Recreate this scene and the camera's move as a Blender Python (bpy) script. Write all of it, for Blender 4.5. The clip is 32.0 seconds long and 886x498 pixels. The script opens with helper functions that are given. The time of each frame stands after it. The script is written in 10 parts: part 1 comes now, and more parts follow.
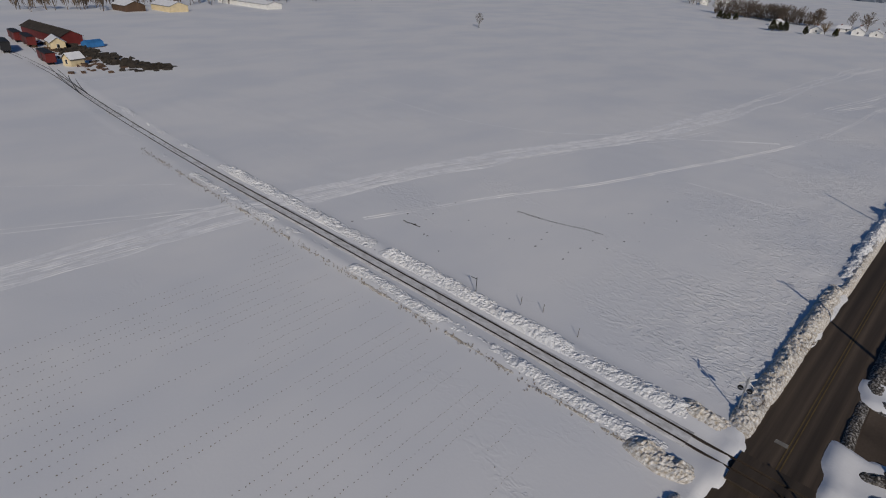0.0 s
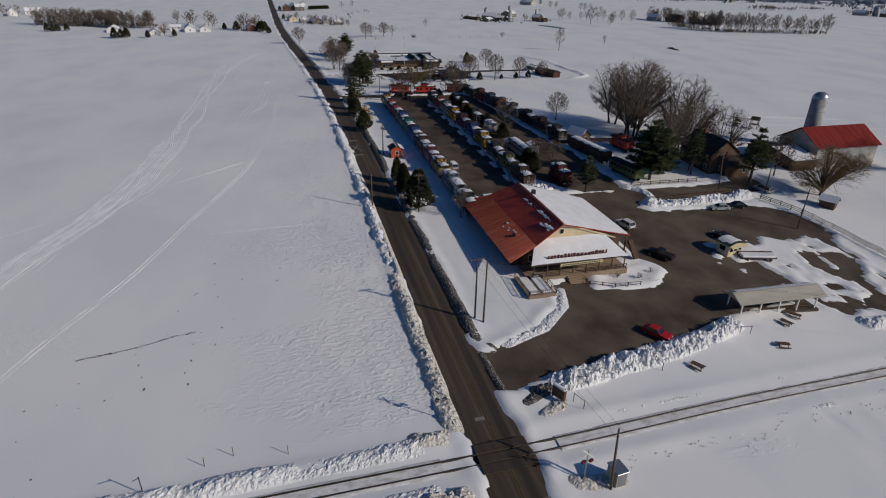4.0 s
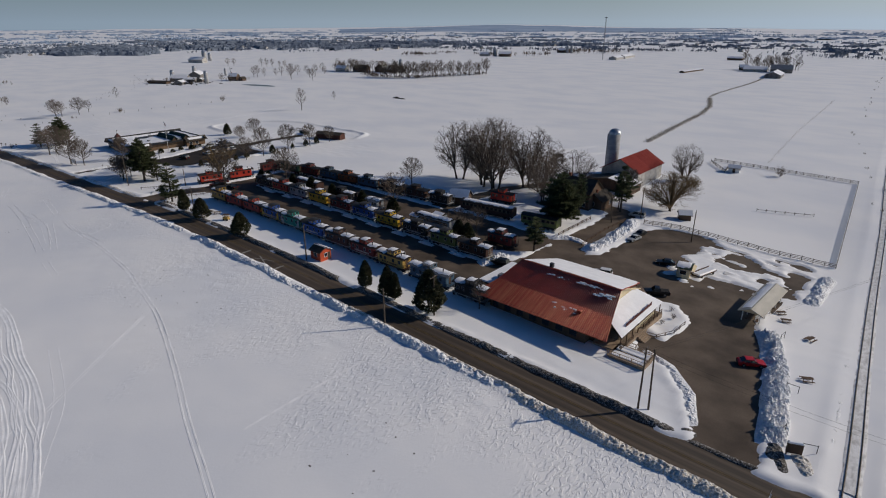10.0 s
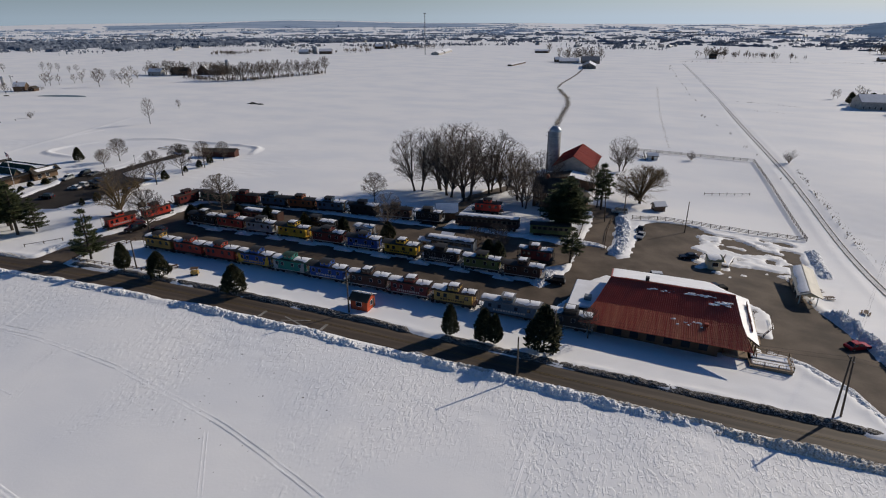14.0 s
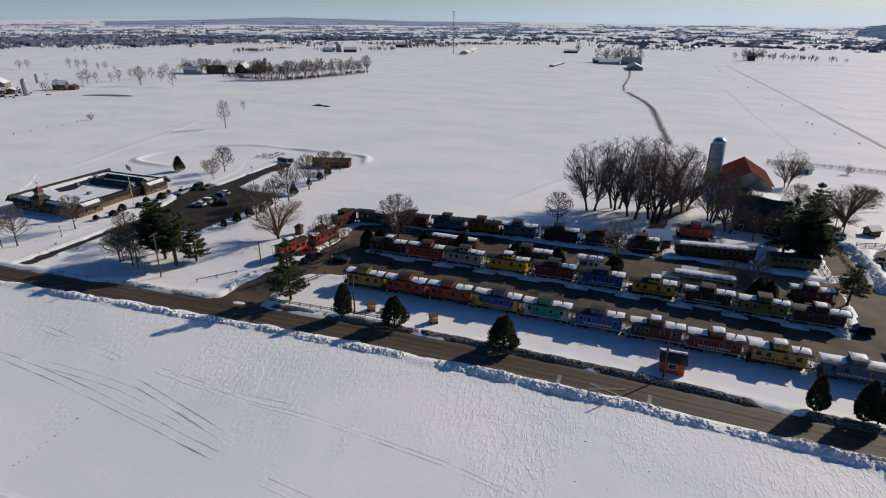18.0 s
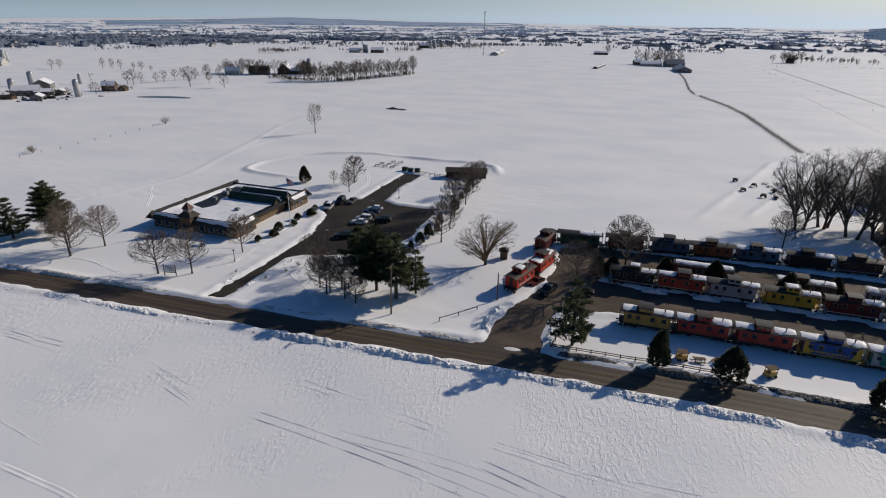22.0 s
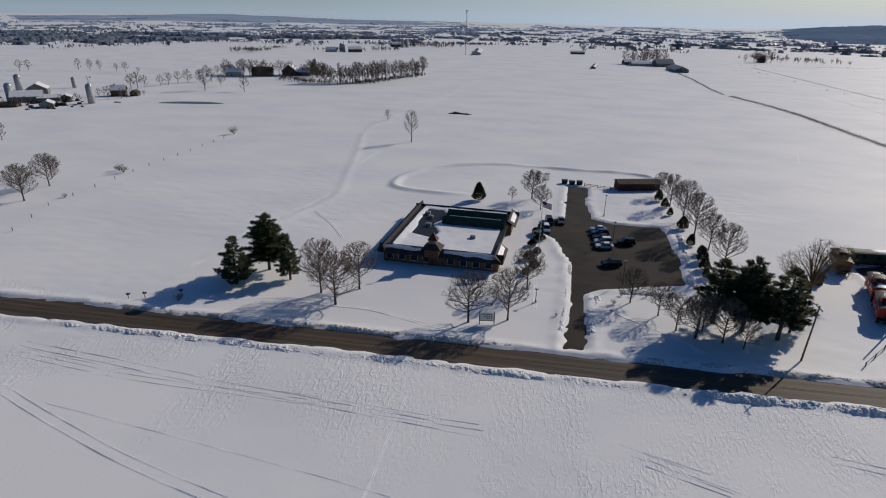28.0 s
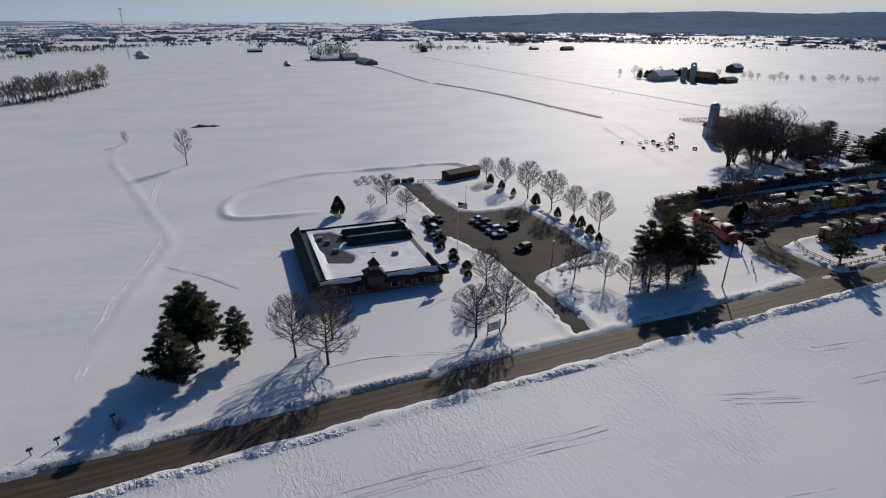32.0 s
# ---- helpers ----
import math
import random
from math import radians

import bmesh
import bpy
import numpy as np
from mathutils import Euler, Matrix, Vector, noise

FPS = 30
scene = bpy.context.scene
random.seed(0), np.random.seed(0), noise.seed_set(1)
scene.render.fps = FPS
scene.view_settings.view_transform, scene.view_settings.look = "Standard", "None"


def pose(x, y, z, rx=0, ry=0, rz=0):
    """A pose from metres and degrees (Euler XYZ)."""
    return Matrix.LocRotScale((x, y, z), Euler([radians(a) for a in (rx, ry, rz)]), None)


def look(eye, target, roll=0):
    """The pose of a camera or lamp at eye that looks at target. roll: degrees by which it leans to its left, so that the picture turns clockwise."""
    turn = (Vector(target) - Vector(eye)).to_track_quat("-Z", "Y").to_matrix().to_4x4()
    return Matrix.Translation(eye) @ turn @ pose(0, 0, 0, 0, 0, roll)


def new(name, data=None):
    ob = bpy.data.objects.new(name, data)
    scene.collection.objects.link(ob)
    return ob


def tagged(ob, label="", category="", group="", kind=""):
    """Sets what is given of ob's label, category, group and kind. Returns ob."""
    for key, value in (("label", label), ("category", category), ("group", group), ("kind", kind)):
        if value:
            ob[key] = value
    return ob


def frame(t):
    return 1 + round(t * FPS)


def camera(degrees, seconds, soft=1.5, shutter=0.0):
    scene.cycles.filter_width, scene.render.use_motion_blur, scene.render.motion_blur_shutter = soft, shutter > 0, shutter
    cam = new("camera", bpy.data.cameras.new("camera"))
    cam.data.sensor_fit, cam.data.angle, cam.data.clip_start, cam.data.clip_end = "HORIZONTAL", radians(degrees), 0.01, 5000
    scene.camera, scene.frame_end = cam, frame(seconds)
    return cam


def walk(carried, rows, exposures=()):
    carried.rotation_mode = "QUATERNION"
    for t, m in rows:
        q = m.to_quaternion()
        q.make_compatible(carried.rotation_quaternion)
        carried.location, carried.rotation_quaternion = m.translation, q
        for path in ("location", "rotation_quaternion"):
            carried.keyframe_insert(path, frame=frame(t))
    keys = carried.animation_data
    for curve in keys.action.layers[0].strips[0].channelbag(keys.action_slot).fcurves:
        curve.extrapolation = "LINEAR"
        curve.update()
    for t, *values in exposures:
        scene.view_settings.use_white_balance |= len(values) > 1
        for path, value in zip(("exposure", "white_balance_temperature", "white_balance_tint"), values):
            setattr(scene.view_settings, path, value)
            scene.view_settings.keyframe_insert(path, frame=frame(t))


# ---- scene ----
cam = camera(75.5, 32.0, soft=1.1)
PATH = [
    (0, (5.338, 0.543, 41.012), (6.638, 1.748, 40.085), 3.1),
    (0.5, (3.043, 3.072, 42.248), (4.536, 4.046, 41.34), 3.0),
    (1, (1.783, 5.545, 43.942), (3.425, 6.248, 43.042), 2.6),
    (1.5, (0.985, 8.293, 45.435), (2.729, 8.702, 44.545), 2.3),
    (2, (1.028, 10.91, 46.951), (2.819, 11.015, 46.066), 1.6),
    (2.5, (1.788, 13.661, 48.029), (3.574, 13.468, 47.149), 1.0),
    (4.5, (10.689, 27.076, 50.635), (12.415, 26.589, 49.752), 1.1),
    (5, (13.718, 31.097, 51.074), (15.447, 30.62, 50.19), 1.2),
    (5.5, (16.639, 35.628, 51.206), (18.368, 35.151, 50.323), 1.5),
    (6, (19.006, 40.23, 51.43), (20.716, 39.679, 50.553), 1.1),
    (6.5, (21.488, 45.211, 52.068), (23.096, 44.412, 51.188), 0.8),
    (7, (25.253, 50.734, 52.675), (26.752, 49.745, 51.795), 0.7),
    (7.5, (29.911, 55.084, 53.327), (31.369, 54.037, 52.444), 0.7),
    (8, (34.912, 58.745, 53.663), (36.38, 57.67, 52.832), 0.6),
    (8.5, (40.283, 62.193, 53.926), (41.774, 61.09, 53.176), 0.8),
    (9, (44.987, 65.681, 54.907), (46.44, 64.519, 54.172), 0.4),
    (9.5, (50.122, 69.624, 55.408), (51.449, 68.321, 54.672), 0.2),
    (10, (55.445, 72.766, 55.88), (56.665, 71.365, 55.141), -0.1),
    (10.5, (61.415, 75.788, 56.214), (62.544, 74.313, 55.471), -0.2),
    (11, (67.696, 78.539, 56.523), (68.729, 76.997, 55.778), -0.3),
    (11.5, (73.957, 80.643, 56.672), (74.909, 79.051, 55.926), -0.4),
    (12, (80.697, 82.594, 56.799), (81.551, 80.948, 56.052), -0.3),
    (12.5, (87.949, 84.25, 56.929), (88.694, 82.552, 56.18), -0.4),
    (13, (95.362, 85.006, 56.86), (96.058, 83.288, 56.11), -0.3),
    (13.5, (102.813, 85.312, 56.816), (103.494, 83.588, 56.064), -0.2),
    (15.5, (133.409, 85.231, 56.73), (134.065, 83.499, 55.975), 0.0),
    (16, (140.946, 85.157, 56.872), (141.598, 83.424, 56.116), 0.2),
    (16.5, (148.825, 84.999, 57.004), (149.475, 83.266, 56.247), 0.2),
    (17, (156.179, 84.753, 57.039), (156.827, 83.019, 56.281), 0.2),
    (17.5, (163.707, 84.319, 56.778), (164.354, 82.584, 56.021), 0.4),
    (18, (171.116, 84.264, 56.683), (171.761, 82.529, 55.925), 0.4),
    (18.5, (178.692, 84.097, 56.696), (179.334, 82.362, 55.938), 0.4),
    (19, (186.277, 83.57, 56.561), (186.915, 81.834, 55.802), 0.4),
    (19.5, (193.582, 83.554, 56.555), (194.22, 81.817, 55.796), 0.5),
    (20, (200.847, 83.55, 56.33), (201.482, 81.811, 55.573), 0.5),
    (20.5, (208.147, 83.911, 56.11), (208.78, 82.171, 55.353), 0.5),
    (21, (215.141, 84.29, 55.785), (215.772, 82.549, 55.029), 0.7),
    (21.5, (222.253, 85.129, 55.632), (222.88, 83.387, 54.875), 0.7),
    (22, (229.284, 85.72, 55.214), (229.909, 83.977, 54.459), 0.7),
    (22.5, (236.392, 86.447, 54.894), (237.015, 84.703, 54.139), 0.8),
    (23, (243.39, 87.19, 54.649), (244.012, 85.444, 53.896), 0.8),
    (23.5, (250.295, 88.129, 54.804), (250.913, 86.382, 54.051), 0.9),
    (24, (257.059, 88.802, 54.847), (257.673, 87.054, 54.093), 0.9),
    (24.5, (264.131, 89.848, 55.02), (264.744, 88.1, 54.266), 0.9),
    (25, (270.936, 90.569, 54.89), (271.546, 88.82, 54.136), 0.9),
    (25.5, (277.941, 90.791, 54.769), (278.54, 89.037, 54.016), 0.9),
    (26, (284.883, 91.283, 54.72), (285.474, 89.527, 53.967), 0.9),
    (26.5, (292.042, 91.959, 54.812), (292.625, 90.2, 54.058), 0.9),
    (28.5, (321.05, 92.018, 54.964), (321.343, 90.189, 54.208), 1.2),
    (29, (328.178, 91.922, 54.94), (328.346, 90.077, 54.186), 1.1),
    (29.5, (335.055, 91.339, 54.905), (335.118, 89.488, 54.15), 1.0),
    (30, (341.88, 90.187, 54.94), (341.819, 88.336, 54.186), 0.8),
    (30.5, (348.769, 88.414, 55.13), (348.597, 86.57, 54.376), 0.7),
    (31, (355.216, 86.393, 55.352), (354.925, 84.564, 54.597), 0.6),
    (31.5, (361.417, 84.396, 55.694), (360.936, 82.608, 54.938), 0.5),
    (32, (367.503, 81.205, 55.765), (366.87, 79.466, 55.008), 0.3),
]
EXPOSURES = [(t, stops, warm, 7.5) for t, stops, warm in ((0.0, -0.80, 7000), (2.0, -0.66, 7000), (7.0, -0.56, 6950), (9.5, -0.40, 7000), (13.0, -0.29, 7150), (16.0, -0.11, 7200), (20.0, -0.08, 7200), (26.0, -0.31, 7150), (32.0, -0.47, 6850))]
walk(cam, [(t, look(eye, target, roll)) for t, eye, target, roll in PATH], EXPOSURES)
SKY_STRENGTH, SUN_STRENGTH, HAZE = 0.060, 3.85, 11.6

# ---- daylight: low winter sun behind the barn side, clear hazy sky ----
SUN_AZ = Vector((-0.61, -0.79, 0)).normalized()
SUN_EL = radians(27.0)
world = bpy.data.worlds.new("winter_sky")
scene.world = world
world.use_nodes = True
wn = world.node_tree.nodes
sky = wn.new("ShaderNodeTexSky")
sky.sky_type = "NISHITA"
sky.sun_disc = False
sky.sun_elevation = SUN_EL
sky.sun_rotation = math.atan2(SUN_AZ.x, SUN_AZ.y)
sky.air_density, sky.dust_density, sky.ozone_density, sky.altitude = 1.0, 0.6, 1.0, 120
wn["Background"].inputs[1].default_value = SKY_STRENGTH
# pale haze that thickens towards the horizon
place = wn.new("ShaderNodeTexCoord")
split = wn.new("ShaderNodeSeparateXYZ")
rise = wn.new("ShaderNodeValToRGB")
rise.color_ramp.elements[0].position, rise.color_ramp.elements[0].color = 0.0, (0.92, 0.92, 0.92, 1)
rise.color_ramp.elements[1].position, rise.color_ramp.elements[1].color = 0.11, (0.0, 0.0, 0.0, 1)
shade = wn.new("ShaderNodeValToRGB")
shade.color_ramp.elements[0].position, shade.color_ramp.elements[0].color = 0.0, (0.56, 0.685, 0.87, 1)
shade.color_ramp.elements[1].position, shade.color_ramp.elements[1].color = 0.12, (0.21, 0.375, 0.64, 1)
gain = wn.new("ShaderNodeMixRGB")
gain.blend_type = "MULTIPLY"
gain.inputs[0].default_value = 1.0
gain.inputs[2].default_value = (HAZE, HAZE, HAZE, 1)
haze = wn.new("ShaderNodeMixRGB")
wl = world.node_tree.links
wl.new(place.outputs["Generated"], split.inputs[0])
wl.new(split.outputs["Z"], rise.inputs[0])
wl.new(split.outputs["Z"], shade.inputs[0])
wl.new(shade.outputs[0], gain.inputs[1])
wl.new(rise.outputs[0], haze.inputs[0])
deep = wn.new("ShaderNodeHueSaturation")
deep.inputs["Saturation"].default_value = 1.45
wl.new(sky.outputs[0], deep.inputs["Color"])
cool = wn.new("ShaderNodeMixRGB")
cool.blend_type = "MULTIPLY"
cool.inputs[0].default_value = 1.0
cool.inputs[2].default_value = (0.86, 0.93, 1.15, 1)
wl.new(deep.outputs[0], cool.inputs[1])
wl.new(cool.outputs[0], haze.inputs[1])
wl.new(gain.outputs[0], haze.inputs[2])
# the haze is brighter and whiter towards the sun
toward = wn.new("ShaderNodeVectorMath")
toward.operation = "DOT_PRODUCT"
toward.inputs[1].default_value = (SUN_AZ.x * 0.5, SUN_AZ.y * 0.5, 0)
half_up = wn.new("ShaderNodeMath")
half_up.operation = "ADD"
half_up.inputs[1].default_value = 0.5
glow = wn.new("ShaderNodeValToRGB")
glow.color_ramp.elements[0].position, glow.color_ramp.elements[0].color = 0.15, (0.70, 0.80, 0.89, 1)
glow.color_ramp.elements[1].position, glow.color_ramp.elements[1].color = 1.0, (1.45, 1.54, 1.68, 1)
knee = glow.color_ramp.elements.new(0.72)
knee.color = (1.03, 1.09, 1.13, 1)
aim = wn.new("ShaderNodeMixRGB")
aim.blend_type = "MULTIPLY"
aim.inputs[0].default_value = 1.0
wl.new(place.outputs["Generated"], toward.inputs[0])
wl.new(toward.outputs["Value"], half_up.inputs[0])
wl.new(half_up.outputs[0], glow.inputs[0])
wl.new(haze.outputs[0], aim.inputs[1])
wl.new(glow.outputs[0], aim.inputs[2])
wl.new(aim.outputs[0], wn["Background"].inputs[0])
sun = new("sun", bpy.data.lights.new("sun", "SUN"))
sun.data.energy, sun.data.angle, sun.data.color = SUN_STRENGTH, radians(0.6), (1.0, 0.925, 0.855)
sun_from = Vector((SUN_AZ.x * math.cos(SUN_EL), SUN_AZ.y * math.cos(SUN_EL), math.sin(SUN_EL)))
sun.matrix_world = look(sun_from * 600 + Vector((200, 0, 0)), (200, 0, 0))


# ---- materials ----
def surf(name, col, rough=0.65, metal=0.0, var=0.18, scale=0.6, fine=9.0, bump=0.15, col2=None, mix=0.5, spec=0.35, rand=0.0, stretch=(1, 1, 1), dist=0.02):
    """Two scales of noise drive colour and relief; coordinates in metres."""
    m = bpy.data.materials.new(name)
    m.use_nodes = True
    n, l = m.node_tree.nodes, m.node_tree.links
    b = n["Principled BSDF"]
    tc = n.new("ShaderNodeTexCoord")
    mp = n.new("ShaderNodeMapping")
    mp.inputs["Scale"].default_value = stretch
    l.new(tc.outputs["Object"], mp.inputs[0])
    big, small = n.new("ShaderNodeTexNoise"), n.new("ShaderNodeTexNoise")
    big.inputs["Scale"].default_value, big.inputs["Detail"].default_value = scale, 4
    small.inputs["Scale"].default_value, small.inputs["Detail"].default_value = fine, 3
    l.new(mp.outputs[0], big.inputs[0])
    l.new(mp.outputs[0], small.inputs[0])
    ramp = n.new("ShaderNodeValToRGB")
    c2 = col2 or tuple(min(1, c * (1 + var)) for c in col)
    c1 = col if col2 else tuple(c * (1 - var) for c in col)
    ramp.color_ramp.elements[0].color = (*c1, 1)
    ramp.color_ramp.elements[1].color = (*c2, 1)
    ramp.color_ramp.elements[0].position, ramp.color_ramp.elements[1].position = mix - 0.15, mix + 0.15
    l.new(big.outputs["Fac"], ramp.inputs[0])
    mul = n.new("ShaderNodeMixRGB")
    mul.blend_type = "MULTIPLY"
    mul.inputs[0].default_value = min(1, 2.5 * var)
    l.new(ramp.outputs[0], mul.inputs[1])
    l.new(small.outputs["Fac"], mul.inputs[2])
    gain = n.new("ShaderNodeMixRGB")
    gain.blend_type = "MULTIPLY"
    gain.inputs[0].default_value = 1
    g = 1 + 1.25 * min(1, 2.5 * var) * 0.5
    gain.inputs[2].default_value = (g, g, g, 1)
    l.new(mul.outputs[0], gain.inputs[1])
    out = gain.outputs[0]
    if rand:
        oi = n.new("ShaderNodeObjectInfo")
        hsv = n.new("ShaderNodeHueSaturation")
        mr = n.new("ShaderNodeMapRange")
        mr.inputs[3].default_value, mr.inputs[4].default_value = 1 - rand, 1 + rand
        l.new(oi.outputs["Random"], mr.inputs[0])
        l.new(mr.outputs[0], hsv.inputs["Value"])
        l.new(out, hsv.inputs["Color"])
        out = hsv.outputs[0]
    l.new(out, b.inputs["Base Color"])
    b.inputs["Roughness"].default_value, b.inputs["Metallic"].default_value = rough, metal
    b.inputs["Specular IOR Level"].default_value = spec
    if bump:
        bp = n.new("ShaderNodeBump")
        bp.inputs["Strength"].default_value, bp.inputs["Distance"].default_value = bump, dist
        l.new(small.outputs["Fac"], bp.inputs["Height"])
        l.new(bp.outputs[0], b.inputs["Normal"])
    return m


def snow_material(name, ripple, lumps):
    """Wind-crusted snow: drifts, ripples across the wind and fine grain."""
    m = bpy.data.materials.new(name)
    m.use_nodes = True
    n, l = m.node_tree.nodes, m.node_tree.links
    b = n["Principled BSDF"]
    tc = n.new("ShaderNodeTexCoord")

    def noise_at(scale, stretch, rot, detail, warp=0.0):
        mp = n.new("ShaderNodeMapping")
        mp.inputs["Scale"].default_value, mp.inputs["Rotation"].default_value = stretch, (0, 0, radians(rot))
        l.new(tc.outputs["Object"], mp.inputs[0])
        t = n.new("ShaderNodeTexNoise")
        t.inputs["Scale"].default_value, t.inputs["Detail"].default_value, t.inputs["Distortion"].default_value = scale, detail, warp
        l.new(mp.outputs[0], t.inputs[0])
        return t.outputs["Fac"]

    def maths(op, a, c):
        q = n.new("ShaderNodeMath")
        q.operation = op
        for i, v in enumerate((a, c)):
            if isinstance(v, (int, float)):
                q.inputs[i].default_value = v
            else:
                l.new(v, q.inputs[i])
        return q.outputs[0]
    drift = noise_at(0.028, (1, 1.6, 1), 20, 3)
    grain = noise_at(3.2, (1, 1, 1), 0, 3)
    clod = noise_at(2.6, (1, 1, 1), 0, 4, 0.5)
    # wind scour lies in a ragged belt beside the road and runs out in tongues
    where = n.new("ShaderNodeSeparateXYZ")
    l.new(tc.outputs["Object"], where.inputs[0])
    belt = n.new("ShaderNodeMapRange")
    belt.inputs[1].default_value, belt.inputs[2].default_value = 46.0, 8.0
    l.new(where.outputs["Y"], belt.inputs[0])
    verge = n.new("ShaderNodeMapRange")
    verge.inputs[1].default_value, verge.inputs[2].default_value = 3.0, 8.0
    l.new(where.outputs["Y"], verge.inputs[0])
    blotch = noise_at(0.05, (1.35, 0.65, 1), -24, 5, 0.9)
    east = n.new("ShaderNodeMapRange")
    east.inputs[1].default_value, east.inputs[2].default_value = 52.0, 66.0
    l.new(where.outputs["X"], east.inputs[0])
    reach = maths("ADD", maths("MULTIPLY", maths("MULTIPLY", maths("MULTIPLY", belt.outputs[0], verge.outputs[0]), east.outputs[0]), 0.36), blotch)
    patch = n.new("ShaderNodeMapRange")
    patch.inputs[1].default_value, patch.inputs[2].default_value = 0.60, 0.82
    l.new(reach, patch.inputs[0])
    scour = n.new("ShaderNodeMapRange")
    scour.interpolation_type = "SMOOTHSTEP"
    scour.inputs[1].default_value, scour.inputs[2].default_value = 0.47, 0.58
    l.new(noise_at(1.35, (1.2, 0.62, 1), 0, 4, 0.7), scour.inputs[0])
    soft = noise_at(0.5, (0.3, 1.0, 1), 25, 3, 1.0)
    # the crust is cut deepest towards the railway
    west = n.new("ShaderNodeMapRange")
    west.inputs[1].default_value, west.inputs[2].default_value = 150.0, 112.0
    west.inputs[3].default_value, west.inputs[4].default_value = 0.9, 1.35
    l.new(where.outputs["X"], west.inputs[0])
    rip = maths("ADD", maths("MULTIPLY", maths("MULTIPLY", scour.outputs[0], west.outputs[0]), patch.outputs[0]), maths("MULTIPLY", soft, 0.09))
    h = maths("ADD", maths("MULTIPLY", rip, ripple), maths("MULTIPLY", grain, 0.010))
    h = maths("ADD", h, maths("MULTIPLY", clod, lumps))
    bp = n.new("ShaderNodeBump")
    bp.inputs["Strength"].default_value, bp.inputs["Distance"].default_value = 1.0, 1.0
    l.new(h, bp.inputs["Height"])
    l.new(bp.outputs[0], b.inputs["Normal"])
    ramp = n.new("ShaderNodeValToRGB")
    ramp.color_ramp.elements[0].color, ramp.color_ramp.elements[1].color = (0.75, 0.76, 0.78, 1), (0.835, 0.83, 0.825, 1)
    ramp.color_ramp.elements[0].position, ramp.color_ramp.elements[1].position = 0.35, 0.6
    l.new(drift, ramp.inputs[0])
    l.new(ramp.outputs[0], b.inputs["Base Color"])
    b.inputs["Roughness"].default_value, b.inputs["Specular IOR Level"].default_value = 0.66, 0.22
    return m


SNOW = snow_material("wind_crusted_snow", 0.040, 0.006)
TRACK_SNOW = surf("broken_snow", (0.85, 0.85, 0.855), 0.7, var=0.06, scale=0.5, fine=4, bump=0.4, dist=0.04, spec=0.15)
SNOW_LUMP = snow_material("ploughed_snow", 0.03, 0.34)
SNOW_DIRTY = surf("dirty_ploughed_snow", (0.040, 0.034, 0.028), 0.85, col2=(0.46, 0.44, 0.42), scale=4.5, fine=9, bump=0.9, var=0.25, dist=0.08, mix=0.60)
SNOW_GRIMY = surf("brown_grimy_snow", (0.40, 0.34, 0.265), 0.85, col2=(0.74, 0.725, 0.70), scale=3.6, fine=9, bump=0.9, var=0.2, dist=0.08, mix=0.48)
SNOW_ROOF = surf("roof_snow", (0.82, 0.82, 0.83), 0.5, var=0.05, scale=0.4, fine=2.5, bump=0.5, dist=0.06)
ASPHALT = surf("worn_asphalt", (0.042, 0.031, 0.022), 0.74, spec=0.42, col2=(0.080, 0.059, 0.042), scale=0.55, fine=7, bump=0.3, var=0.14, stretch=(0.04, 1.3, 1))
# traffic wears and bleaches the wheel paths; grime and salt stay between the lanes and at the edges
an, al = ASPHALT.node_tree.nodes, ASPHALT.node_tree.links
lane_at = an.new("ShaderNodeAttribute")
lane_at.attribute_name = "lane"
worn = an.new("ShaderNodeValToRGB")
spread_lane = an.new("ShaderNodeMapRange")
spread_lane.inputs[1].default_value, spread_lane.inputs[2].default_value = -3.6, 3.6
al.new(lane_at.outputs["Fac"], spread_lane.inputs[0])
al.new(spread_lane.outputs[0], worn.inputs[0])
worn.color_ramp.elements[0].position, worn.color_ramp.elements[0].color = 0.0, (1.35, 1.3, 1.2, 1)
worn.color_ramp.elements[1].position, worn.color_ramp.elements[1].color = 1.0, (1.35, 1.3, 1.2, 1)
for at, tone in ((0.10, 0.85), (0.17, 1.45), (0.25, 0.80), (0.34, 0.84), (0.41, 1.40), (0.47, 0.86), (0.5, 0.78), (0.53, 0.86), (0.59, 1.40), (0.66, 0.84), (0.75, 0.80), (0.83, 1.45), (0.90, 0.85)):
    worn.color_ramp.elements.new(at).color = (tone, tone * 0.985, tone * 0.96, 1)
tread = an.new("ShaderNodeMixRGB")
tread.blend_type = "MULTIPLY"
tread.inputs[0].default_value = 0.85
ab = an["Principled BSDF"].inputs["Base Color"]
al.new(ab.links[0].from_socket, tread.inputs[1])
al.new(worn.outputs[0], tread.inputs[2])
al.new(tread.outputs[0], ab)
LOT = surf("worn_lot_asphalt", (0.060, 0.045, 0.034), 0.82, spec=0.2, col2=(0.128, 0.098, 0.074), scale=0.14, fine=5, bump=0.3, var=0.16)
DARK_LOT = surf("dark_lot_asphalt", (0.026, 0.022, 0.019), 0.8, spec=0.15, col2=(0.046, 0.038, 0.031), scale=0.14, fine=5, bump=0.3, var=0.16)
RAILBED = surf("snowy_rail_ballast", (0.48, 0.47, 0.455), 0.9, col2=(0.74, 0.735, 0.73), scale=1.6, fine=6, bump=0.6, var=0.14, dist=0.05, mix=0.44, stretch=(1, 0.4, 1))
GRAVEL = surf("brown_gravel", (0.10, 0.08, 0.06), 0.9, scale=0.4, fine=8, bump=0.5, var=0.25)
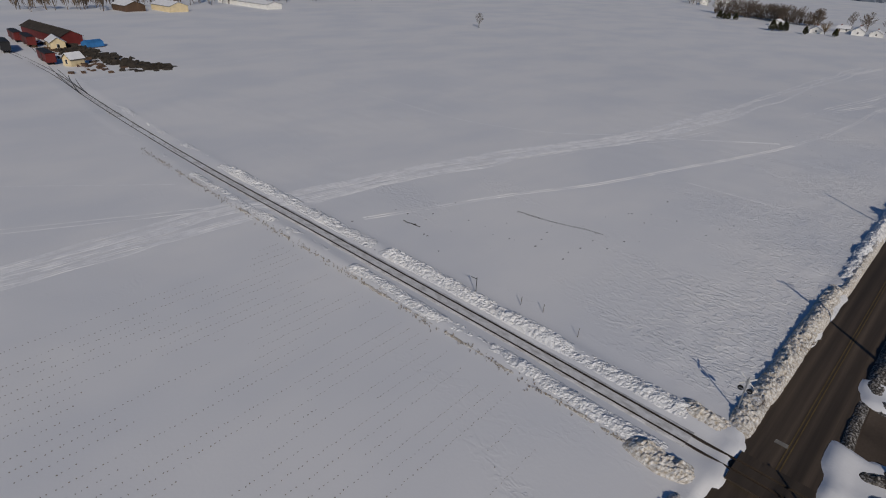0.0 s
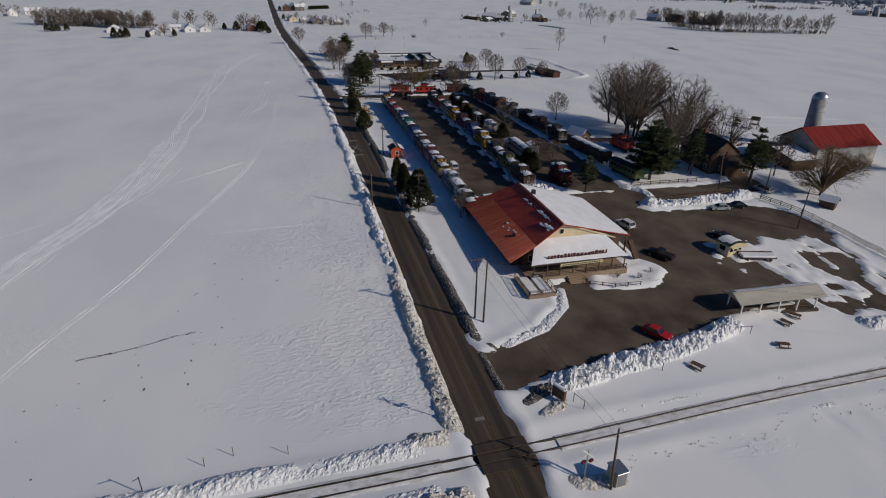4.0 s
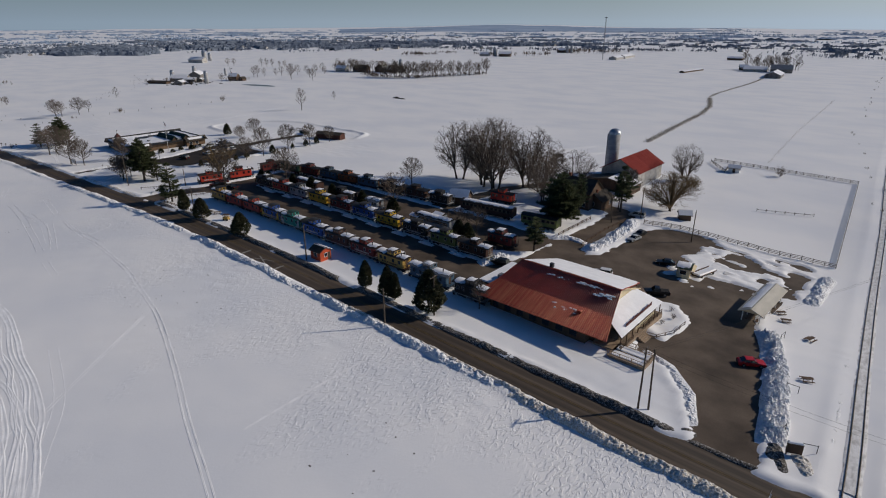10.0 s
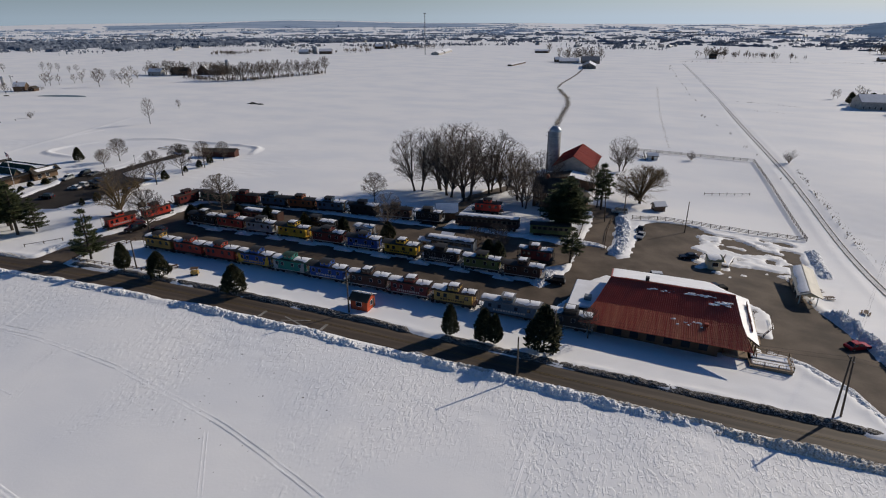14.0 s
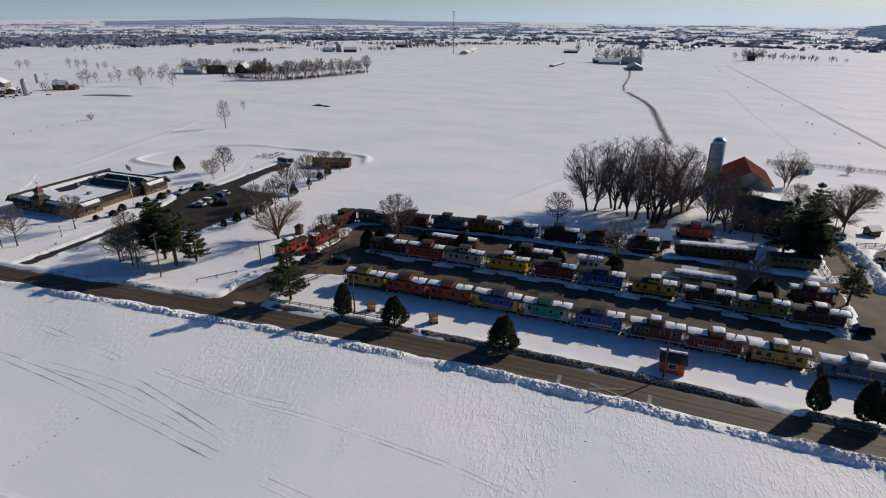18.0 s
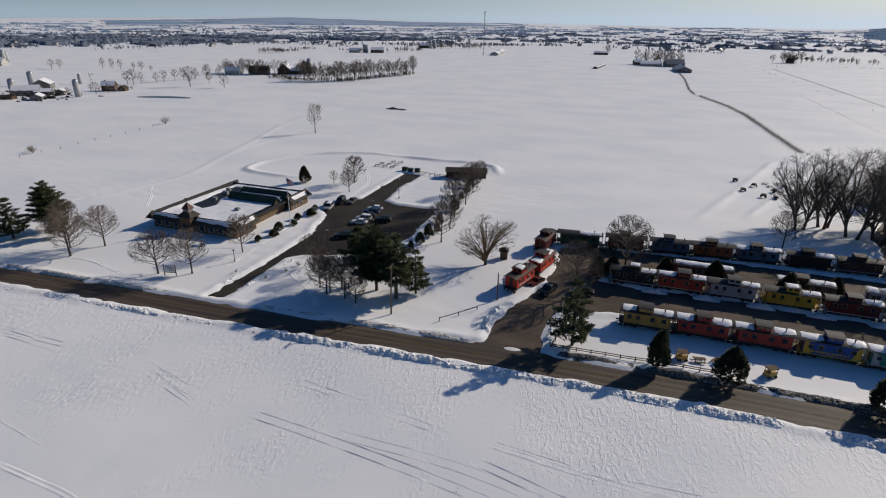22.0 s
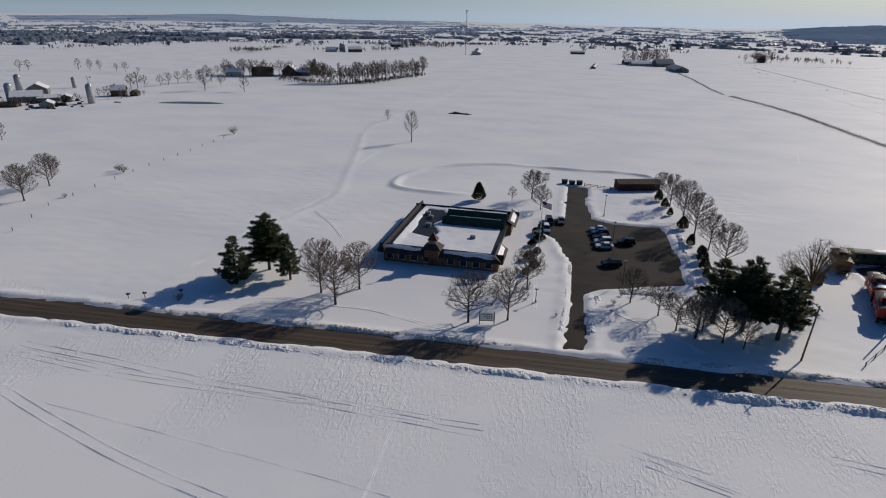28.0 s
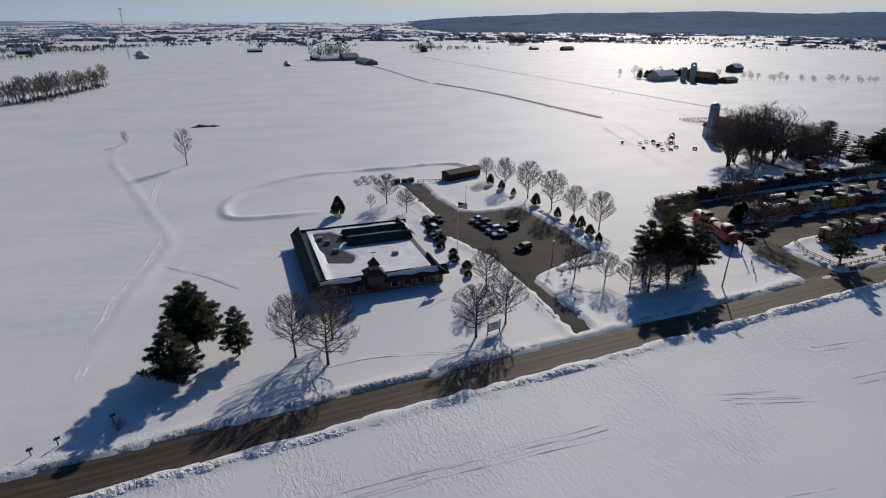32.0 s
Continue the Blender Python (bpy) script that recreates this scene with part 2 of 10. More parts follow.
SOIL = surf("bare_soil", (0.045, 0.037, 0.030), 0.95, var=0.3, bump=0.6, fine=6)
YELLOW_LINE = surf("faded_yellow_paint", (0.125, 0.085, 0.034), 0.7, var=0.2, fine=14)
WHITE_LINE = surf("faded_white_paint", (0.24, 0.225, 0.20), 0.7, var=0.25, fine=14)
STEEL = surf("rusty_rail_steel", (0.05, 0.036, 0.027), 0.5, 0.4, var=0.2)
TIE = surf("creosoted_timber", (0.035, 0.028, 0.022), 0.9, var=0.25)
BARK = surf("grey_brown_bark", (0.075, 0.060, 0.047), 0.9, var=0.25, scale=1.2, fine=12, bump=0.6, rand=0.15, stretch=(1, 1, 0.25))
TWIG = surf("bare_twigs", (0.135, 0.105, 0.082), 0.9, var=0.2, bump=0, rand=0.2)
WILLOW_TWIG = surf("ochre_willow_twigs", (0.165, 0.112, 0.058), 0.85, var=0.2, bump=0, rand=0.1)
OCHRE_TWIG = surf("ochre_bare_twigs", (0.185, 0.125, 0.062), 0.9, var=0.2, bump=0, rand=0.1)
NEEDLE = surf("dark_pine_needles", (0.056, 0.070, 0.035), 0.8, spec=0.1, col2=(0.120, 0.133, 0.065), scale=1.0, var=0.2, bump=0, rand=0.15)
CEDAR = surf("bronzed_cedar_foliage", (0.045, 0.054, 0.026), 0.85, col2=(0.102, 0.093, 0.045), scale=1.3, var=0.2, bump=0, rand=0.12)
CORN = surf("dry_corn_stalks", (0.42, 0.37, 0.30), 0.9, var=0.3, bump=0)
DRYGRASS = surf("dry_winter_grass", (0.17, 0.125, 0.075), 0.9, var=0.3, bump=0)
# bare woods lightened towards blue, so the haze sits in their colour
WOODS = surf("haze_tinted_bare_woods", (0.125, 0.152, 0.195), 0.95, spec=0.05, col2=(0.185, 0.215, 0.262), scale=0.02, fine=0.12, var=0.2, bump=0)
# pale blue here is distance haze put into the colour of the farthest trees
WOODS_HAZE = surf("haze_blue_far_woods", (0.25, 0.335, 0.45), 0.95, spec=0.05, col2=(0.33, 0.41, 0.52), scale=0.004, fine=0.03, var=0.12, bump=0)
# the ridge takes the blue of the air before it as base colour
RIDGE_WOODS = surf("haze_blue_ridge_woods", (0.070, 0.145, 0.255), 0.95, spec=0.02, col2=(0.098, 0.180, 0.30), scale=0.004, fine=0.03, var=0.12, bump=0)
POLE_WOOD = surf("weathered_pole_wood", (0.11, 0.085, 0.065), 0.9, var=0.2, stretch=(1, 1, 0.2))
FENCE_WOOD = surf("grey_fence_boards", (0.12, 0.10, 0.085), 0.9, var=0.2, stretch=(0.3, 1, 1))
FARM_GREY = surf("weathered_grey_boards", (0.20, 0.185, 0.17), 0.85, var=0.3, stretch=(1, 1, 0.15), fine=8)
BROWN_WOOD = surf("brown_stained_boards", (0.10, 0.060, 0.038), 0.8, var=0.22, stretch=(1, 1, 0.15), fine=10)
DECK_WOOD = surf("tan_deck_boards", (0.30, 0.22, 0.15), 0.8, var=0.2, stretch=(1, 0.2, 1))
CREAM = surf("cream_painted_boards", (0.66, 0.54, 0.34), 0.6, var=0.08)
WHITE = surf("white_paint", (0.72, 0.71, 0.68), 0.55, var=0.08)
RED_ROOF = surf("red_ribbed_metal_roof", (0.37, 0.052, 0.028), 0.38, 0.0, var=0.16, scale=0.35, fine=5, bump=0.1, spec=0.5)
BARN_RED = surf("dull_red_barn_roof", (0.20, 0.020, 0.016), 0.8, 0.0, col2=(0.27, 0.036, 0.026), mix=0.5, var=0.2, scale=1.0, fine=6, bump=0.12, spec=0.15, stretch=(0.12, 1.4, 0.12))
# orange col2 streaks put sun glint into the colour of the red sheets
GLINT_ROOF = surf("sun_glint_red_metal_roof", (0.32, 0.052, 0.028), 0.50, 0.45, col2=(0.45, 0.145, 0.072), mix=0.54, var=0.22, scale=1.3, fine=6, bump=0.12, spec=0.6, stretch=(1.6, 0.10, 0.10))
GREEN_ROOF = surf("green_shingle_roof", (0.030, 0.055, 0.038), 0.75, var=0.25, scale=0.6, fine=8, bump=0.4)
BROWN_ROOF = surf("brown_shingle_roof", (0.050, 0.040, 0.030), 0.8, var=0.25, scale=0.6, fine=8, bump=0.4)
CHARCOAL_ROOF = surf("charcoal_shingle_roof", (0.040, 0.038, 0.037), 0.85, var=0.22, scale=0.8, fine=8, bump=0.4)
BRICK_TAN = surf("brown_board_siding", (0.135, 0.085, 0.05), 0.8, var=0.2, fine=7, stretch=(1, 1, 3))
STONE = surf("pale_barn_plaster", (0.40, 0.38, 0.35), 0.85, var=0.18, fine=5)
CONCRETE = surf("silo_concrete", (0.36, 0.36, 0.36), 0.8, var=0.15, fine=4, bump=0.3)
GALV = surf("galvanised_metal", (0.42, 0.44, 0.46), 0.35, 0.75, var=0.12)
DARK_METAL = surf("dark_painted_metal", (0.022, 0.022, 0.024), 0.5, 0.2, var=0.2)
GREY_METAL = surf("grey_painted_metal", (0.22, 0.23, 0.24), 0.5, 0.2, var=0.15)
BLACK_HOLE = surf("dark_interior", (0.012, 0.012, 0.013), 0.9, var=0.1, bump=0)
RUBBER = surf("tyre_rubber", (0.018, 0.018, 0.018), 0.85, var=0.1)
RIM = surf("alloy_rim", (0.35, 0.35, 0.36), 0.35, 0.8, var=0.1)
RED_LAMP = surf("red_lamp_lens", (0.30, 0.01, 0.01), 0.2, var=0.05, bump=0)
CLEAR_LAMP = surf("headlamp_lens", (0.60, 0.60, 0.58), 0.15, var=0.05, bump=0)
FLAG_RED = surf("flag_red_cloth", (0.40, 0.03, 0.04), 0.8, var=0.1)
FLAG_BLUE = surf("flag_blue_cloth", (0.03, 0.04, 0.16), 0.8, var=0.1)
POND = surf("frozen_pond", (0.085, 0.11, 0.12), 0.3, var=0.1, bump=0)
GLASS = bpy.data.materials.new("window_glass")
GLASS.use_nodes = True
gb = GLASS.node_tree.nodes["Principled BSDF"]
gb.inputs["Base Color"].default_value, gb.inputs["Roughness"].default_value = (0.015, 0.018, 0.022, 1), 0.08
gb.inputs["Specular IOR Level"].default_value = 0.6
PAINTS = {}


def paint(key, col, rough=0.55, var=0.14):
    """Weathered paint, one material for each colour."""
    if key not in PAINTS:
        PAINTS[key] = surf(key + "_paint", col, rough, var=var, scale=0.5, fine=6, bump=0.08, spec=0.25)
    return PAINTS[key]


# ---- small mesh builder ----
class Shape:
    def __init__(self):
        self.v, self.f = [], []

    def add(self, verts, faces):
        k = len(self.v)
        self.v += [tuple(p) for p in verts]
        self.f += [tuple(i + k for i in q) for q in faces]
        return self

    def box(self, x0, x1, y0, y1, z0, z1, bevel=0.0):
        b = bevel
        if b <= 0:
            return self.add([(x, y, z) for z in (z0, z1) for y in (y0, y1) for x in (x0, x1)],
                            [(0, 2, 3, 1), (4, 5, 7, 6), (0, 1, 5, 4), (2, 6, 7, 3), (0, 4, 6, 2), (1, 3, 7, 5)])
        ring = lambda q, z: [(x0 + q, y0, z), (x1 - q, y0, z), (x1, y0 + q, z), (x1, y1 - q, z), (x1 - q, y1, z), (x0 + q, y1, z), (x0, y1 - q, z), (x0, y0 + q, z)]
        inner = lambda z: [(x0 + b, y0 + b, z), (x1 - b, y0 + b, z), (x1 - b, y0 + b, z), (x1 - b, y1 - b, z), (x1 - b, y1 - b, z), (x0 + b, y1 - b, z), (x0 + b, y1 - b, z), (x0 + b, y0 + b, z)]
        vs = ring(b, z0) + ring(b, z1 - b) + inner(z1)
        fs = [tuple(reversed(range(8)))]
        for k in (0, 8):
            fs += [(k + i, k + (i + 1) % 8, k + 8 + (i + 1) % 8, k + 8 + i) for i in range(8)]
        fs += [(16, 17, 19, 21), (23, 16, 21, 22)] if False else [(16, 18, 20, 22)]
        return self.add(vs, fs)

    def tube(self, a, b, r0, r1=None, sides=6, cap=True):
        a, b = Vector(a), Vector(b)
        r1 = r0 if r1 is None else r1
        d = (b - a).normalized() if (b - a).length > 1e-6 else Vector((0, 0, 1))
        u = d.orthogonal().normalized()
        w = d.cross(u)
        ring = [(math.cos(2 * math.pi * i / sides), math.sin(2 * math.pi * i / sides)) for i in range(sides)]
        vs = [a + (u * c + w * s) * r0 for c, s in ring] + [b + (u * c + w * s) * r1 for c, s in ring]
        fs = [(i, (i + 1) % sides, sides + (i + 1) % sides, sides + i) for i in range(sides)]
        if cap:
            fs += [tuple(reversed(range(sides))), tuple(range(sides, 2 * sides))]
        return self.add(vs, fs)

    def rope(self, pts, r, sides=3):
        """One unbroken thin tube through a row of points."""
        k = len(pts)
        vs = []
        for i, p in enumerate(pts):
            d = (Vector(pts[min(i + 1, k - 1)]) - Vector(pts[max(i - 1, 0)])).normalized()
            u = Vector((-d.y, d.x, 0)).normalized()
            w = d.cross(u)
            vs += [Vector(p) + (u * math.cos(6.2832 * j / sides) + w * math.sin(6.2832 * j / sides)) * r for j in range(sides)]
        return self.add(vs, [(i * sides + j, i * sides + (j + 1) % sides, (i + 1) * sides + (j + 1) % sides, (i + 1) * sides + j) for i in range(k - 1) for j in range(sides)])

    def prism(self, profile, y0, y1):
        """Extrude an x-z profile along y."""
        k = len(profile)
        vs = [(x, y0, z) for x, z in profile] + [(x, y1, z) for x, z in profile]
        fs = [tuple(range(k)), tuple(reversed(range(k, 2 * k)))] + [(i, k + i, k + (i + 1) % k, (i + 1) % k) for i in range(k)]
        return self.add(vs, fs)

    def prism_x(self, profile, x0, x1):
        """Extrude a y-z profile along x."""
        k = len(profile)
        vs = [(x0, y, z) for y, z in profile] + [(x1, y, z) for y, z in profile]
        fs = [tuple(reversed(range(k))), tuple(range(k, 2 * k))] + [(i, (i + 1) % k, k + (i + 1) % k, k + i) for i in range(k)]
        return self.add(vs, fs)

    def slab(self, quad, thick):
        """A flat four- or three-cornered plate with thickness below it."""
        q = [Vector(p) for p in quad]
        nrm = (q[1] - q[0]).cross(q[-1] - q[0]).normalized()
        if nrm.z < 0:
            q.reverse()
            nrm = -nrm
        k = len(q)
        vs = q + [p - nrm * thick for p in q]
        fs = [tuple(range(k)), tuple(reversed(range(k, 2 * k)))] + [(i, k + i, k + (i + 1) % k, (i + 1) % k) for i in range(k)]
        return self.add(vs, fs)

    def lump(self, c, rx, ry, rz, rng, rough=0.25, rings=4, seg=8, floor=True):
        """A rough mound."""
        vs, fs = [], []
        for i in range(rings):
            a = math.pi / 2 * i / rings if floor else math.pi * (i + 0.5) / rings - math.pi / 2
            for j in range(seg):
                t = 2 * math.pi * (j + 0.5 * (i % 2)) / seg
                k = 1 + rough * (rng.random() * 2 - 1)
                vs.append((c[0] + rx * k * math.cos(a) * math.cos(t), c[1] + ry * k * math.cos(a) * math.sin(t), c[2] + rz * k * math.sin(a)))
        top = len(vs)
        vs.append((c[0], c[1], c[2] + rz))
        for i in range(rings - 1):
            fs += [(i * seg + j, i * seg + (j + 1) % seg, (i + 1) * seg + (j + 1) % seg, (i + 1) * seg + j) for j in range(seg)]
        fs += [((rings - 1) * seg + j, (rings - 1) * seg + (j + 1) % seg, top) for j in range(seg)]
        return self.add(vs, fs)

    def mesh(self, name, mat, smooth=False):
        me = bpy.data.meshes.new(name)
        me.from_pydata(self.v, [], self.f)
        me.materials.append(mat)
        if smooth:
            me.polygons.foreach_set("use_smooth", [True] * len(me.polygons))
        me.update()
        return me


def part(name, shape, mat, parent, label="", smooth=False):
    """One mesh object under a thing or a part; shape may be a mesh that is shared."""
    me = shape if isinstance(shape, bpy.types.Mesh) else shape.mesh(name, mat, smooth)
    ob = new(name, me)
    ob.parent = parent
    if label:
        ob["label"] = label
    return ob


def thing(name, x, y, z=None, rot=0.0, label="", category="", group="", kind="", scale=1.0):
    ob = new(name)
    ob.empty_display_size = 0.3
    ob.location = (x, y, T(x, y) if z is None else z)
    ob.rotation_euler = (0, 0, radians(rot))
    ob.scale = (scale, scale, scale)
    return tagged(ob, label, category, group, kind)


def solid(name, shape, mat, label="", category="", group="", kind="", smooth=False):
    return tagged(new(name, shape.mesh(name, mat, smooth)), label, category, group, kind)


# ---- lie of the land ----
def T(x, y):
    """Height of the gentle ground: a rise along the road, a dip by the railway paddock."""
    return 2.4 * np.exp(-((x - 205) / 75) ** 2 - ((y + 10) / 110) ** 2) - 4.6 * np.exp(-((x - 62) / 45) ** 2 - ((y + 90) / 60) ** 2)


def vnoise(x, y, seed=0):
    """Smooth value noise in numpy, 0..1."""
    xi, yi = np.floor(x), np.floor(y)
    fx, fy = x - xi, y - yi
    fx, fy = fx * fx * (3 - 2 * fx), fy * fy * (3 - 2 * fy)

    def h(a, b):
        s = np.sin(a * 127.1 + b * 311.7 + seed * 74.7) * 43758.5453
        return s - np.floor(s)
    return (h(xi, yi) * (1 - fx) + h(xi + 1, yi) * fx) * (1 - fy) + (h(xi, yi + 1) * (1 - fx) + h(xi + 1, yi + 1) * fx) * fy


def fbm(x, y, seed=0, octaves=4):
    s, a, t = 0.0, 0.5, 0.0
    for o in range(octaves):
        s = s + a * vnoise(x * 2 ** o, y * 2 ** o, seed + o)
        t += a
        a *= 0.5
    return s / t


def cells(x, y, seed=0):
    """Broken lumps: a random height for each cell and the distance to its edge."""
    xi, yi = np.floor(x), np.floor(y)
    best, second, val = np.full(np.shape(x), 9.0), np.full(np.shape(x), 9.0), np.zeros(np.shape(x))

    def h(a, b, k):
        q = np.sin(a * 127.1 + b * 311.7 + (seed + k) * 74.7) * 43758.5453
        return q - np.floor(q)
    for dx in (-1, 0, 1):
        for dy in (-1, 0, 1):
            a, b = xi + dx, yi + dy
            d = np.hypot(a + h(a, b, 1) - x, b + h(a, b, 2) - y)
            near = d < best
            second = np.where(near, best, np.minimum(second, d))
            val = np.where(near, h(a, b, 3), val)
            best = np.where(near, d, best)
    return val, second - best


ROAD_X = [-900, 0, 70, 140, 205, 290, 345, 395, 450, 530, 700, 1000, 1500]
ROAD_Y = [0, 3.2, 3.0, 2.8, 3.4, 5.7, 8.3, 11.4, 15.0, 19.4, 24.0, 30.0, 42.0]
RAIL_Y = [-2000, -744, -398, -193, -125, -67, -37, 0, 37, 73, 110, 144, 178, 220, 252, 340]
RAIL_X = [200, 102, 79, 66.6, 61.1, 57.4, 55.5, 53.1, 52.5, 52.0, 51.4, 51.7, 52.6, 54.3, 53.6, 46]


def smooth_table(xs, ys):
    """A smooth curve through a table, with numpy."""
    xs, ys = np.array(xs, float), np.array(ys, float)
    d = np.gradient(ys, xs)

    def f(q):
        q = np.asarray(q, float)
        i = np.clip(np.searchsorted(xs, q) - 1, 0, len(xs) - 2)
        h = xs[i + 1] - xs[i]
        t = np.clip((q - xs[i]) / h, 0, 1)
        return (ys[i] * (1 + 2 * t) * (1 - t) ** 2 + d[i] * h * t * (1 - t) ** 2 + ys[i + 1] * t * t * (3 - 2 * t) - d[i + 1] * h * t * t * (1 - t))
    return f


road_y = smooth_table(ROAD_X, ROAD_Y)
rail_x = smooth_table(RAIL_Y, RAIL_X)
ROAD_HALF = 3.15


def inside_distance(poly, x, y):
    """Signed distance to a polygon, positive inside."""
    x, y = np.asarray(x, float), np.asarray(y, float)
    d = np.full(x.shape, 1e9)
    odd = np.zeros(x.shape, bool)
    for (ax, ay), (bx, by) in zip(poly, poly[1:] + poly[:1]):
        ex, ey = bx - ax, by - ay
        t = np.clip(((x - ax) * ex + (y - ay) * ey) / (ex * ex + ey * ey), 0, 1)
        d = np.minimum(d, np.hypot(x - ax - t * ex, y - ay - t * ey))
        if ay != by:
            cross = ((ay > y) != (by > y)) & (x < (bx - ax) * (y - ay) / (by - ay) + ax)
            odd ^= cross
    return np.where(odd, d, -d)


LOT_MAIN = [(63.8, 0.5), (72, 0.5), (72.5, -3.5), (77, -11.5), (82, -17.5), (88, -20), (91, -27), (94, -41), (119, -42.5), (124, -36), (127, -20), (133, -18), (165, -18), (165, -31.6),
            (134, -31.6), (128, -38), (127, -58), (128, -90), (141, -95), (141, -100), (121, -96), (120, -60), (117.5, -55), (114.5, -58), (114, -84), (110, -92), (80, -97), (72, -96), (71.5, -69), (77, -65), (76.2, -52), (73.4, -44.5), (69.4, -29), (66.2, -15), (63.6, -4)]
LANE_ONE = [(160, -17.2), (232, -18), (241, -16), (243, -8), (242.2, 1.0), (251, 1.5), (252, -8), (250, -16), (246, -27), (246, -50), (240, -53), (172, -55), (160, -58), (128, -58), (128, -46), (140, -37.2), (165, -37.2), (232, -36.8), (236.0, -35), (235.5, -32.5), (228, -31.6), (160, -31.6)]
YARD_TRACK = [(165, -56), (173, -57), (170.5, -75), (168.5, -92), (161, -108), (157, -105), (164, -90), (166, -72)]
INN_LOT = [(307.4, 2), (312.4, 2), (311.5, -8), (311, -26), (311.6, -39), (316.3, -54), (320, -57), (320, -68), (314.5, -72), (314, -92), (314, -107), (307.2, -107), (307.6, -88), (306.5, -73), (300, -70), (287.2, -70), (285.6, -50), (287, -31), (304.5, -25), (308.2, -21), (307.6, -12)]
ISLAND = [(91.4, -28), (86, -26), (84.8, -38.2), (90, -45.5), (94.2, -42)]
BOOTH_ISLAND = [(88, -57), (98, -60), (100, -66), (96, -82), (88, -80), (85, -66)]


def plough(x, y):
    """Distance into cleared ground, positive where the snow has been cleared."""
    d = ROAD_HALF - np.abs(y - road_y(x))
    for poly in (LOT_MAIN, LANE_ONE, YARD_TRACK, INN_LOT):
        d = np.maximum(d, inside_distance(poly, x, y))
    d = np.minimum(d, -inside_distance(ISLAND, x, y))
    soft = inside_distance(BOOTH_ISLAND, x, y)
    d = np.where(soft > -5, np.minimum(d, -soft + 2.5 + 12 * (fbm(x / 5, y / 5, 7) - 0.55) + 7 * (fbm(x / 2.2, y / 1.6, 8, 2) - 0.5)), d)
    far_lot = np.clip((110 - x) / 14, 0, 1) * np.clip((-60 - y) / 8, 0, 1)
    d = np.where(far_lot > 0, np.minimum(d, 1.6 + 9 * (1 - far_lot)), d)
    d = d - far_lot * 15 * np.clip(fbm(x / 8, y / 3.4, 9, 3) - 0.42, 0, 1)
    return d


def smoothstep(a, b, q):
    t = np.clip((q - a) / (b - a), 0, 1)
    return t * t * (3 - 2 * t)


def land(x, y):
    """The snow surface."""
    z = T(x, y)
    r = np.hypot(x - 200, y)
    near = 1 - smoothstep(300, 700, r)
    far = smoothstep(800, 2200, r)
    z = z + far * (14 * (fbm(x / 900, y / 900, 21, 3) - 0.5) - 4) + smoothstep(2000, 3600, r) * 16 * (fbm(x / 1300, y / 1300, 25, 2) - 0.35)
    z = z + 0.25 * (fbm(x / 60, y / 60, 3, 2) - 0.5) * near
    ang = np.degrees(np.arctan2(y, x - 200))
    ridge = smoothstep(2300, 3300, r) * (1 - smoothstep(-126, -100, ang)) * smoothstep(-172, -150, ang)
    z = z + ridge * (50 + 26 * fbm(ang / 7, r / 900, 31, 2))
    hill = smoothstep(3300, 4300, r) * np.exp(-((ang + 57) / 9) ** 2)
    z = z + hill * 26 + smoothstep(3200, 4300, r) * 12 * fbm(ang / 9, r * 0, 37, 3)
    micro = near * (0.16 * (fbm(x / 3.0, y / 1.6, 5, 2) - 0.5) * smoothstep(0.40, 0.60, fbm(x / 45, y / 30, 6, 2)))
    pd = np.full(np.shape(z), -99.0)
    box = (x > -60) & (x < 560) & (y > -125) & (y < 40)
    pd[box] = plough(x[box], y[box])
    pd = np.where(box, pd, ROAD_HALF - np.abs(y - road_y(x)))
    edge = pd + (1.0 * (fbm(x / 2.2, y / 2.2, 11, 2) - 0.5) + 1.5 * (fbm(x / 5.5, y / 5.5, 12, 2) - 0.5) * (pd > -3)) * near
    rail = np.abs(x - rail_x(y))
    berm = np.exp(-((rail - 3.6) / 1.1) ** 2) * (0.14 + 0.2 * fbm(x, y / 3, 13, 2)) * smoothstep(-700, -200, y) * (1 - 0.75 * smoothstep(60, 130, y)) * (1 - smoothstep(200, 260, y)) * (1 - 0.6 * smoothstep(-10, -40, y)) * smoothstep(3.0, 7.0, np.abs(y - road_y(x)))
    heap = np.exp(-((edge + 1.2) / 1.0) ** 2) * near * 0.5 * fbm(x / 1.3, y / 1.3, 15, 3)
    snow = z + 0.10 + micro + berm + heap - 0.10 * np.exp(-(rail / 1.6) ** 2)
    cleared = smoothstep(-0.25, 0.35, edge)
    crossing = np.exp(-((y - road_y(x)) / 5) ** 4) * np.exp(-(rail / 2.2) ** 4)
    return snow * (1 - cleared) + (z - 0.4) * cleared - 0.2 * crossing


def stretch_axis(parts, out_lo, out_hi, count):
    """Even spacing by stretches inside, growing spacing outside."""
    a = np.concatenate([np.arange(p, q, s) for p, q, s in parts])
    lo, hi = a[0], a[-1]
    k = np.linspace(0, 1, count + 1)[1:]
    g = (np.exp(4.2 * k) - 1) / (math.exp(4.2) - 1)
    return np.concatenate([(lo - (lo - out_lo) * g)[::-1], a, hi + (out_hi - hi) * g])


gx = stretch_axis([(-60, 44, 1.5), (44, 132, 0.75), (132, 410, 0.95), (410, 500, 1.8)], -4400, 4700, 95)
gy = stretch_axis([(-210, -110, 1.7), (-110, 20, 0.75), (20, 115, 1.6)], -4600, 4400, 95)
GX, GY = np.meshgrid(gx, gy)
GZ = land(GX, GY)


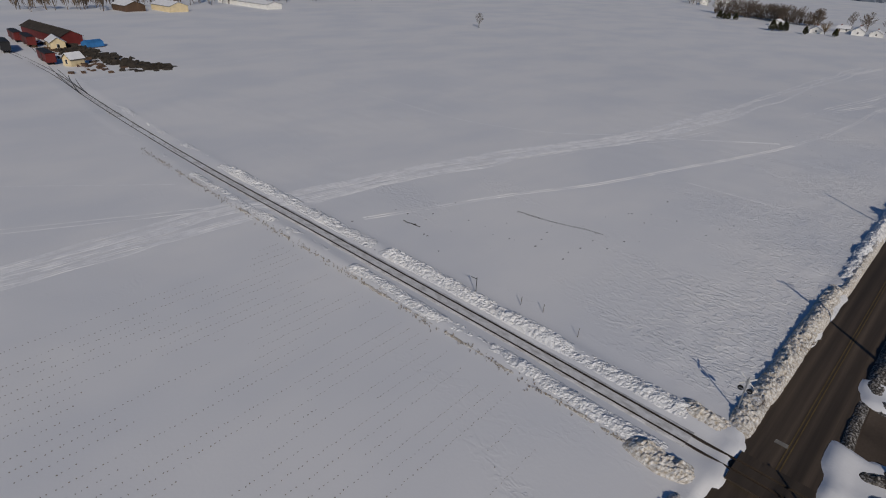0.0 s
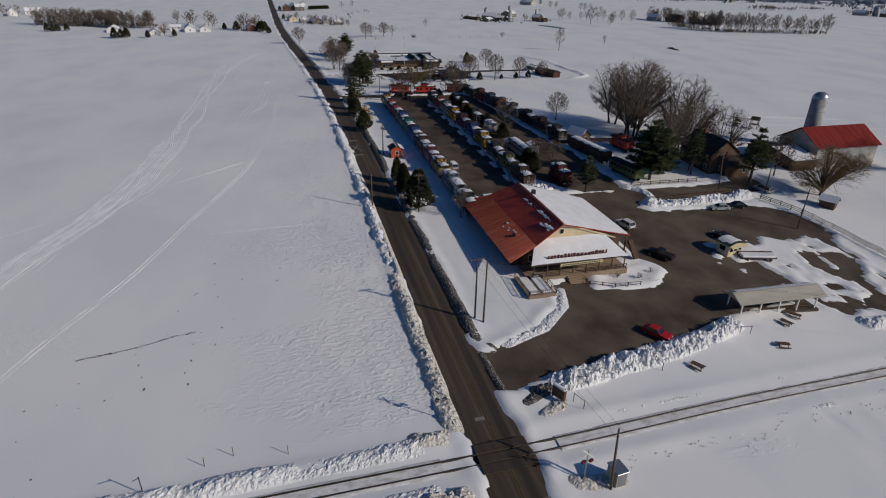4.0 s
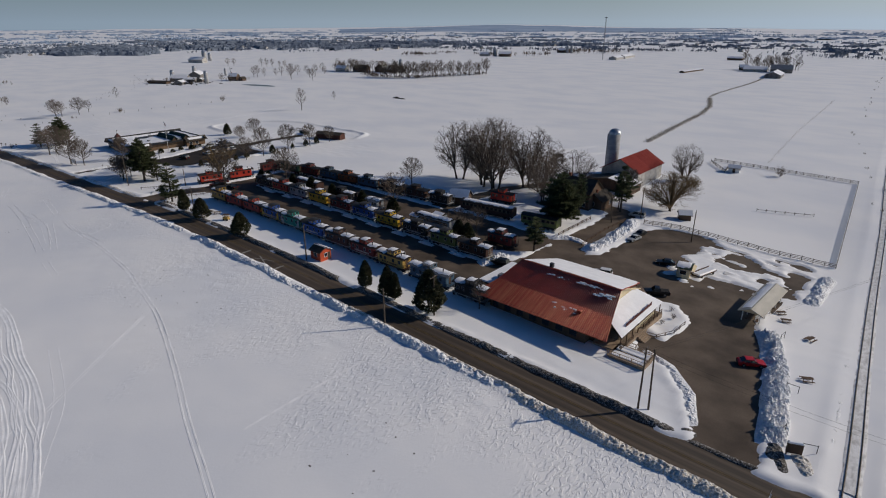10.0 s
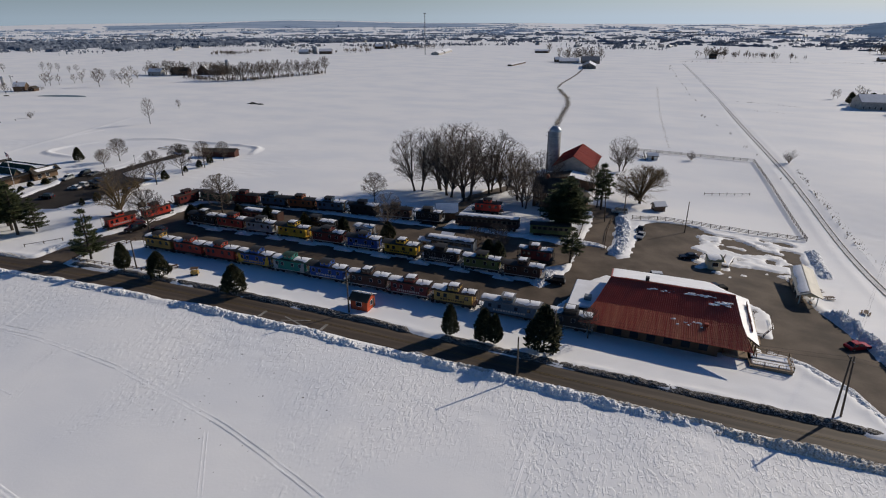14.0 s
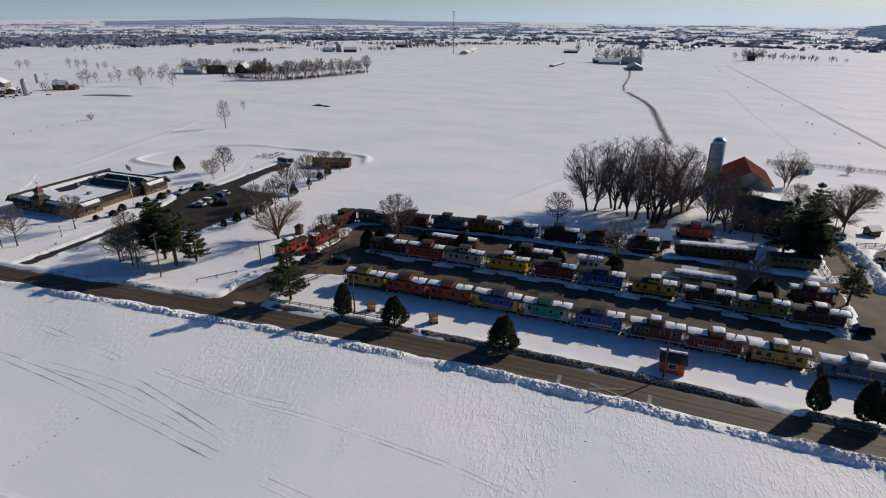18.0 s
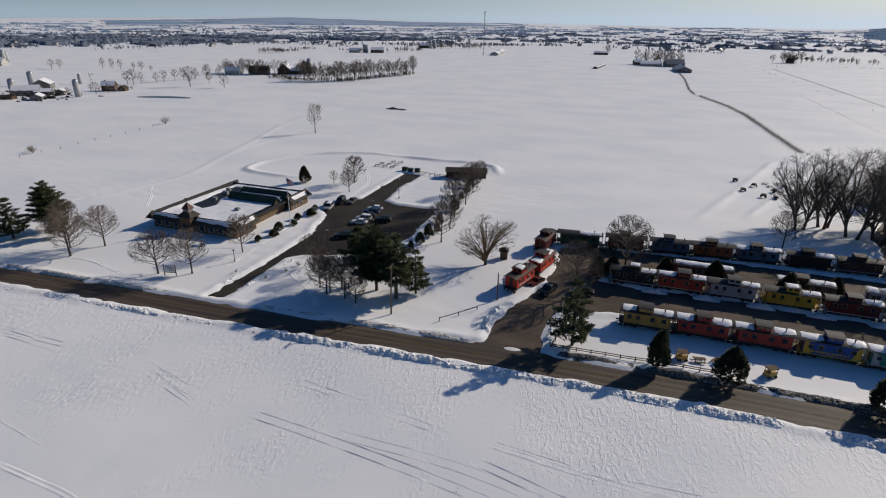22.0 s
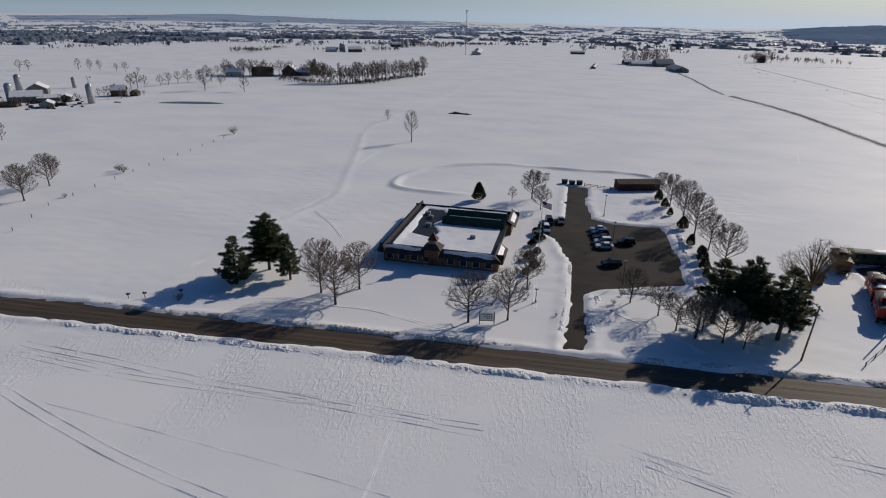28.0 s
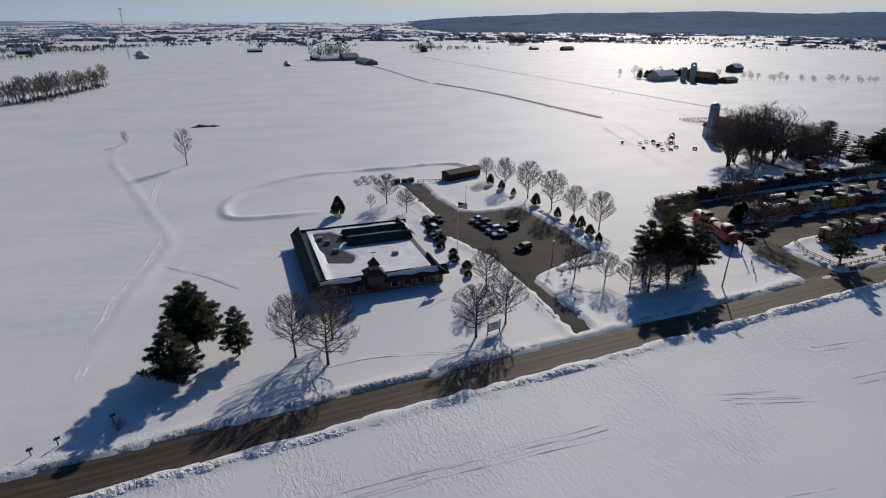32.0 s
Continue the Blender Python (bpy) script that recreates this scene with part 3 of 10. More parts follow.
def snow_z(x, y):
    """Height of the built snow surface at a spot."""
    i = min(max(int(np.searchsorted(gx, x)) - 1, 0), len(gx) - 2)
    j = min(max(int(np.searchsorted(gy, y)) - 1, 0), len(gy) - 2)
    u, v = (x - gx[i]) / (gx[i + 1] - gx[i]), (y - gy[j]) / (gy[j + 1] - gy[j])
    return float((GZ[j, i] * (1 - u) + GZ[j, i + 1] * u) * (1 - v) + (GZ[j + 1, i] * (1 - u) + GZ[j + 1, i + 1] * u) * v)


def built_z(X, Y):
    """Heights of the built snow surface at many spots."""
    i = np.clip(np.searchsorted(gx, X) - 1, 0, len(gx) - 2)
    j = np.clip(np.searchsorted(gy, Y) - 1, 0, len(gy) - 2)
    u, v = (X - gx[i]) / (gx[i + 1] - gx[i]), (Y - gy[j]) / (gy[j + 1] - gy[j])
    return (GZ[j, i] * (1 - u) + GZ[j, i + 1] * u) * (1 - v) + (GZ[j + 1, i] * (1 - u) + GZ[j + 1, i + 1] * u) * v


def grid_mesh(name, X, Y, Z, mat, keep=None, smooth=True):
    rows, cols = X.shape
    me = bpy.data.meshes.new(name)
    idx = np.arange(rows * cols).reshape(rows, cols)
    quads = np.stack([idx[:-1, :-1], idx[:-1, 1:], idx[1:, 1:], idx[1:, :-1]], -1).reshape(-1, 4)
    co = np.stack([X, Y, Z], -1).reshape(-1, 3)
    if keep is not None:
        k = keep[:-1, :-1] | keep[:-1, 1:] | keep[1:, 1:] | keep[1:, :-1]
        quads = quads[k.reshape(-1)]
        used = np.unique(quads)
        remap = np.full(len(co), -1)
        remap[used] = np.arange(len(used))
        quads, co = remap[quads], co[used]
    me.vertices.add(len(co))
    me.vertices.foreach_set("co", co.ravel())
    me.loops.add(quads.size)
    me.loops.foreach_set("vertex_index", quads.ravel().astype(np.int32))
    me.polygons.add(len(quads))
    me.polygons.foreach_set("loop_start", np.arange(0, quads.size, 4, dtype=np.int32))
    me.polygons.foreach_set("use_smooth", np.full(len(quads), smooth))
    me.materials.append(mat)
    me.update(calc_edges=True)
    me.validate()
    return me


ground = tagged(new("ground", grid_mesh("ground", GX, GY, GZ, SNOW)), "snow-covered winter fields with wind ripples and drifts", "snow field", kind="structure")


# ---- road, lots, gravel ----
def strip(name, xs, centre, half, mat, lift, across=4):
    """A ribbon along x that follows the ground."""
    X = np.repeat(np.asarray(xs)[None, :], across + 1, 0)
    off = np.linspace(-half, half, across + 1)[:, None]
    C = centre(X)
    return grid_mesh(name, X, C + off, T(X, C + off) + lift, mat)


road_xs = np.concatenate([np.arange(-700, 0, 12), np.arange(0, 420, 2.5), np.arange(420, 1500, 12)])
road_sheet = strip("road", road_xs, road_y, ROAD_HALF + 1.3, ASPHALT, -0.06, 24)
lane = road_sheet.attributes.new("lane", "FLOAT", "POINT")
lane.data.foreach_set("value", np.repeat(np.linspace(-ROAD_HALF - 1.3, ROAD_HALF + 1.3, 25), len(road_xs)).astype(np.float32))
road = tagged(new("road", road_sheet), "two-lane country road of worn dark asphalt, ploughed", "road", kind="structure")


def sheet(name, poly, mat, step, lift, label, grow=1.5):
    xs = np.arange(min(p[0] for p in poly) - 3, max(p[0] for p in poly) + 3, step)
    ys = np.arange(min(p[1] for p in poly) - 3, max(p[1] for p in poly) + 3, step)
    X, Y = np.meshgrid(xs, ys)
    return tagged(new(name, grid_mesh(name, X, Y, T(X, Y) + lift, mat, inside_distance(poly, X, Y) > -grow)), label, "car park", kind="structure")


sheet("parking_lot", LOT_MAIN, LOT, 2.0, -0.10, "dark ploughed asphalt car park with snow patches")
sheet("yard_lane", LANE_ONE, LOT, 2.0, -0.13, "asphalt lanes between the rows of cabooses")
sheet("gravel_track", YARD_TRACK, GRAVEL, 1.5, -0.12, "brown gravel farm track cleared of snow")
sheet("inn_parking", INN_LOT, DARK_LOT, 2.0, -0.10, "dark asphalt drive and car park beside the inn")


def line_mark(name, xs, shift, half, mat, label, lift=-0.035):
    f = lambda q: road_y(q) + shift
    return tagged(new(name, strip(name, xs, f, half, mat, lift, 1)), label, "road marking", kind="structure")


line_mark("centre_line", road_xs, 0.16, 0.06, YELLOW_LINE, "double yellow centre line, worn")
line_mark("centre_line", road_xs, -0.16, 0.06, YELLOW_LINE, "double yellow centre line, worn")


# ---- ploughed snow banks ----
def bank(name, xs, ys, half, height, mat, label, seed, step=0.33, rough=1.0, foot=-0.15):
    """A ridge of lumpy ploughed snow along a polyline."""
    xs, ys = np.array(xs, float), np.array(ys, float)
    s = np.concatenate([[0], np.cumsum(np.hypot(np.diff(xs), np.diff(ys)))])
    q = np.arange(0, s[-1], step)
    px, py = np.interp(q, s, xs), np.interp(q, s, ys)
    tx, ty = np.gradient(px), np.gradient(py)
    ln = np.hypot(tx, ty)
    tx, ty = tx / ln, ty / ln
    across = np.linspace(-1, 1, max(7, int(2 * half / step)))
    X = px[None, :] - ty[None, :] * across[:, None] * half
    Y = py[None, :] + tx[None, :] * across[:, None] * half
    wob = 0.45 * (fbm(q / 6, q * 0 + seed, seed, 2) - 0.5)[None, :]
    prof = np.clip(1 - np.abs(across[:, None] - wob) ** 1.6, 0, 1)
    ends = np.clip(np.minimum(q, s[-1] - q) / 2.0, 0, 1)[None, :]
    size = np.clip(0.35 + 1.1 * fbm(q / 7, q * 0 + seed, seed + 3, 4), 0.4, 1.4)[None, :]
    big, rim = cells(X / 0.55, Y / 0.55, seed + 7)
    small, rim2 = cells(X / 0.25, Y / 0.25, seed + 8)
    clods = (big - 0.45) * np.clip(rim * 5, 0, 1) * 0.38 + (small - 0.4) * np.clip(rim2 * 3, 0, 1) * 0.26
    lumps = fbm(X / 1.5, Y / 1.5, seed + 5, 4) - 0.5
    Z = T(X, Y) + foot + prof ** 0.8 * ends * height * (size + rough * (lumps * 0.9 + clods))
    edge = np.clip((1 - np.abs(across)) * 6, 0, 1)[:, None]
    Z = Z * edge + (1 - edge) * (T(X, Y) + foot - 0.15)
    return tagged(new(name, grid_mesh(name, X, Y, Z, mat, None, False)), label, "snow bank", kind="structure")


def along_road(x0, x1, shift, step=6.0):
    xs = np.arange(x0, x1, step)
    return xs, road_y(xs) + shift


for k, (a, b) in enumerate(((57, 100), (100, 205), (205, 300), (300, 410))):
    bank("snow_bank", *along_road(a, b + 0.5, 4.6), 1.5, (1.05, 1.0, 0.8, 0.6)[k], SNOW_LUMP if k else SNOW_GRIMY, "lumpy ridge of ploughed snow along the road", 40 + k, 0.17)
bank("snow_bank", *along_road(95, 150, 3.85, 2.0), 0.95, 0.85, SNOW_GRIMY, "grass-stained dirty edge of a ploughed snow ridge", 50, 0.25)
bank("snow_bank", *along_road(-60, 48, 4.5, 4.0), 1.6, 1.1, SNOW_LUMP, "lumpy ridge of ploughed snow along the road", 46, 0.3)
bank("snow_bank", *along_road(-60, 47, -4.4, 4.0), 1.5, 0.9, SNOW_LUMP, "lumpy ridge of ploughed snow along the road", 47, 0.3)
bank("snow_bank", *along_road(253, 307, -3.9), 1.1, 0.6, SNOW_GRIMY, "low grimy ploughed snow along the road verge", 62, 0.22)
for k, (a, b) in enumerate(((73.5, 150), (150, 241))):
    bank("snow_bank", *along_road(a, b, -3.95), 1.1, 0.62, SNOW_DIRTY, "dark dirty ploughed snow along the road verge", 60 + k, 0.2, 0.7, -0.06)
bank("snow_bank", *along_road(315, 408, -4.0), 1.0, 0.6, SNOW_GRIMY, "low grimy ploughed snow along the road verge", 64, 0.3)
bank("snow_bank", [63.2, 64.6, 66.6, 69.9, 73], [-7, -16, -27, -38.5, -46.5], 2.4, 1.25, SNOW_LUMP, "high heap of ploughed snow clods beside the car park", 70, 0.2, 2.2)
bank("snow_bank", [69, 68.5, 68], [-68, -78, -90], 2.2, 1.1, SNOW_LUMP, "ploughed snow heap at the end of the car park", 71, 0.33)
bank("snow_bank", [118.2, 117.5, 117.8, 119.5], [-56.5, -66, -76, -90], 2.4, 1.6, SNOW_LUMP, "long heap of ploughed snow between car park and lane", 72, 0.33, 1.2)
bank("snow_bank", [121, 126, 131], [-62, -62, -58], 1.4, 0.8, SNOW_LUMP, "ploughed snow heap by the yard", 73, 0.33)
bank("snow_bank", [133.5, 131.5, 131], [-30, -34, -40], 1.9, 1.5, SNOW_LUMP, "ploughed snow heap at the end of a caboose row", 74, 0.3, 1.2)
bank("snow_bank", [73.2, 76.5, 82.0, 88], [-4, -12.6, -18.6, -20.6], 1.2, 0.32, SNOW_LUMP, "snow edge left by the plough round the lawn", 75, 0.2, 2.0)
bank("snow_bank", [62.2, 62.8, 60.5], [-3.2, -7.5, -1.8], 1.2, 0.7, SNOW_DIRTY, "dirty snow heap at the car park entrance", 76, 0.3)
bank("snow_bank", [72.2, 74.5], [-1.6, -3.2], 1.4, 0.9, SNOW_DIRTY, "dirty snow heap at the car park entrance", 77, 0.3)
bank("snow_bank", [74, 70, 66, 61.5], [-0.75, -0.75, -0.8, -1.0], 0.75, 0.32, SNOW_DIRTY, "low dirty ridge left by the plough across the entrance", 125, 0.2)
bank("snow_bank", [241.2, 240.8, 239.5], [-2, -9, -16], 1.1, 0.8, SNOW_LUMP, "ploughed snow beside the yard entrance", 78, 0.3)
bank("snow_bank", [252.6, 253.5, 252], [-2, -8, -15], 1.1, 0.8, SNOW_LUMP, "ploughed snow beside the yard entrance", 79, 0.3)
for k, x0 in enumerate((141, 151.6, 162, 172.4, 183, 193.5, 204, 214, 224)):
    bank("snow_bank", [x0 - 2.8, x0 + 2.6], [-30.9, -30.8], 0.95, 0.75, SNOW_LUMP, "heap of shovelled snow between two cabooses", 80 + k, 0.25, 1.0)


def drift(pts, half, height, seed, label):
    """A smooth wind drift or ploughed ridge softened by the wind."""
    px, py = np.array([p[0] for p in pts], float), np.array([p[1] for p in pts], float)
    run = np.concatenate([[0], np.cumsum(np.hypot(np.diff(px), np.diff(py)))])
    q = np.arange(0, run[-1], 1.2)
    cx, cy = smooth_table(run, px)(q), smooth_table(run, py)(q)
    tx, ty = np.gradient(cx), np.gradient(cy)
    ln = np.hypot(tx, ty)
    across = np.linspace(-1, 1, 13)[:, None]
    X, Y = cx - ty / ln * across * half, cy + tx / ln * across * half
    prof = np.exp(-(across * 1.9) ** 2) - 0.027
    swell = (0.35 + 1.1 * fbm(q / 14, q * 0, seed, 3)) * np.clip(np.minimum(q, run[-1] - q) / 8, 0, 1)
    Z = land(X, Y) + 0.004 + prof * swell * height * (0.8 + 0.4 * fbm(X / 2, Y / 2, seed + 3, 2))
    return tagged(new("snow_drift", grid_mesh("snow_drift", X, Y, Z, SNOW)), label, "snow drift", kind="structure")


bank("snow_bank", [302, 287], [-24.2, -25.4], 1.6, 0.8, SNOW_LUMP, "ploughed snow along the inn car park", 90, 0.3)
bank("snow_bank", [285, 283.2], [-29, -66], 1.3, 0.7, SNOW_LUMP, "ploughed snow along the inn car park", 91, 0.35)
bank("snow_bank", [312.6, 311.9, 311.7], [-3, -20, -38], 0.8, 0.5, SNOW_LUMP, "snow edge along the inn drive", 92, 0.3)
bank("snow_bank", [306.7, 307.0, 305], [-3, -13, -22.5], 1.1, 0.6, SNOW_LUMP, "snow edge along the inn drive", 93, 0.3)

# ---- railway ----
ys_rail = np.concatenate([np.arange(-740, -130, 12), np.arange(-130, 130, 2.0), np.arange(130, 330, 4)])


def rail_mesh(name, shift, w, z0, z1, mat, ys):
    c = rail_x(ys) + shift
    X = np.stack([c - w, c - w, c + w, c + w])
    Y = np.repeat(ys[None, :], 4, 0)
    base = T(c, ys)
    Z = np.stack([base + z0, base + z1, base + z1, base + z0])
    return grid_mesh(name, X, Y, Z, mat)


railway = tagged(new("railway"), "single railway track half buried in snow", "railway", kind="structure")
for side in (-0.75, 0.75):
    part("rail", rail_mesh("rail", side, 0.075, -0.2, 0.14, STEEL, ys_rail), STEEL, railway, "dark rusty rail")
    part("flangeway", rail_mesh("flangeway", side * 0.9, 0.035, -0.2, 0.07, TIE, ys_rail), TIE, railway, "dark thawed strip beside the rail")
tie = Shape().box(-1.3, 1.3, -0.12, 0.12, -0.3, 0.035).mesh("sleeper", TIE)
rng = random.Random(5)
for k in range(180):
    y = -118 + k * 0.62 + rng.uniform(-0.05, 0.05)
    if abs(y - float(road_y(54))) < 4.5 or rng.random() < 0.8:
        continue
    o = part("sleeper", tie, TIE, railway)
    o.location = (float(rail_x(y)), y, float(T(float(rail_x(y)), y)) + rng.uniform(-0.16, -0.02))
crossing = Shape()
for a, b in ((-2.2, -0.9), (-0.55, 0.55), (0.9, 2.2)):
    crossing.box(52.75 + a, 52.75 + b, -0.2, 6.2, -0.2, -0.025)
solid("crossing_deck", crossing, ASPHALT, "asphalt panels between the rails at the level crossing", "level crossing", kind="structure")
ys_bed = np.concatenate([np.arange(-420, -130, 8), np.arange(-130, 150, 1.2), np.arange(150, 215, 4)])
for y0, y1 in ((-420, -3.5), (9.5, 215)):
    yb = ys_bed[(ys_bed >= y0) & (ys_bed <= y1)]
    across = np.linspace(-1, 1, 11)[:, None]
    X = rail_x(yb)[None, :] + across * (1.75 + 0.5 * fbm(yb / 3, yb * 0, 33, 2)[None, :])
    Y = np.repeat(yb[None, :], 11, 0)
    Z = T(X, Y) + np.where(np.abs(across) < 0.75, 0.045, -0.3) + 0.05 * (fbm(X * 1.6, Y * 1.6, 34, 2) - 0.5)
    part("ballast", grid_mesh("ballast", X, Y, Z, RAILBED), RAILBED, railway, "snow-dusted grey ballast")
# branch tracks towards the distant rail yard
for dx, x1 in ((0, 62.6), (0, 74.4)):
    ys = np.arange(186, 276, 3.0)
    xs = 53.0 + (x1 - 53.0) * ((ys - 186) / 90) ** 1.3
    for side in (-0.75, 0.75):
        X = np.stack([xs + side - 0.1, xs + side + 0.1])
        part("rail", grid_mesh("rail", X, np.stack([ys, ys]), X * 0 + 0.16, STEEL), STEEL, railway)
for sgn, off, w, h, seed in ((1, 3.5, 1.8, 0.85, 101), (-1, 3.4, 1.5, 0.62, 102)):
    for a, b, q in ((10, 60, 1.0), (60, 110, 0.8), (110, 170, 0.5)):
        yy = np.arange(a, b + 1, 5.0)
        bank("snow_bank", rail_x(yy) + sgn * off, yy, w, h * q, SNOW_LUMP, "rough snow thrown up along the railway", seed + a, 0.2 if b < 70 else 0.3, 0.8)
yy = np.arange(12, 130, 5.0)
bank("snow_bank", rail_x(yy) - 5.0, yy, 0.5, 0.28, SNOW_GRIMY, "brown grassy edge of the railway ditch", 109, 0.25)
for a, b in ((-150, -70), (-70, -8)):
    yy = np.arange(a, b + 1, 5.0)
    bank("snow_bank", rail_x(yy) - 3.6, yy, 1.1, 0.32, SNOW_LUMP, "rough snow thrown up along the railway", 105 + a, 0.3)
    bank("snow_bank", rail_x(yy) + 2.8, yy, 0.9, 0.26, SNOW_LUMP, "rough snow thrown up along the railway", 108 + a, 0.3)
for xs, ys_, w, h, seed in (([57.4, 57.0, 57.6], [7.2, 10, 14], 1.5, 0.9, 120), ([48.6, 47.8, 48.4], [7.4, 11, 15], 1.7, 1.1, 121), ([46.5, 40, 30], [7.6, 7.6, 7.7], 1.5, 0.9, 122), ([57.2, 58.4, 60.5], [-2.6, -5, -9], 1.4, 0.6, 123), ([48.0, 47.0, 46.5], [-1.8, -5, -10], 1.4, 0.6, 124)):
    bank("snow_bank", xs, ys_, w, h, SNOW_GRIMY, "dirty heap of ploughed snow at the level crossing", seed, 0.2)


# ---- wheel and runner tracks pressed into the snow ----
def snow_track(pts, gauge, width, label, depth=0.09, seed=1, wander=0.5):
    px, py = np.array([p[0] for p in pts], float), np.array([p[1] for p in pts], float)
    s = np.concatenate([[0], np.cumsum(np.hypot(np.diff(px), np.diff(py)))])
    q = np.arange(0, s[-1], 0.9)
    fx, fy = smooth_table(s, px), smooth_table(s, py)
    cx, cy = fx(q) + wander * (fbm(q / 15, q * 0 + 3, seed, 2) - 0.5), fy(q) + wander * (fbm(q / 18, q * 0, seed, 2) - 0.5)
    tx, ty = np.gradient(cx), np.gradient(cy)
    ln = np.hypot(tx, ty)
    prof = np.array([(-0.62, -0.03), (-0.5, 0.5), (-0.36, 1.0), (-0.2, 0.15), (0.2, 0.1), (0.36, 0.9), (0.5, 0.45), (0.62, -0.03)])
    tr = tagged(new("snow_track"), label, "track", kind="structure")
    for off in ((-gauge / 2, gauge / 2) if gauge else (0,)):
        a = prof[:, 0][:, None] * width * 0.55 + off
        X, Y = cx[None, :] - ty / ln * a, cy[None, :] + tx / ln * a
        lum = np.clip(2.6 * fbm(X / 2.6, Y / 2.6, seed + 2, 3) - 0.55, 0, 1.3)
        Z = built_z(X, Y) + 0.004 + prof[:, 1][:, None] * depth * 0.27 * lum
        part("rut", grid_mesh("rut", X, Y, Z, TRACK_SNOW), TRACK_SNOW, tr)


MAIN = [(8, 87), (30.3, 86.8), (48.6, 85.5), (53.1, 84.1), (76.5, 80.9), (106.4, 75.3), (147.5, 62.4), (193.2, 57.9), (268, 56), (353, 52)]
for k, off in enumerate((-4.0, -2.4, -0.6, 1.6, 2.6, 4.6)):
    snow_track([(x, y + off * (0.7 + 0.3 * math.sin(i + k))) for i, (x, y) in enumerate(MAIN[:8 if k % 2 else 10])], 1.6 if k % 2 else 0, 1.45, "band of vehicle tracks across the snow field", 0.2, k, 3.6)
TRACKS_WEST = [
    ([(120, 146), (122.8, 95), (130, 80), (147, 62.5)], 0, 0.6, 0.12), ([(14, 102), (40, 91), (52, 85.5)], 1.6, 0.5, 0.12), ([(19.5, 122), (43.5, 104)], 0, 0.7, 0.12), ([(56, 202), (85, 204), (135, 217), (185, 230), (265, 225)], 1.8, 0.8, 0.12),
    ([(182.6, 54.4), (156.7, 58.4), (131.8, 65.4), (105, 74)], 1.5, 0.4, 0.1), ([(166.4, 51.7), (148.9, 56.4), (131.3, 64.8), (110, 70.5)], 1.5, 0.4, 0.1),
    ([(191.4, 28.9), (165, 34.0), (146.7, 39.4), (128.2, 45.8), (103.9, 53.7), (89, 60.5), (72.7, 66.1), (60, 70.5)], 0.75, 0.62, 0.24),
    ([(166.1, 36), (152.8, 52.5), (144, 63)], 0.5, 0.45, 0.13), ([(122.2, 17.4), (122.2, 29.5), (121.9, 41)], 0, 0.9, 0.12),
]
TRACKS_MIDDLE = [
    ([(243.5, 25.7), (226.7, 27.3), (212.6, 27.5), (191.4, 28.9)], 0.75, 0.62, 0.2), ([(278.3, 30.6), (258.8, 32.5), (240.4, 35.2), (219.5, 38.4)], 1.5, 0.5, 0.26), ([(264, 30.4), (245.4, 31.1), (225, 35.0)], 1.5, 0.45, 0.16), ([(245.4, 29.1), (232, 32.3), (218.9, 35.7)], 1.4, 0.5, 0.24),
    ([(211.4, 39.9), (200, 41.2)], 1.4, 0.45, 0.18), ([(275.6, 21.6), (252.3, 25)], 1.3, 0.45, 0.2), ([(242.9, 25.7), (230.1, 26.9), (212.9, 26.3)], 1.4, 0.4, 0.15), ([(233.4, 19), (228.4, 18.6), (223.4, 26.6)], 0, 0.6, 0.15),
    ([(302, 26.3), (289.2, 30.6)], 1.3, 0.4, 0.2), ([(300, 27.9), (288, 31.8)], 1.3, 0.4, 0.2), ([(303.4, 24.9), (292, 28.2)], 0, 0.4, 0.18),
]
TRACKS_EAST = [
    ([(402, 33.5), (386.9, 38.3), (369.4, 43.2), (349, 47.0), (335.8, 48.8), (316.6, 52.9)], 1.5, 0.6, 0.28), ([(386.4, 36.7), (359.1, 38.6), (332.4, 41.2), (316.3, 43.6), (300.8, 46)], 0, 0.5, 0.2),
    ([(404, 23.8), (375.1, 25.4), (353.4, 26.2), (321.3, 27.5)], 1.5, 0.5, 0.26), ([(402, 26.7), (374.3, 27.8), (354.5, 26.9), (322, 26.0)], 1.2, 0.42, 0.2), ([(402, 25.2), (382.6, 26.1), (356, 25.3), (326, 25.3)], 0, 0.4, 0.16),
    ([(335, 21.5), (334.3, 38), (333.2, 50), (328.6, 57)], 0, 1.1, 0.14), ([(409, -253), (405, -447)], 2, 1.5, 0.12), ([(390, -171), (350, -182), (300, -190)], 0, 0.8, 0.12), ([(222, -168), (214, -196), (206, -222)], 0, 1.0, 0.12),
]
for k, (pts, gauge, width, depth) in enumerate([(p, q, 0.65 * w, 0.6 * d) for p, q, w, d in TRACKS_WEST + TRACKS_MIDDLE + TRACKS_EAST]):
    snow_track(pts, gauge, width, "tracks pressed into the snow" if gauge else "single trail pressed into the snow", depth, 200 + k, 0.4)


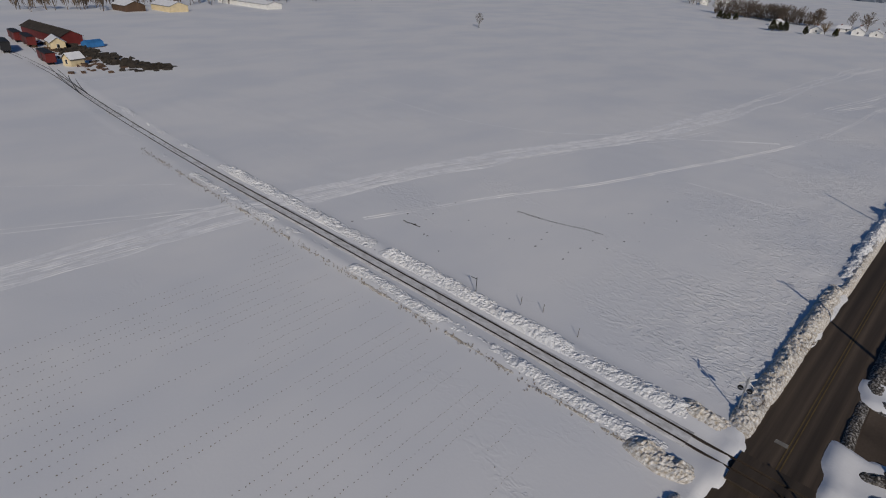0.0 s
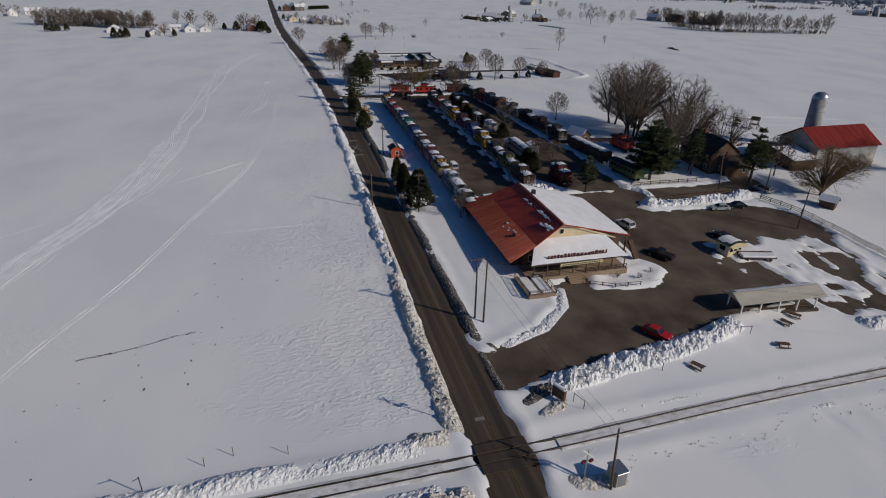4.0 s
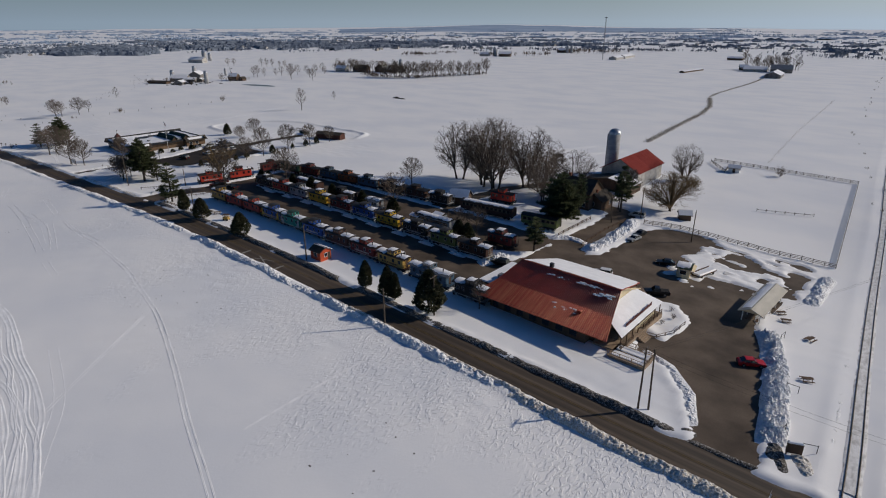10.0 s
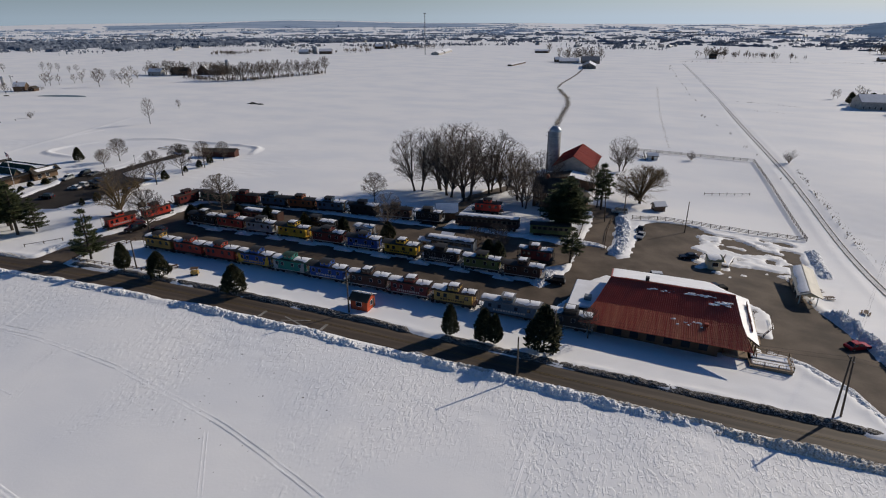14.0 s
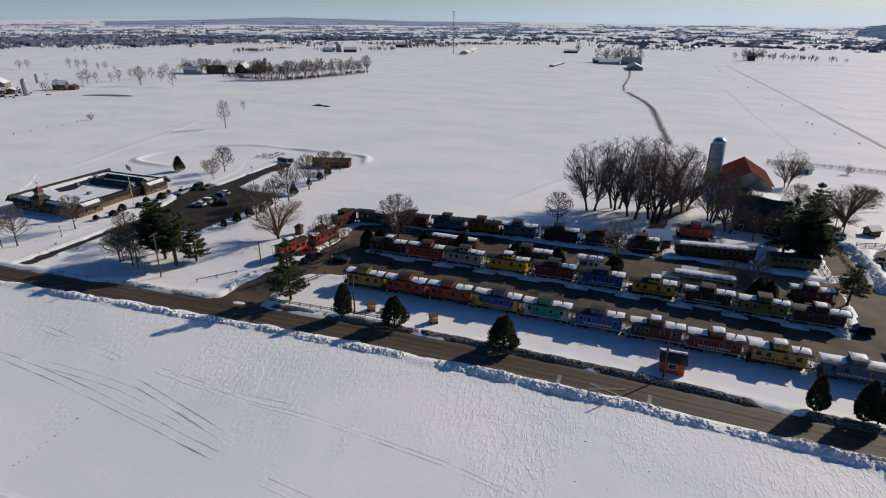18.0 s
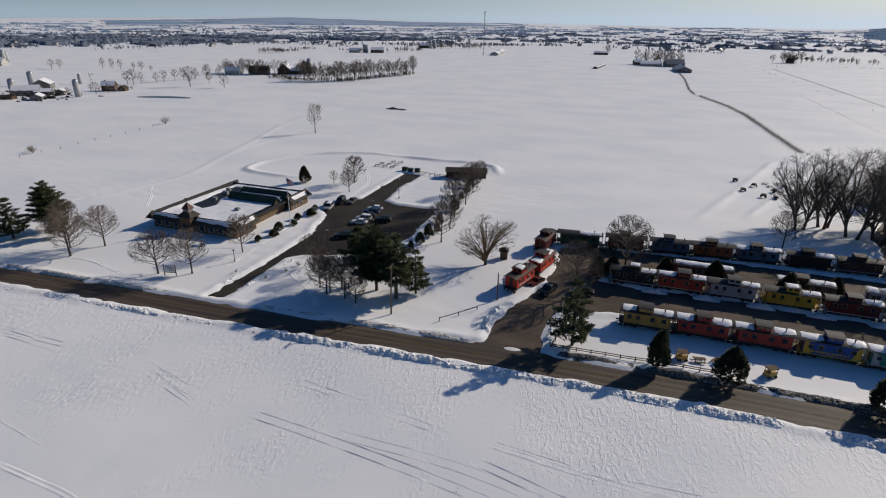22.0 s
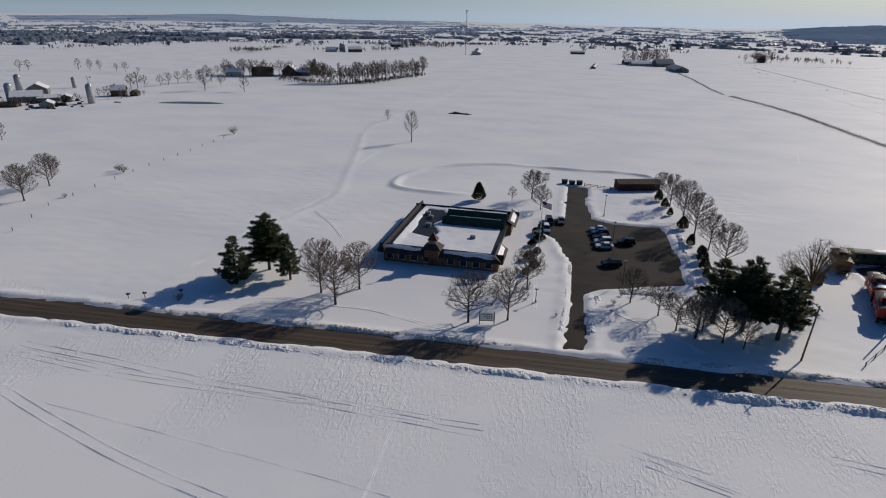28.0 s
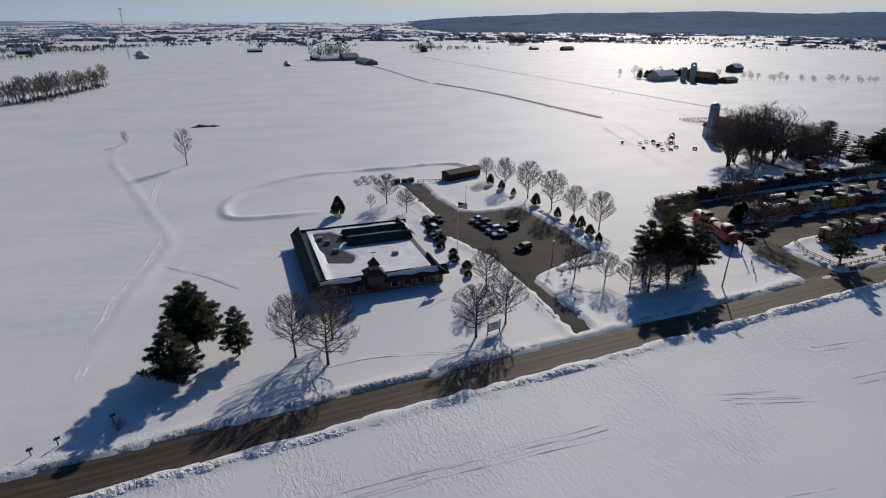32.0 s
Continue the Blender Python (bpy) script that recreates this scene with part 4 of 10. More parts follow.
for k, (pts, width) in enumerate((([(396.3, -139.5), (394.5, -105), (390.5, -75), (392, -58.3), (396.4, -43.3), (396, -11.3)], 2.6), ([(388.8, -60.8), (380, -50), (370, -40)], 1.4), ([(329.9, -106.7), (322, -92), (317, -70)], 1.8), ([(339.1, -14.7), (332, -19), (322, -24), (314, -30)], 1.3), ([(386.8, 3.5), (372, -2), (352, -2.5), (330, 0)], 1.6), ([(300, -13), (296, -9), (288, -1)], 2.0), ([(318, -12), (320, -30), (322, -52)], 1.4))):
    snow_track(pts, 0, width, "trampled trail through the snow round the inn", 0.34, 300 + k, 3.0)
drift([(344.7, -87), (362.0, -87), (371.5, -89.5), (373.4, -99), (367.2, -115), (347.6, -130), (314, -131), (285, -128), (280, -116)], 3.2, 0.75, 141, "curved snow drift round the lawn behind the inn")
drift([(426, -262), (416, -229), (417.5, -196), (400.8, -127), (393, -98), (386.9, -74), (392, -46), (397, -15)], 3.2, 0.17, 142, "long low drift along a snowed-up field lane")
drift([(178, -186), (196, -134), (214, -84)], 3.2, 0.42, 144, "low drift across the field behind the cabooses")
drift([(163, -190), (180, -142), (200, -92)], 2.6, 0.36, 145, "low drift across the field behind the cabooses")


# ---- bare soil and stubble showing through ----
def scatter_bits(name, pts, mat, label, category, seed, size, per=1.2, wide=0.5):
    r, sh = random.Random(seed), Shape()
    for (ax, ay), (bx, by) in zip(pts, pts[1:]):
        n = int(math.hypot(bx - ax, by - ay) * per) + 1
        for i in range(n):
            t = r.random()
            x, y = ax + (bx - ax) * t + r.gauss(0, wide), ay + (by - ay) * t + r.gauss(0, wide)
            z = snow_z(x, y)
            s = size * r.uniform(0.4, 1.4)
            sh.lump((x, y, z - 0.03), s * r.uniform(0.7, 1.8), s, s * r.uniform(0.25, 0.7), r, 0.35, 2, 6)
    return solid(name, sh, mat, label, category, kind="stuff")


scatter_bits("soil_streak", [(83.2, 55.2), (83.8, 51.1), (84.4, 48), (85, 46.1), (86.4, 42.2), (86.8, 39.8)], SOIL, "streak of bare dark soil blown clear of snow", "soil", 2, 0.11, 13, 0.10)
scatter_bits("soil_streak", [(65, 65.3), (65.6, 61.6)], SOIL, "streak of bare dark soil blown clear of snow", "soil", 3, 0.16, 7, 0.1)
scatter_bits("soil_clods", [(57, 73.2), (72.5, 56.8), (78.2, 38.3), (110, 30)], SOIL, "scattered clods of dark soil on the snow", "soil", 4, 0.13, 0.8, 5)
scatter_bits("soil_clods", [(150, 30), (190, 22), (157.1, 41.8)], SOIL, "scattered clods of dark soil on the snow", "soil", 5, 0.11, 1.0, 4)
scatter_bits("footprints", [(244.2, 52), (244.3, 43.5), (245.6, 34)], SOIL, "line of dark footprints in the snow", "footprints", 6, 0.1, 2.2, 0.1)
stub = Shape()
for row in range(34):
    y0, keep = 18 + row * 1.55, rng.uniform(0.25, 0.7)
    for i in range(150):
        x = -34 + i * 0.54 + rng.uniform(-0.15, 0.15)
        y = y0 + 0.05 * x + rng.uniform(-0.08, 0.08)
        if x > 45 or float(fbm(np.array(x / 9), np.array(row * 1.7), 19, 2)) < keep * 0.9:
            continue
        stub.lump((x, y, snow_z(x, y) - 0.01), 0.07, 0.05, rng.uniform(0.04, 0.09), rng, 0.3, 2, 4)
solid("stubble", stub, DRYGRASS, "rows of crop stubble poking through the snow", "stubble", kind="stuff")


def grass_tufts(name, pts, seed, per, wide, h, label, mat=None):
    r, sh = random.Random(seed), Shape()
    for (ax, ay), (bx, by) in zip(pts, pts[1:]):
        for i in range(int(math.hypot(bx - ax, by - ay) * per)):
            t = r.random()
            x, y = ax + (bx - ax) * t + r.gauss(0, wide), ay + (by - ay) * t + r.gauss(0, wide)
            z = snow_z(x, y) - 0.05
            for b in range(5):
                a, l = r.uniform(0, 6.28), h * r.uniform(0.5, 1.3)
                dx, dy = math.cos(a), math.sin(a)
                sh.add([(x - dy * 0.03, y + dx * 0.03, z), (x + dy * 0.03, y - dx * 0.03, z), (x + dx * l * 0.5, y + dy * l * 0.5, z + l)], [(0, 1, 2)])
    return solid(name, sh, mat or DRYGRASS, label, "grass", kind="stuff")


yy = list(range(8, 130, 10))
grass_tufts("dry_grass", [(float(rail_x(v)) - 5.2, v) for v in yy], 11, 4, 0.35, 0.35, "dry grass along the railway ditch")
grass_tufts("dry_grass", [(float(rail_x(v)) - 5.6, v) for v in range(-150, -8, 10)], 12, 1.0, 0.6, 0.3, "dry grass tufts along the railway")
grass_tufts("dry_grass", [(x, float(road_y(x)) + 3.7) for x in range(58, 84, 3)], 13, 14, 0.35, 0.4, "yellow dry grass in the ploughed bank")
HEDGE = [(164.8, -206), (170.5, -262), (175.5, -318), (183, -358), (198, -406), (201, -414), (204, -450), (205, -540), (209, -608)]
grass_tufts("standing_corn", HEDGE[:5], 14, 11, 0.9, 1.15, "strip of standing dry corn stalks", CORN)
grass_tufts("standing_corn", HEDGE[5:], 15, 5, 0.5, 1.1, "strip of standing dry corn stalks", CORN)


# ---- trees ----
def limb(sh, r, a, d, length, rad, level, sides, bend=0.25, up=0.15, stop=3, twigs=None, fan=(4, 4, 4, 3), keen=0.75):
    """A branch that bends and forks."""
    p, dirn = Vector(a), Vector(d).normalized()
    steps = 3 if level < 1 else 2 if level < 3 else 1
    pts = [(p.copy(), rad)]
    for k in range(steps):
        dirn = (dirn + Vector((r.uniform(-1, 1), r.uniform(-1, 1), r.uniform(-0.6, 1) + up)) * bend * 0.5).normalized()
        p = p + dirn * (length / steps)
        pts.append((p.copy(), rad * (1 - 0.72 * (k + 1) / steps)))
    dst = sh if level < 2 or twigs is None else twigs
    for (q0, r0), (q1, r1) in zip(pts, pts[1:]):
        dst.tube(q0, q1, r0, r1, sides if level < 2 else 3, False)
    if level >= stop:
        return
    n = fan[min(level, len(fan) - 1)]
    for i in range(n):
        t = r.uniform(0.25, 1.0) if level else 0.2 + 0.8 * (i + r.random()) / n
        k = min(int(t * steps), steps - 1)
        base = pts[k][0].lerp(pts[k + 1][0], t * steps - k)
        side = Vector((r.uniform(-1, 1), r.uniform(-1, 1), r.uniform(-0.35, 0.75))).normalized()
        nd = (dirn * keen + side * 0.8).normalized()
        limb(sh, r, base, nd, length * (r.uniform(0.45, 0.72) if level else (1.05 - 0.6 * t) * r.uniform(0.75, 1.05)), max(rad * 0.45, 0.015), level + 1, max(3, sides - 1), bend, up, stop, twigs, fan, keen)


def bare_tree_meshes(seed, stems, fork, spread, fan, twig_mat=None, keen=0.75, low=0.75, lift=0.15):
    """Trunk and crown of a bare tree 10 m high."""
    r = random.Random(seed)
    trunk, crown = Shape(), Shape()
    for s in range(stems):
        lean = Vector((r.uniform(-1, 1), r.uniform(-1, 1), 0)) * (0.12 if stems == 1 else 0.28)
        base = Vector((r.uniform(-0.4, 0.4), r.uniform(-0.4, 0.4), -0.3)) if stems > 1 else Vector((0, 0, -0.3))
        rad = 0.22 if stems == 1 else 0.115
        top = base + Vector((lean.x, lean.y, 1)) * (fork + 0.3)
        trunk.tube(base, base + Vector((0, 0, 0.5)), rad * 1.5, rad * 1.05, 8, False)
        trunk.tube(base + Vector((0, 0, 0.5)), top, rad * 1.05, rad * 0.75, 8, False)
        n = r.randint(6, 8) if stems == 1 else r.randint(4, 6)
        for i in range(n):
            a = 2 * math.pi * (i + r.uniform(-0.3, 0.3)) / n
            tilt = spread * r.uniform(0.5, 1.15) if i else 0.12
            d = Vector((math.cos(a) * tilt, math.sin(a) * tilt, 1))
            st = base.lerp(top, r.uniform(low, 1.0) if i else 1.0)
            limb(crown, r, st, d, (10 - fork * 0.8) * r.uniform(0.62, 0.8) * (1 - 0.38 * min(1.0, tilt / 1.3)), rad * 0.55, 0, 6, 0.28, lift, 3, None, fan, keen)
    zt = max(v[2] for v in crown.v)
    for sh in (trunk, crown):
        sh.v = [(x * 10 / zt, y * 10 / zt, z * 10 / zt if z > 0 else z) for x, y, z in sh.v]
    return trunk.mesh("trunk", BARK, True), crown.mesh("crown", twig_mat or TWIG)


def dome_tree_meshes(seed, stems, fork, wide, low, limbs, twig_mat=None, subs=9, twigs=12, thick=1.0):
    """A bare tree 10 m high whose boughs fill an oval crown down to the height low."""
    r = random.Random(seed)
    trunk, crown = Shape(), Shape()
    zc, rz = (10 + low) / 2, (10 - low) / 2

    def hold(p):
        k = math.sqrt((p.x / wide) ** 2 + (p.y / wide) ** 2 + ((p.z - zc) / rz) ** 2)
        return p if k < 1.08 else Vector((p.x / k, p.y / k, zc + (p.z - zc) / k)) * 1.0

    def wild():
        return Vector((r.gauss(0, 1), r.gauss(0, 1), r.gauss(0, 0.8))).normalized()

    for s in range(stems):
        ang = 6.283 * s / stems + r.uniform(-0.4, 0.4)
        off = 0.0 if stems == 1 else 0.45
        rad = 0.24 if stems == 1 else 0.15
        base = Vector((math.cos(ang) * off, math.sin(ang) * off, -0.3))
        top = base + Vector((math.cos(ang) * off * 1.1, math.sin(ang) * off * 1.1, fork + 0.3))
        trunk.tube(base, base.lerp(top, 0.25), rad * 1.45, rad, 8, False)
        trunk.tube(base.lerp(top, 0.25), top, rad, rad * 0.7, 8, False)
        for i in range(limbs):
            up = -0.7 + 1.68 * ((i * 0.618 + 0.37 * s + 0.12 * r.random()) % 1.0)
            a = 2.4 * i + r.uniform(-0.4, 0.4) if stems == 1 else ang + r.uniform(-1.5, 1.5)
            q = math.sqrt(max(0.0, 1 - up * up)) * r.uniform(0.8, 1.05)
            end = Vector((math.cos(a) * q * wide, math.sin(a) * q * wide, zc + up * rz * r.uniform(0.88, 1.0)))
            st = base.lerp(top, r.uniform(0.4, 1.0))
            mid = Vector((st.x + (end.x - st.x) * 0.42, st.y + (end.y - st.y) * 0.42, st.z + max(0.5, (end.z - st.z) * 0.72))) + wild() * 0.3
            span = (end - st).length
            at = lambda t: st * (1 - t) ** 2 + mid * (2 * t * (1 - t)) + end * t * t
            wid = lambda t: rad * 0.5 * (1 - t) + 0.02
            for k in range(5):
                crown.tube(at(k / 5), at((k + 1) / 5), wid(k / 5), wid((k + 1) / 5), 5, False)
            for j in range(subs):
                t = 0.2 + 0.8 * (j + r.random()) / subs
                p, d = at(t), (at(min(1.0, t + 0.05)) - at(t - 0.05)).normalized()
                d = (d * 0.7 + wild() * 0.95 + Vector((0, 0, 0.12))).normalized()
                e = hold(p + d * (span * 0.5 * (1.15 - t) + 0.5))
                m = p.lerp(e, 0.5) + wild() * 0.12
                crown.tube(p, m, 0.030 * thick, 0.020 * thick, 3, False)
                crown.tube(m, e, 0.020 * thick, 0.010 * thick, 3, False)
                for w in range(twigs):
                    f = r.uniform(0.15, 1.0)
                    b = p.lerp(m, f * 2) if f < 0.5 else m.lerp(e, f * 2 - 1)
                    crown.tube(b, hold(b + (d * 0.8 + wild() + Vector((0, 0, 0.25))).normalized() * r.uniform(0.4, 1.25)), 0.0125 * thick, 0.004 * thick, 3, False)
    return trunk.mesh("trunk", BARK, True), crown.mesh("crown", twig_mat or TWIG)


def maple_meshes(seed, wide, low, limbs, subs, twigs, thick=1.0, lead=0.8):
    """A bare shade tree 10 m high: a leader with boughs that rise and fan out to an oval crown of fine twigs."""
    r = random.Random(seed)
    trunk, crown = Shape(), Shape()
    zc, rz = low + (10 - low) * 0.46, (10 - low) * 0.54

    def wild():
        return Vector((r.gauss(0, 1), r.gauss(0, 1), r.gauss(0, 0.8))).normalized()

    def hold(p):
        k = math.sqrt((p.x / wide) ** 2 + (p.y / wide) ** 2 + ((p.z - zc) / rz) ** 2)
        return p if k < 1.06 else Vector((p.x / k, p.y / k, zc + (p.z - zc) / k))

    bend = Vector((r.uniform(-0.25, 0.25), r.uniform(-0.25, 0.25), 0))
    stem = lambda z: bend * (z / 10) * math.sin(z * 0.5) + Vector((0, 0, z))
    trunk.tube((0, 0, -0.3), stem(0.5), 0.30, 0.19, 8, False)
    trunk.tube(stem(0.5), stem(low + 0.6), 0.19, 0.15, 8, False)
    top = low + (10 - low) * lead
    cuts = [low + 0.6 + (top - low - 0.6) * k / 5 for k in range(6)]
    for k in range(5):
        trunk.tube(stem(cuts[k]), stem(cuts[k + 1]), 0.15 - 0.026 * k, 0.124 - 0.026 * k, 6, False)
    for i in range(limbs):
        t = ((i + 0.5 * r.random()) / limbs) ** 0.8
        st = stem(low * 0.85 + (top - low * 0.85) * t * 0.92)
        a = 2.4 * i + r.uniform(-0.35, 0.35)
        rise = -0.35 + 1.33 * t + r.uniform(-0.12, 0.12)
        q = math.sqrt(max(0.02, 1 - min(0.98, rise) ** 2)) * r.uniform(0.82, 1.04)
        end = Vector((math.cos(a) * q * wide, math.sin(a) * q * wide, min(9.95, zc + rise * rz)))
        mid = Vector((st.x + (end.x - st.x) * 0.55, st.y + (end.y - st.y) * 0.55, st.z + (end.z - st.z) * 0.38)) + wild() * 0.18
        span = (end - st).length
        at = lambda u: st * (1 - u) ** 2 + mid * (2 * u * (1 - u)) + end * u * u
        root = 0.075 * (1.1 - 0.6 * t)
        for k in range(4):
            crown.tube(at(k / 4), at((k + 1) / 4), root * (1 - k / 4) + 0.012, root * (1 - (k + 1) / 4) + 0.012, 4, False)
        for j in range(subs):
            u = 0.22 + 0.78 * (j + r.random()) / subs
            p, d = at(u), (at(min(1.0, u + 0.05)) - at(u - 0.05)).normalized()
            d = (d * 0.9 + wild() * 0.75 + Vector((0, 0, 0.25))).normalized()
            e = hold(p + d * (span * 0.45 * (1.2 - u) + 0.45))
            m = p.lerp(e, 0.5) + wild() * 0.10
            crown.tube(p, m, 0.026 * thick, 0.018 * thick, 3, False)
            crown.tube(m, e, 0.018 * thick, 0.008 * thick, 3, False)
            for w in range(twigs):
                f = r.uniform(0.15, 1.0)
                b = p.lerp(m, f * 2) if f < 0.5 else m.lerp(e, f * 2 - 1)
                crown.tube(b, hold(b + (d + wild() * 0.8 + Vector((0, 0, 0.25))).normalized() * r.uniform(0.4, 1.1)), 0.011 * thick, 0.004 * thick, 3, False)
    return trunk.mesh("trunk", BARK, True), crown.mesh("crown", TWIG)


def clump(sh, c, size, r, flat=0.5, out=None):
    """A tuft of foliage: a few crossed pointed leaves of needles."""
    for k in range(3):
        a = r.uniform(0, 6.283)
        d = Vector((math.cos(a), math.sin(a), r.uniform(-flat, flat)))
        if out is not None:
            d = (d * 0.8 + out).normalized()
        w = Vector((-d.y, d.x, r.uniform(-0.5, 0.5))) * 0.42
        p = Vector(c)
        l = size * r.uniform(0.7, 1.3)
        sh.add([p - d * l * 0.35, p + w * l - d * 0.05 * l, p + d * l, p - w * l], [(0, 1, 2, 3)])


def needles(sh, c, size, r, out):
    """A tuft of slim needle sprays that points along its bough."""
    p = Vector(c)
    for k in range(3):
        d = (out + Vector((r.gauss(0, 0.55), r.gauss(0, 0.55), r.gauss(0.1, 0.35)))).normalized()
        w = Vector((-d.y, d.x, r.uniform(-0.4, 0.4))).normalized() * size * 0.17
        l = size * r.uniform(0.7, 1.3)
        sh.add([p - d * l * 0.3, p + w + d * l * 0.15, p + d * l, p - w + d * l * 0.15], [(0, 1, 2, 3)])


def pine_meshes(seed, whorls=12, spread=3.2, low=2.0, point=0.75, trunks=1):
    """An old pine 10 m high: a bare lower stem and uneven flat tiers of boughs with gaps between them."""
    r = random.Random(seed)
    trunk, crown = Shape(), Shape()
    for s in range(trunks):
        lean = Vector((r.uniform(-0.5, 0.5), r.uniform(-0.5, 0.5), 0)) * (1.0 if trunks > 1 else 0.4)
        foot, high = Vector((lean.x * 0.4, lean.y * 0.4, -0.3)), Vector((lean.x, lean.y, 9.6 - 1.1 * s))
        trunk.tube(foot, foot.lerp(high, 0.5), 0.23, 0.15, 8, False)
        trunk.tube(foot.lerp(high, 0.5), high, 0.15, 0.03, 7, False)
        for k in range(whorls):
            t = (k + 0.5 * r.random()) / (whorls - 1)
            z = low + (9.5 - 1.1 * s - low) * min(1.0, t)
            root = foot.lerp(high, (z + 0.3) / (high.z + 0.3))
            reach = spread * max(0.0, 1.03 - t) ** point * (0.62 + 0.38 * min(1, t * 3.5)) + 0.3
            n = r.randint(4, 6) if t < 0.8 else 4
            turn = r.uniform(0, 6.28)
            for i in range(n):
                a = turn + 6.283 * i / n + r.uniform(-0.4, 0.4)
                l = reach * r.choice((r.uniform(0.5, 0.8), r.uniform(0.8, 1.18)))
                out = Vector((math.cos(a), math.sin(a), r.uniform(-0.10, 0.16)))
                tip = root + out * l
                mid = root.lerp(tip, 0.55) + Vector((0, 0, -0.06 * l))
                trunk.tube(root, mid, 0.055, 0.03, 4, False)
                trunk.tube(mid, tip, 0.03, 0.008, 3, False)
                m = max(3, int(l / 0.17))
                for j in range(m):
                    q = 0.30 + 0.74 * (j + r.random()) / m
                    at = root.lerp(mid, q / 0.55) if q < 0.55 else mid.lerp(tip, (q - 0.55) / 0.45)
                    wide = 0.26 * l * (1.12 - q) + 0.06
                    for rep_ in range(7):
                        side = r.gauss(0, wide)
                        p = at + Vector((-out.y * side, out.x * side, r.gauss(0, 0.06) + 0.10 - 0.06 * abs(side)))
                        needles(crown, p, 0.36 * r.uniform(0.7, 1.25), r, (out + Vector((-out.y, out.x, 0)) * (side / (wide + 0.1)) * 0.6 + Vector((0, 0, 0.15))).normalized())
    return trunk.mesh("trunk", BARK), crown.mesh("crown", NEEDLE)


def cedar_meshes(seed, wide=0.34, egg=0.42, sprays=1500):
    """A clipped egg-shaped evergreen 10 m high on a short stem."""
    r = random.Random(seed)
    trunk, crown = Shape(), Shape()
    trunk.tube((0, 0, -0.3), (0, 0, 7), 0.2, 0.06, 6, False)
    trunk.tube((0.25, 0.1, -0.3), (0.9, 0.3, 4), 0.12, 0.05, 5, False)
    trunk.tube((-0.2, -0.15, -0.3), (-0.8, -0.4, 4), 0.12, 0.05, 5, False)
    for k in range(sprays):
        t = r.random() ** 0.85
        z = 1.0 + 9.0 * t
        prof = (math.sin(math.pi * min(1.0, t ** egg * 0.97 + 0.03)) ** 0.62)
        a = r.uniform(0, 6.283)
        rad = 10 * wide * prof * (1 + 0.13 * math.sin(3 * a + 5 * t + seed) + 0.07 * math.sin(7 * a - 9 * t)) * r.uniform(0.72, 1.04)
        out = Vector((math.cos(a) * 0.6, math.sin(a) * 0.6, 0.7))
        clump(crown, (math.cos(a) * rad, math.sin(a) * rad, z), 0.80 * (1500 / sprays) ** 0.4, r, 0.8, out)
    return trunk.mesh("trunk", BARK), crown.mesh("crown", CEDAR)


BARE = [maple_meshes(k, 3.2, 2.4, 20, 7, 8, 1.1, 0.85) for k in (1, 2, 3)]
TALL = [dome_tree_meshes(s, st, 2.3, 3.9, 1.6, 12 if st == 2 else 8, None, 10, 16, 0.7) for s, st in ((11, 2), (12, 3), (13, 2))]
ROUND = [maple_meshes(k, 4.3, 2.0, 34, 8, 12, 1.08) for k in (21, 22, 23)]
FAR_TREE = [maple_meshes(k, w, 1.5, 14, 5, 5, 3.1, 0.85) for k, w in ((5, 3.3), (6, 2.9), (7, 3.8))]
WILLOW = dome_tree_meshes(31, 1, 1.8, 5.0, 0.9, 34, WILLOW_TWIG, 11, 18)
SPREADING = dome_tree_meshes(33, 1, 1.7, 5.0, 1.8, 22, OCHRE_TWIG, 10, 10)
SHRUB = [bare_tree_meshes(s, 5, 0.4, 1.1, (4, 4, 3)) for s in (41, 42)]
PINE = [pine_meshes(61, 13, 2.8, 1.6, 0.7), pine_meshes(62, 11, 2.7, 2.8), pine_meshes(63, 12, 3.4, 1.8, 0.7, 2), pine_meshes(64, 13, 3.5, 2.2, 0.5, 2), pine_meshes(65, 12, 3.5, 1.2, 0.8)]
CEDARS = [cedar_meshes(71), cedar_meshes(72, 0.30, 0.5), cedar_meshes(73, 0.40, 0.4)]
SMALL_CEDAR = [cedar_meshes(74, 0.34, 0.42, 420), cedar_meshes(75, 0.38, 0.45, 420)]


def tree(meshes, x, y, h, label, category="tree", group="", rot=None, wide=1.0, name="tree"):
    rot = (x * 37.0 + y * 19.0) % 360 if rot is None else rot
    ob = thing(name, x, y, snow_z(x, y) - 0.05, rot, label, category, group)
    ob.scale = (h / 10 * wide, h / 10 * wide, h / 10)
    part("trunk", meshes[0], BARK, ob)
    part("crown", meshes[1], TWIG, ob)
    return ob


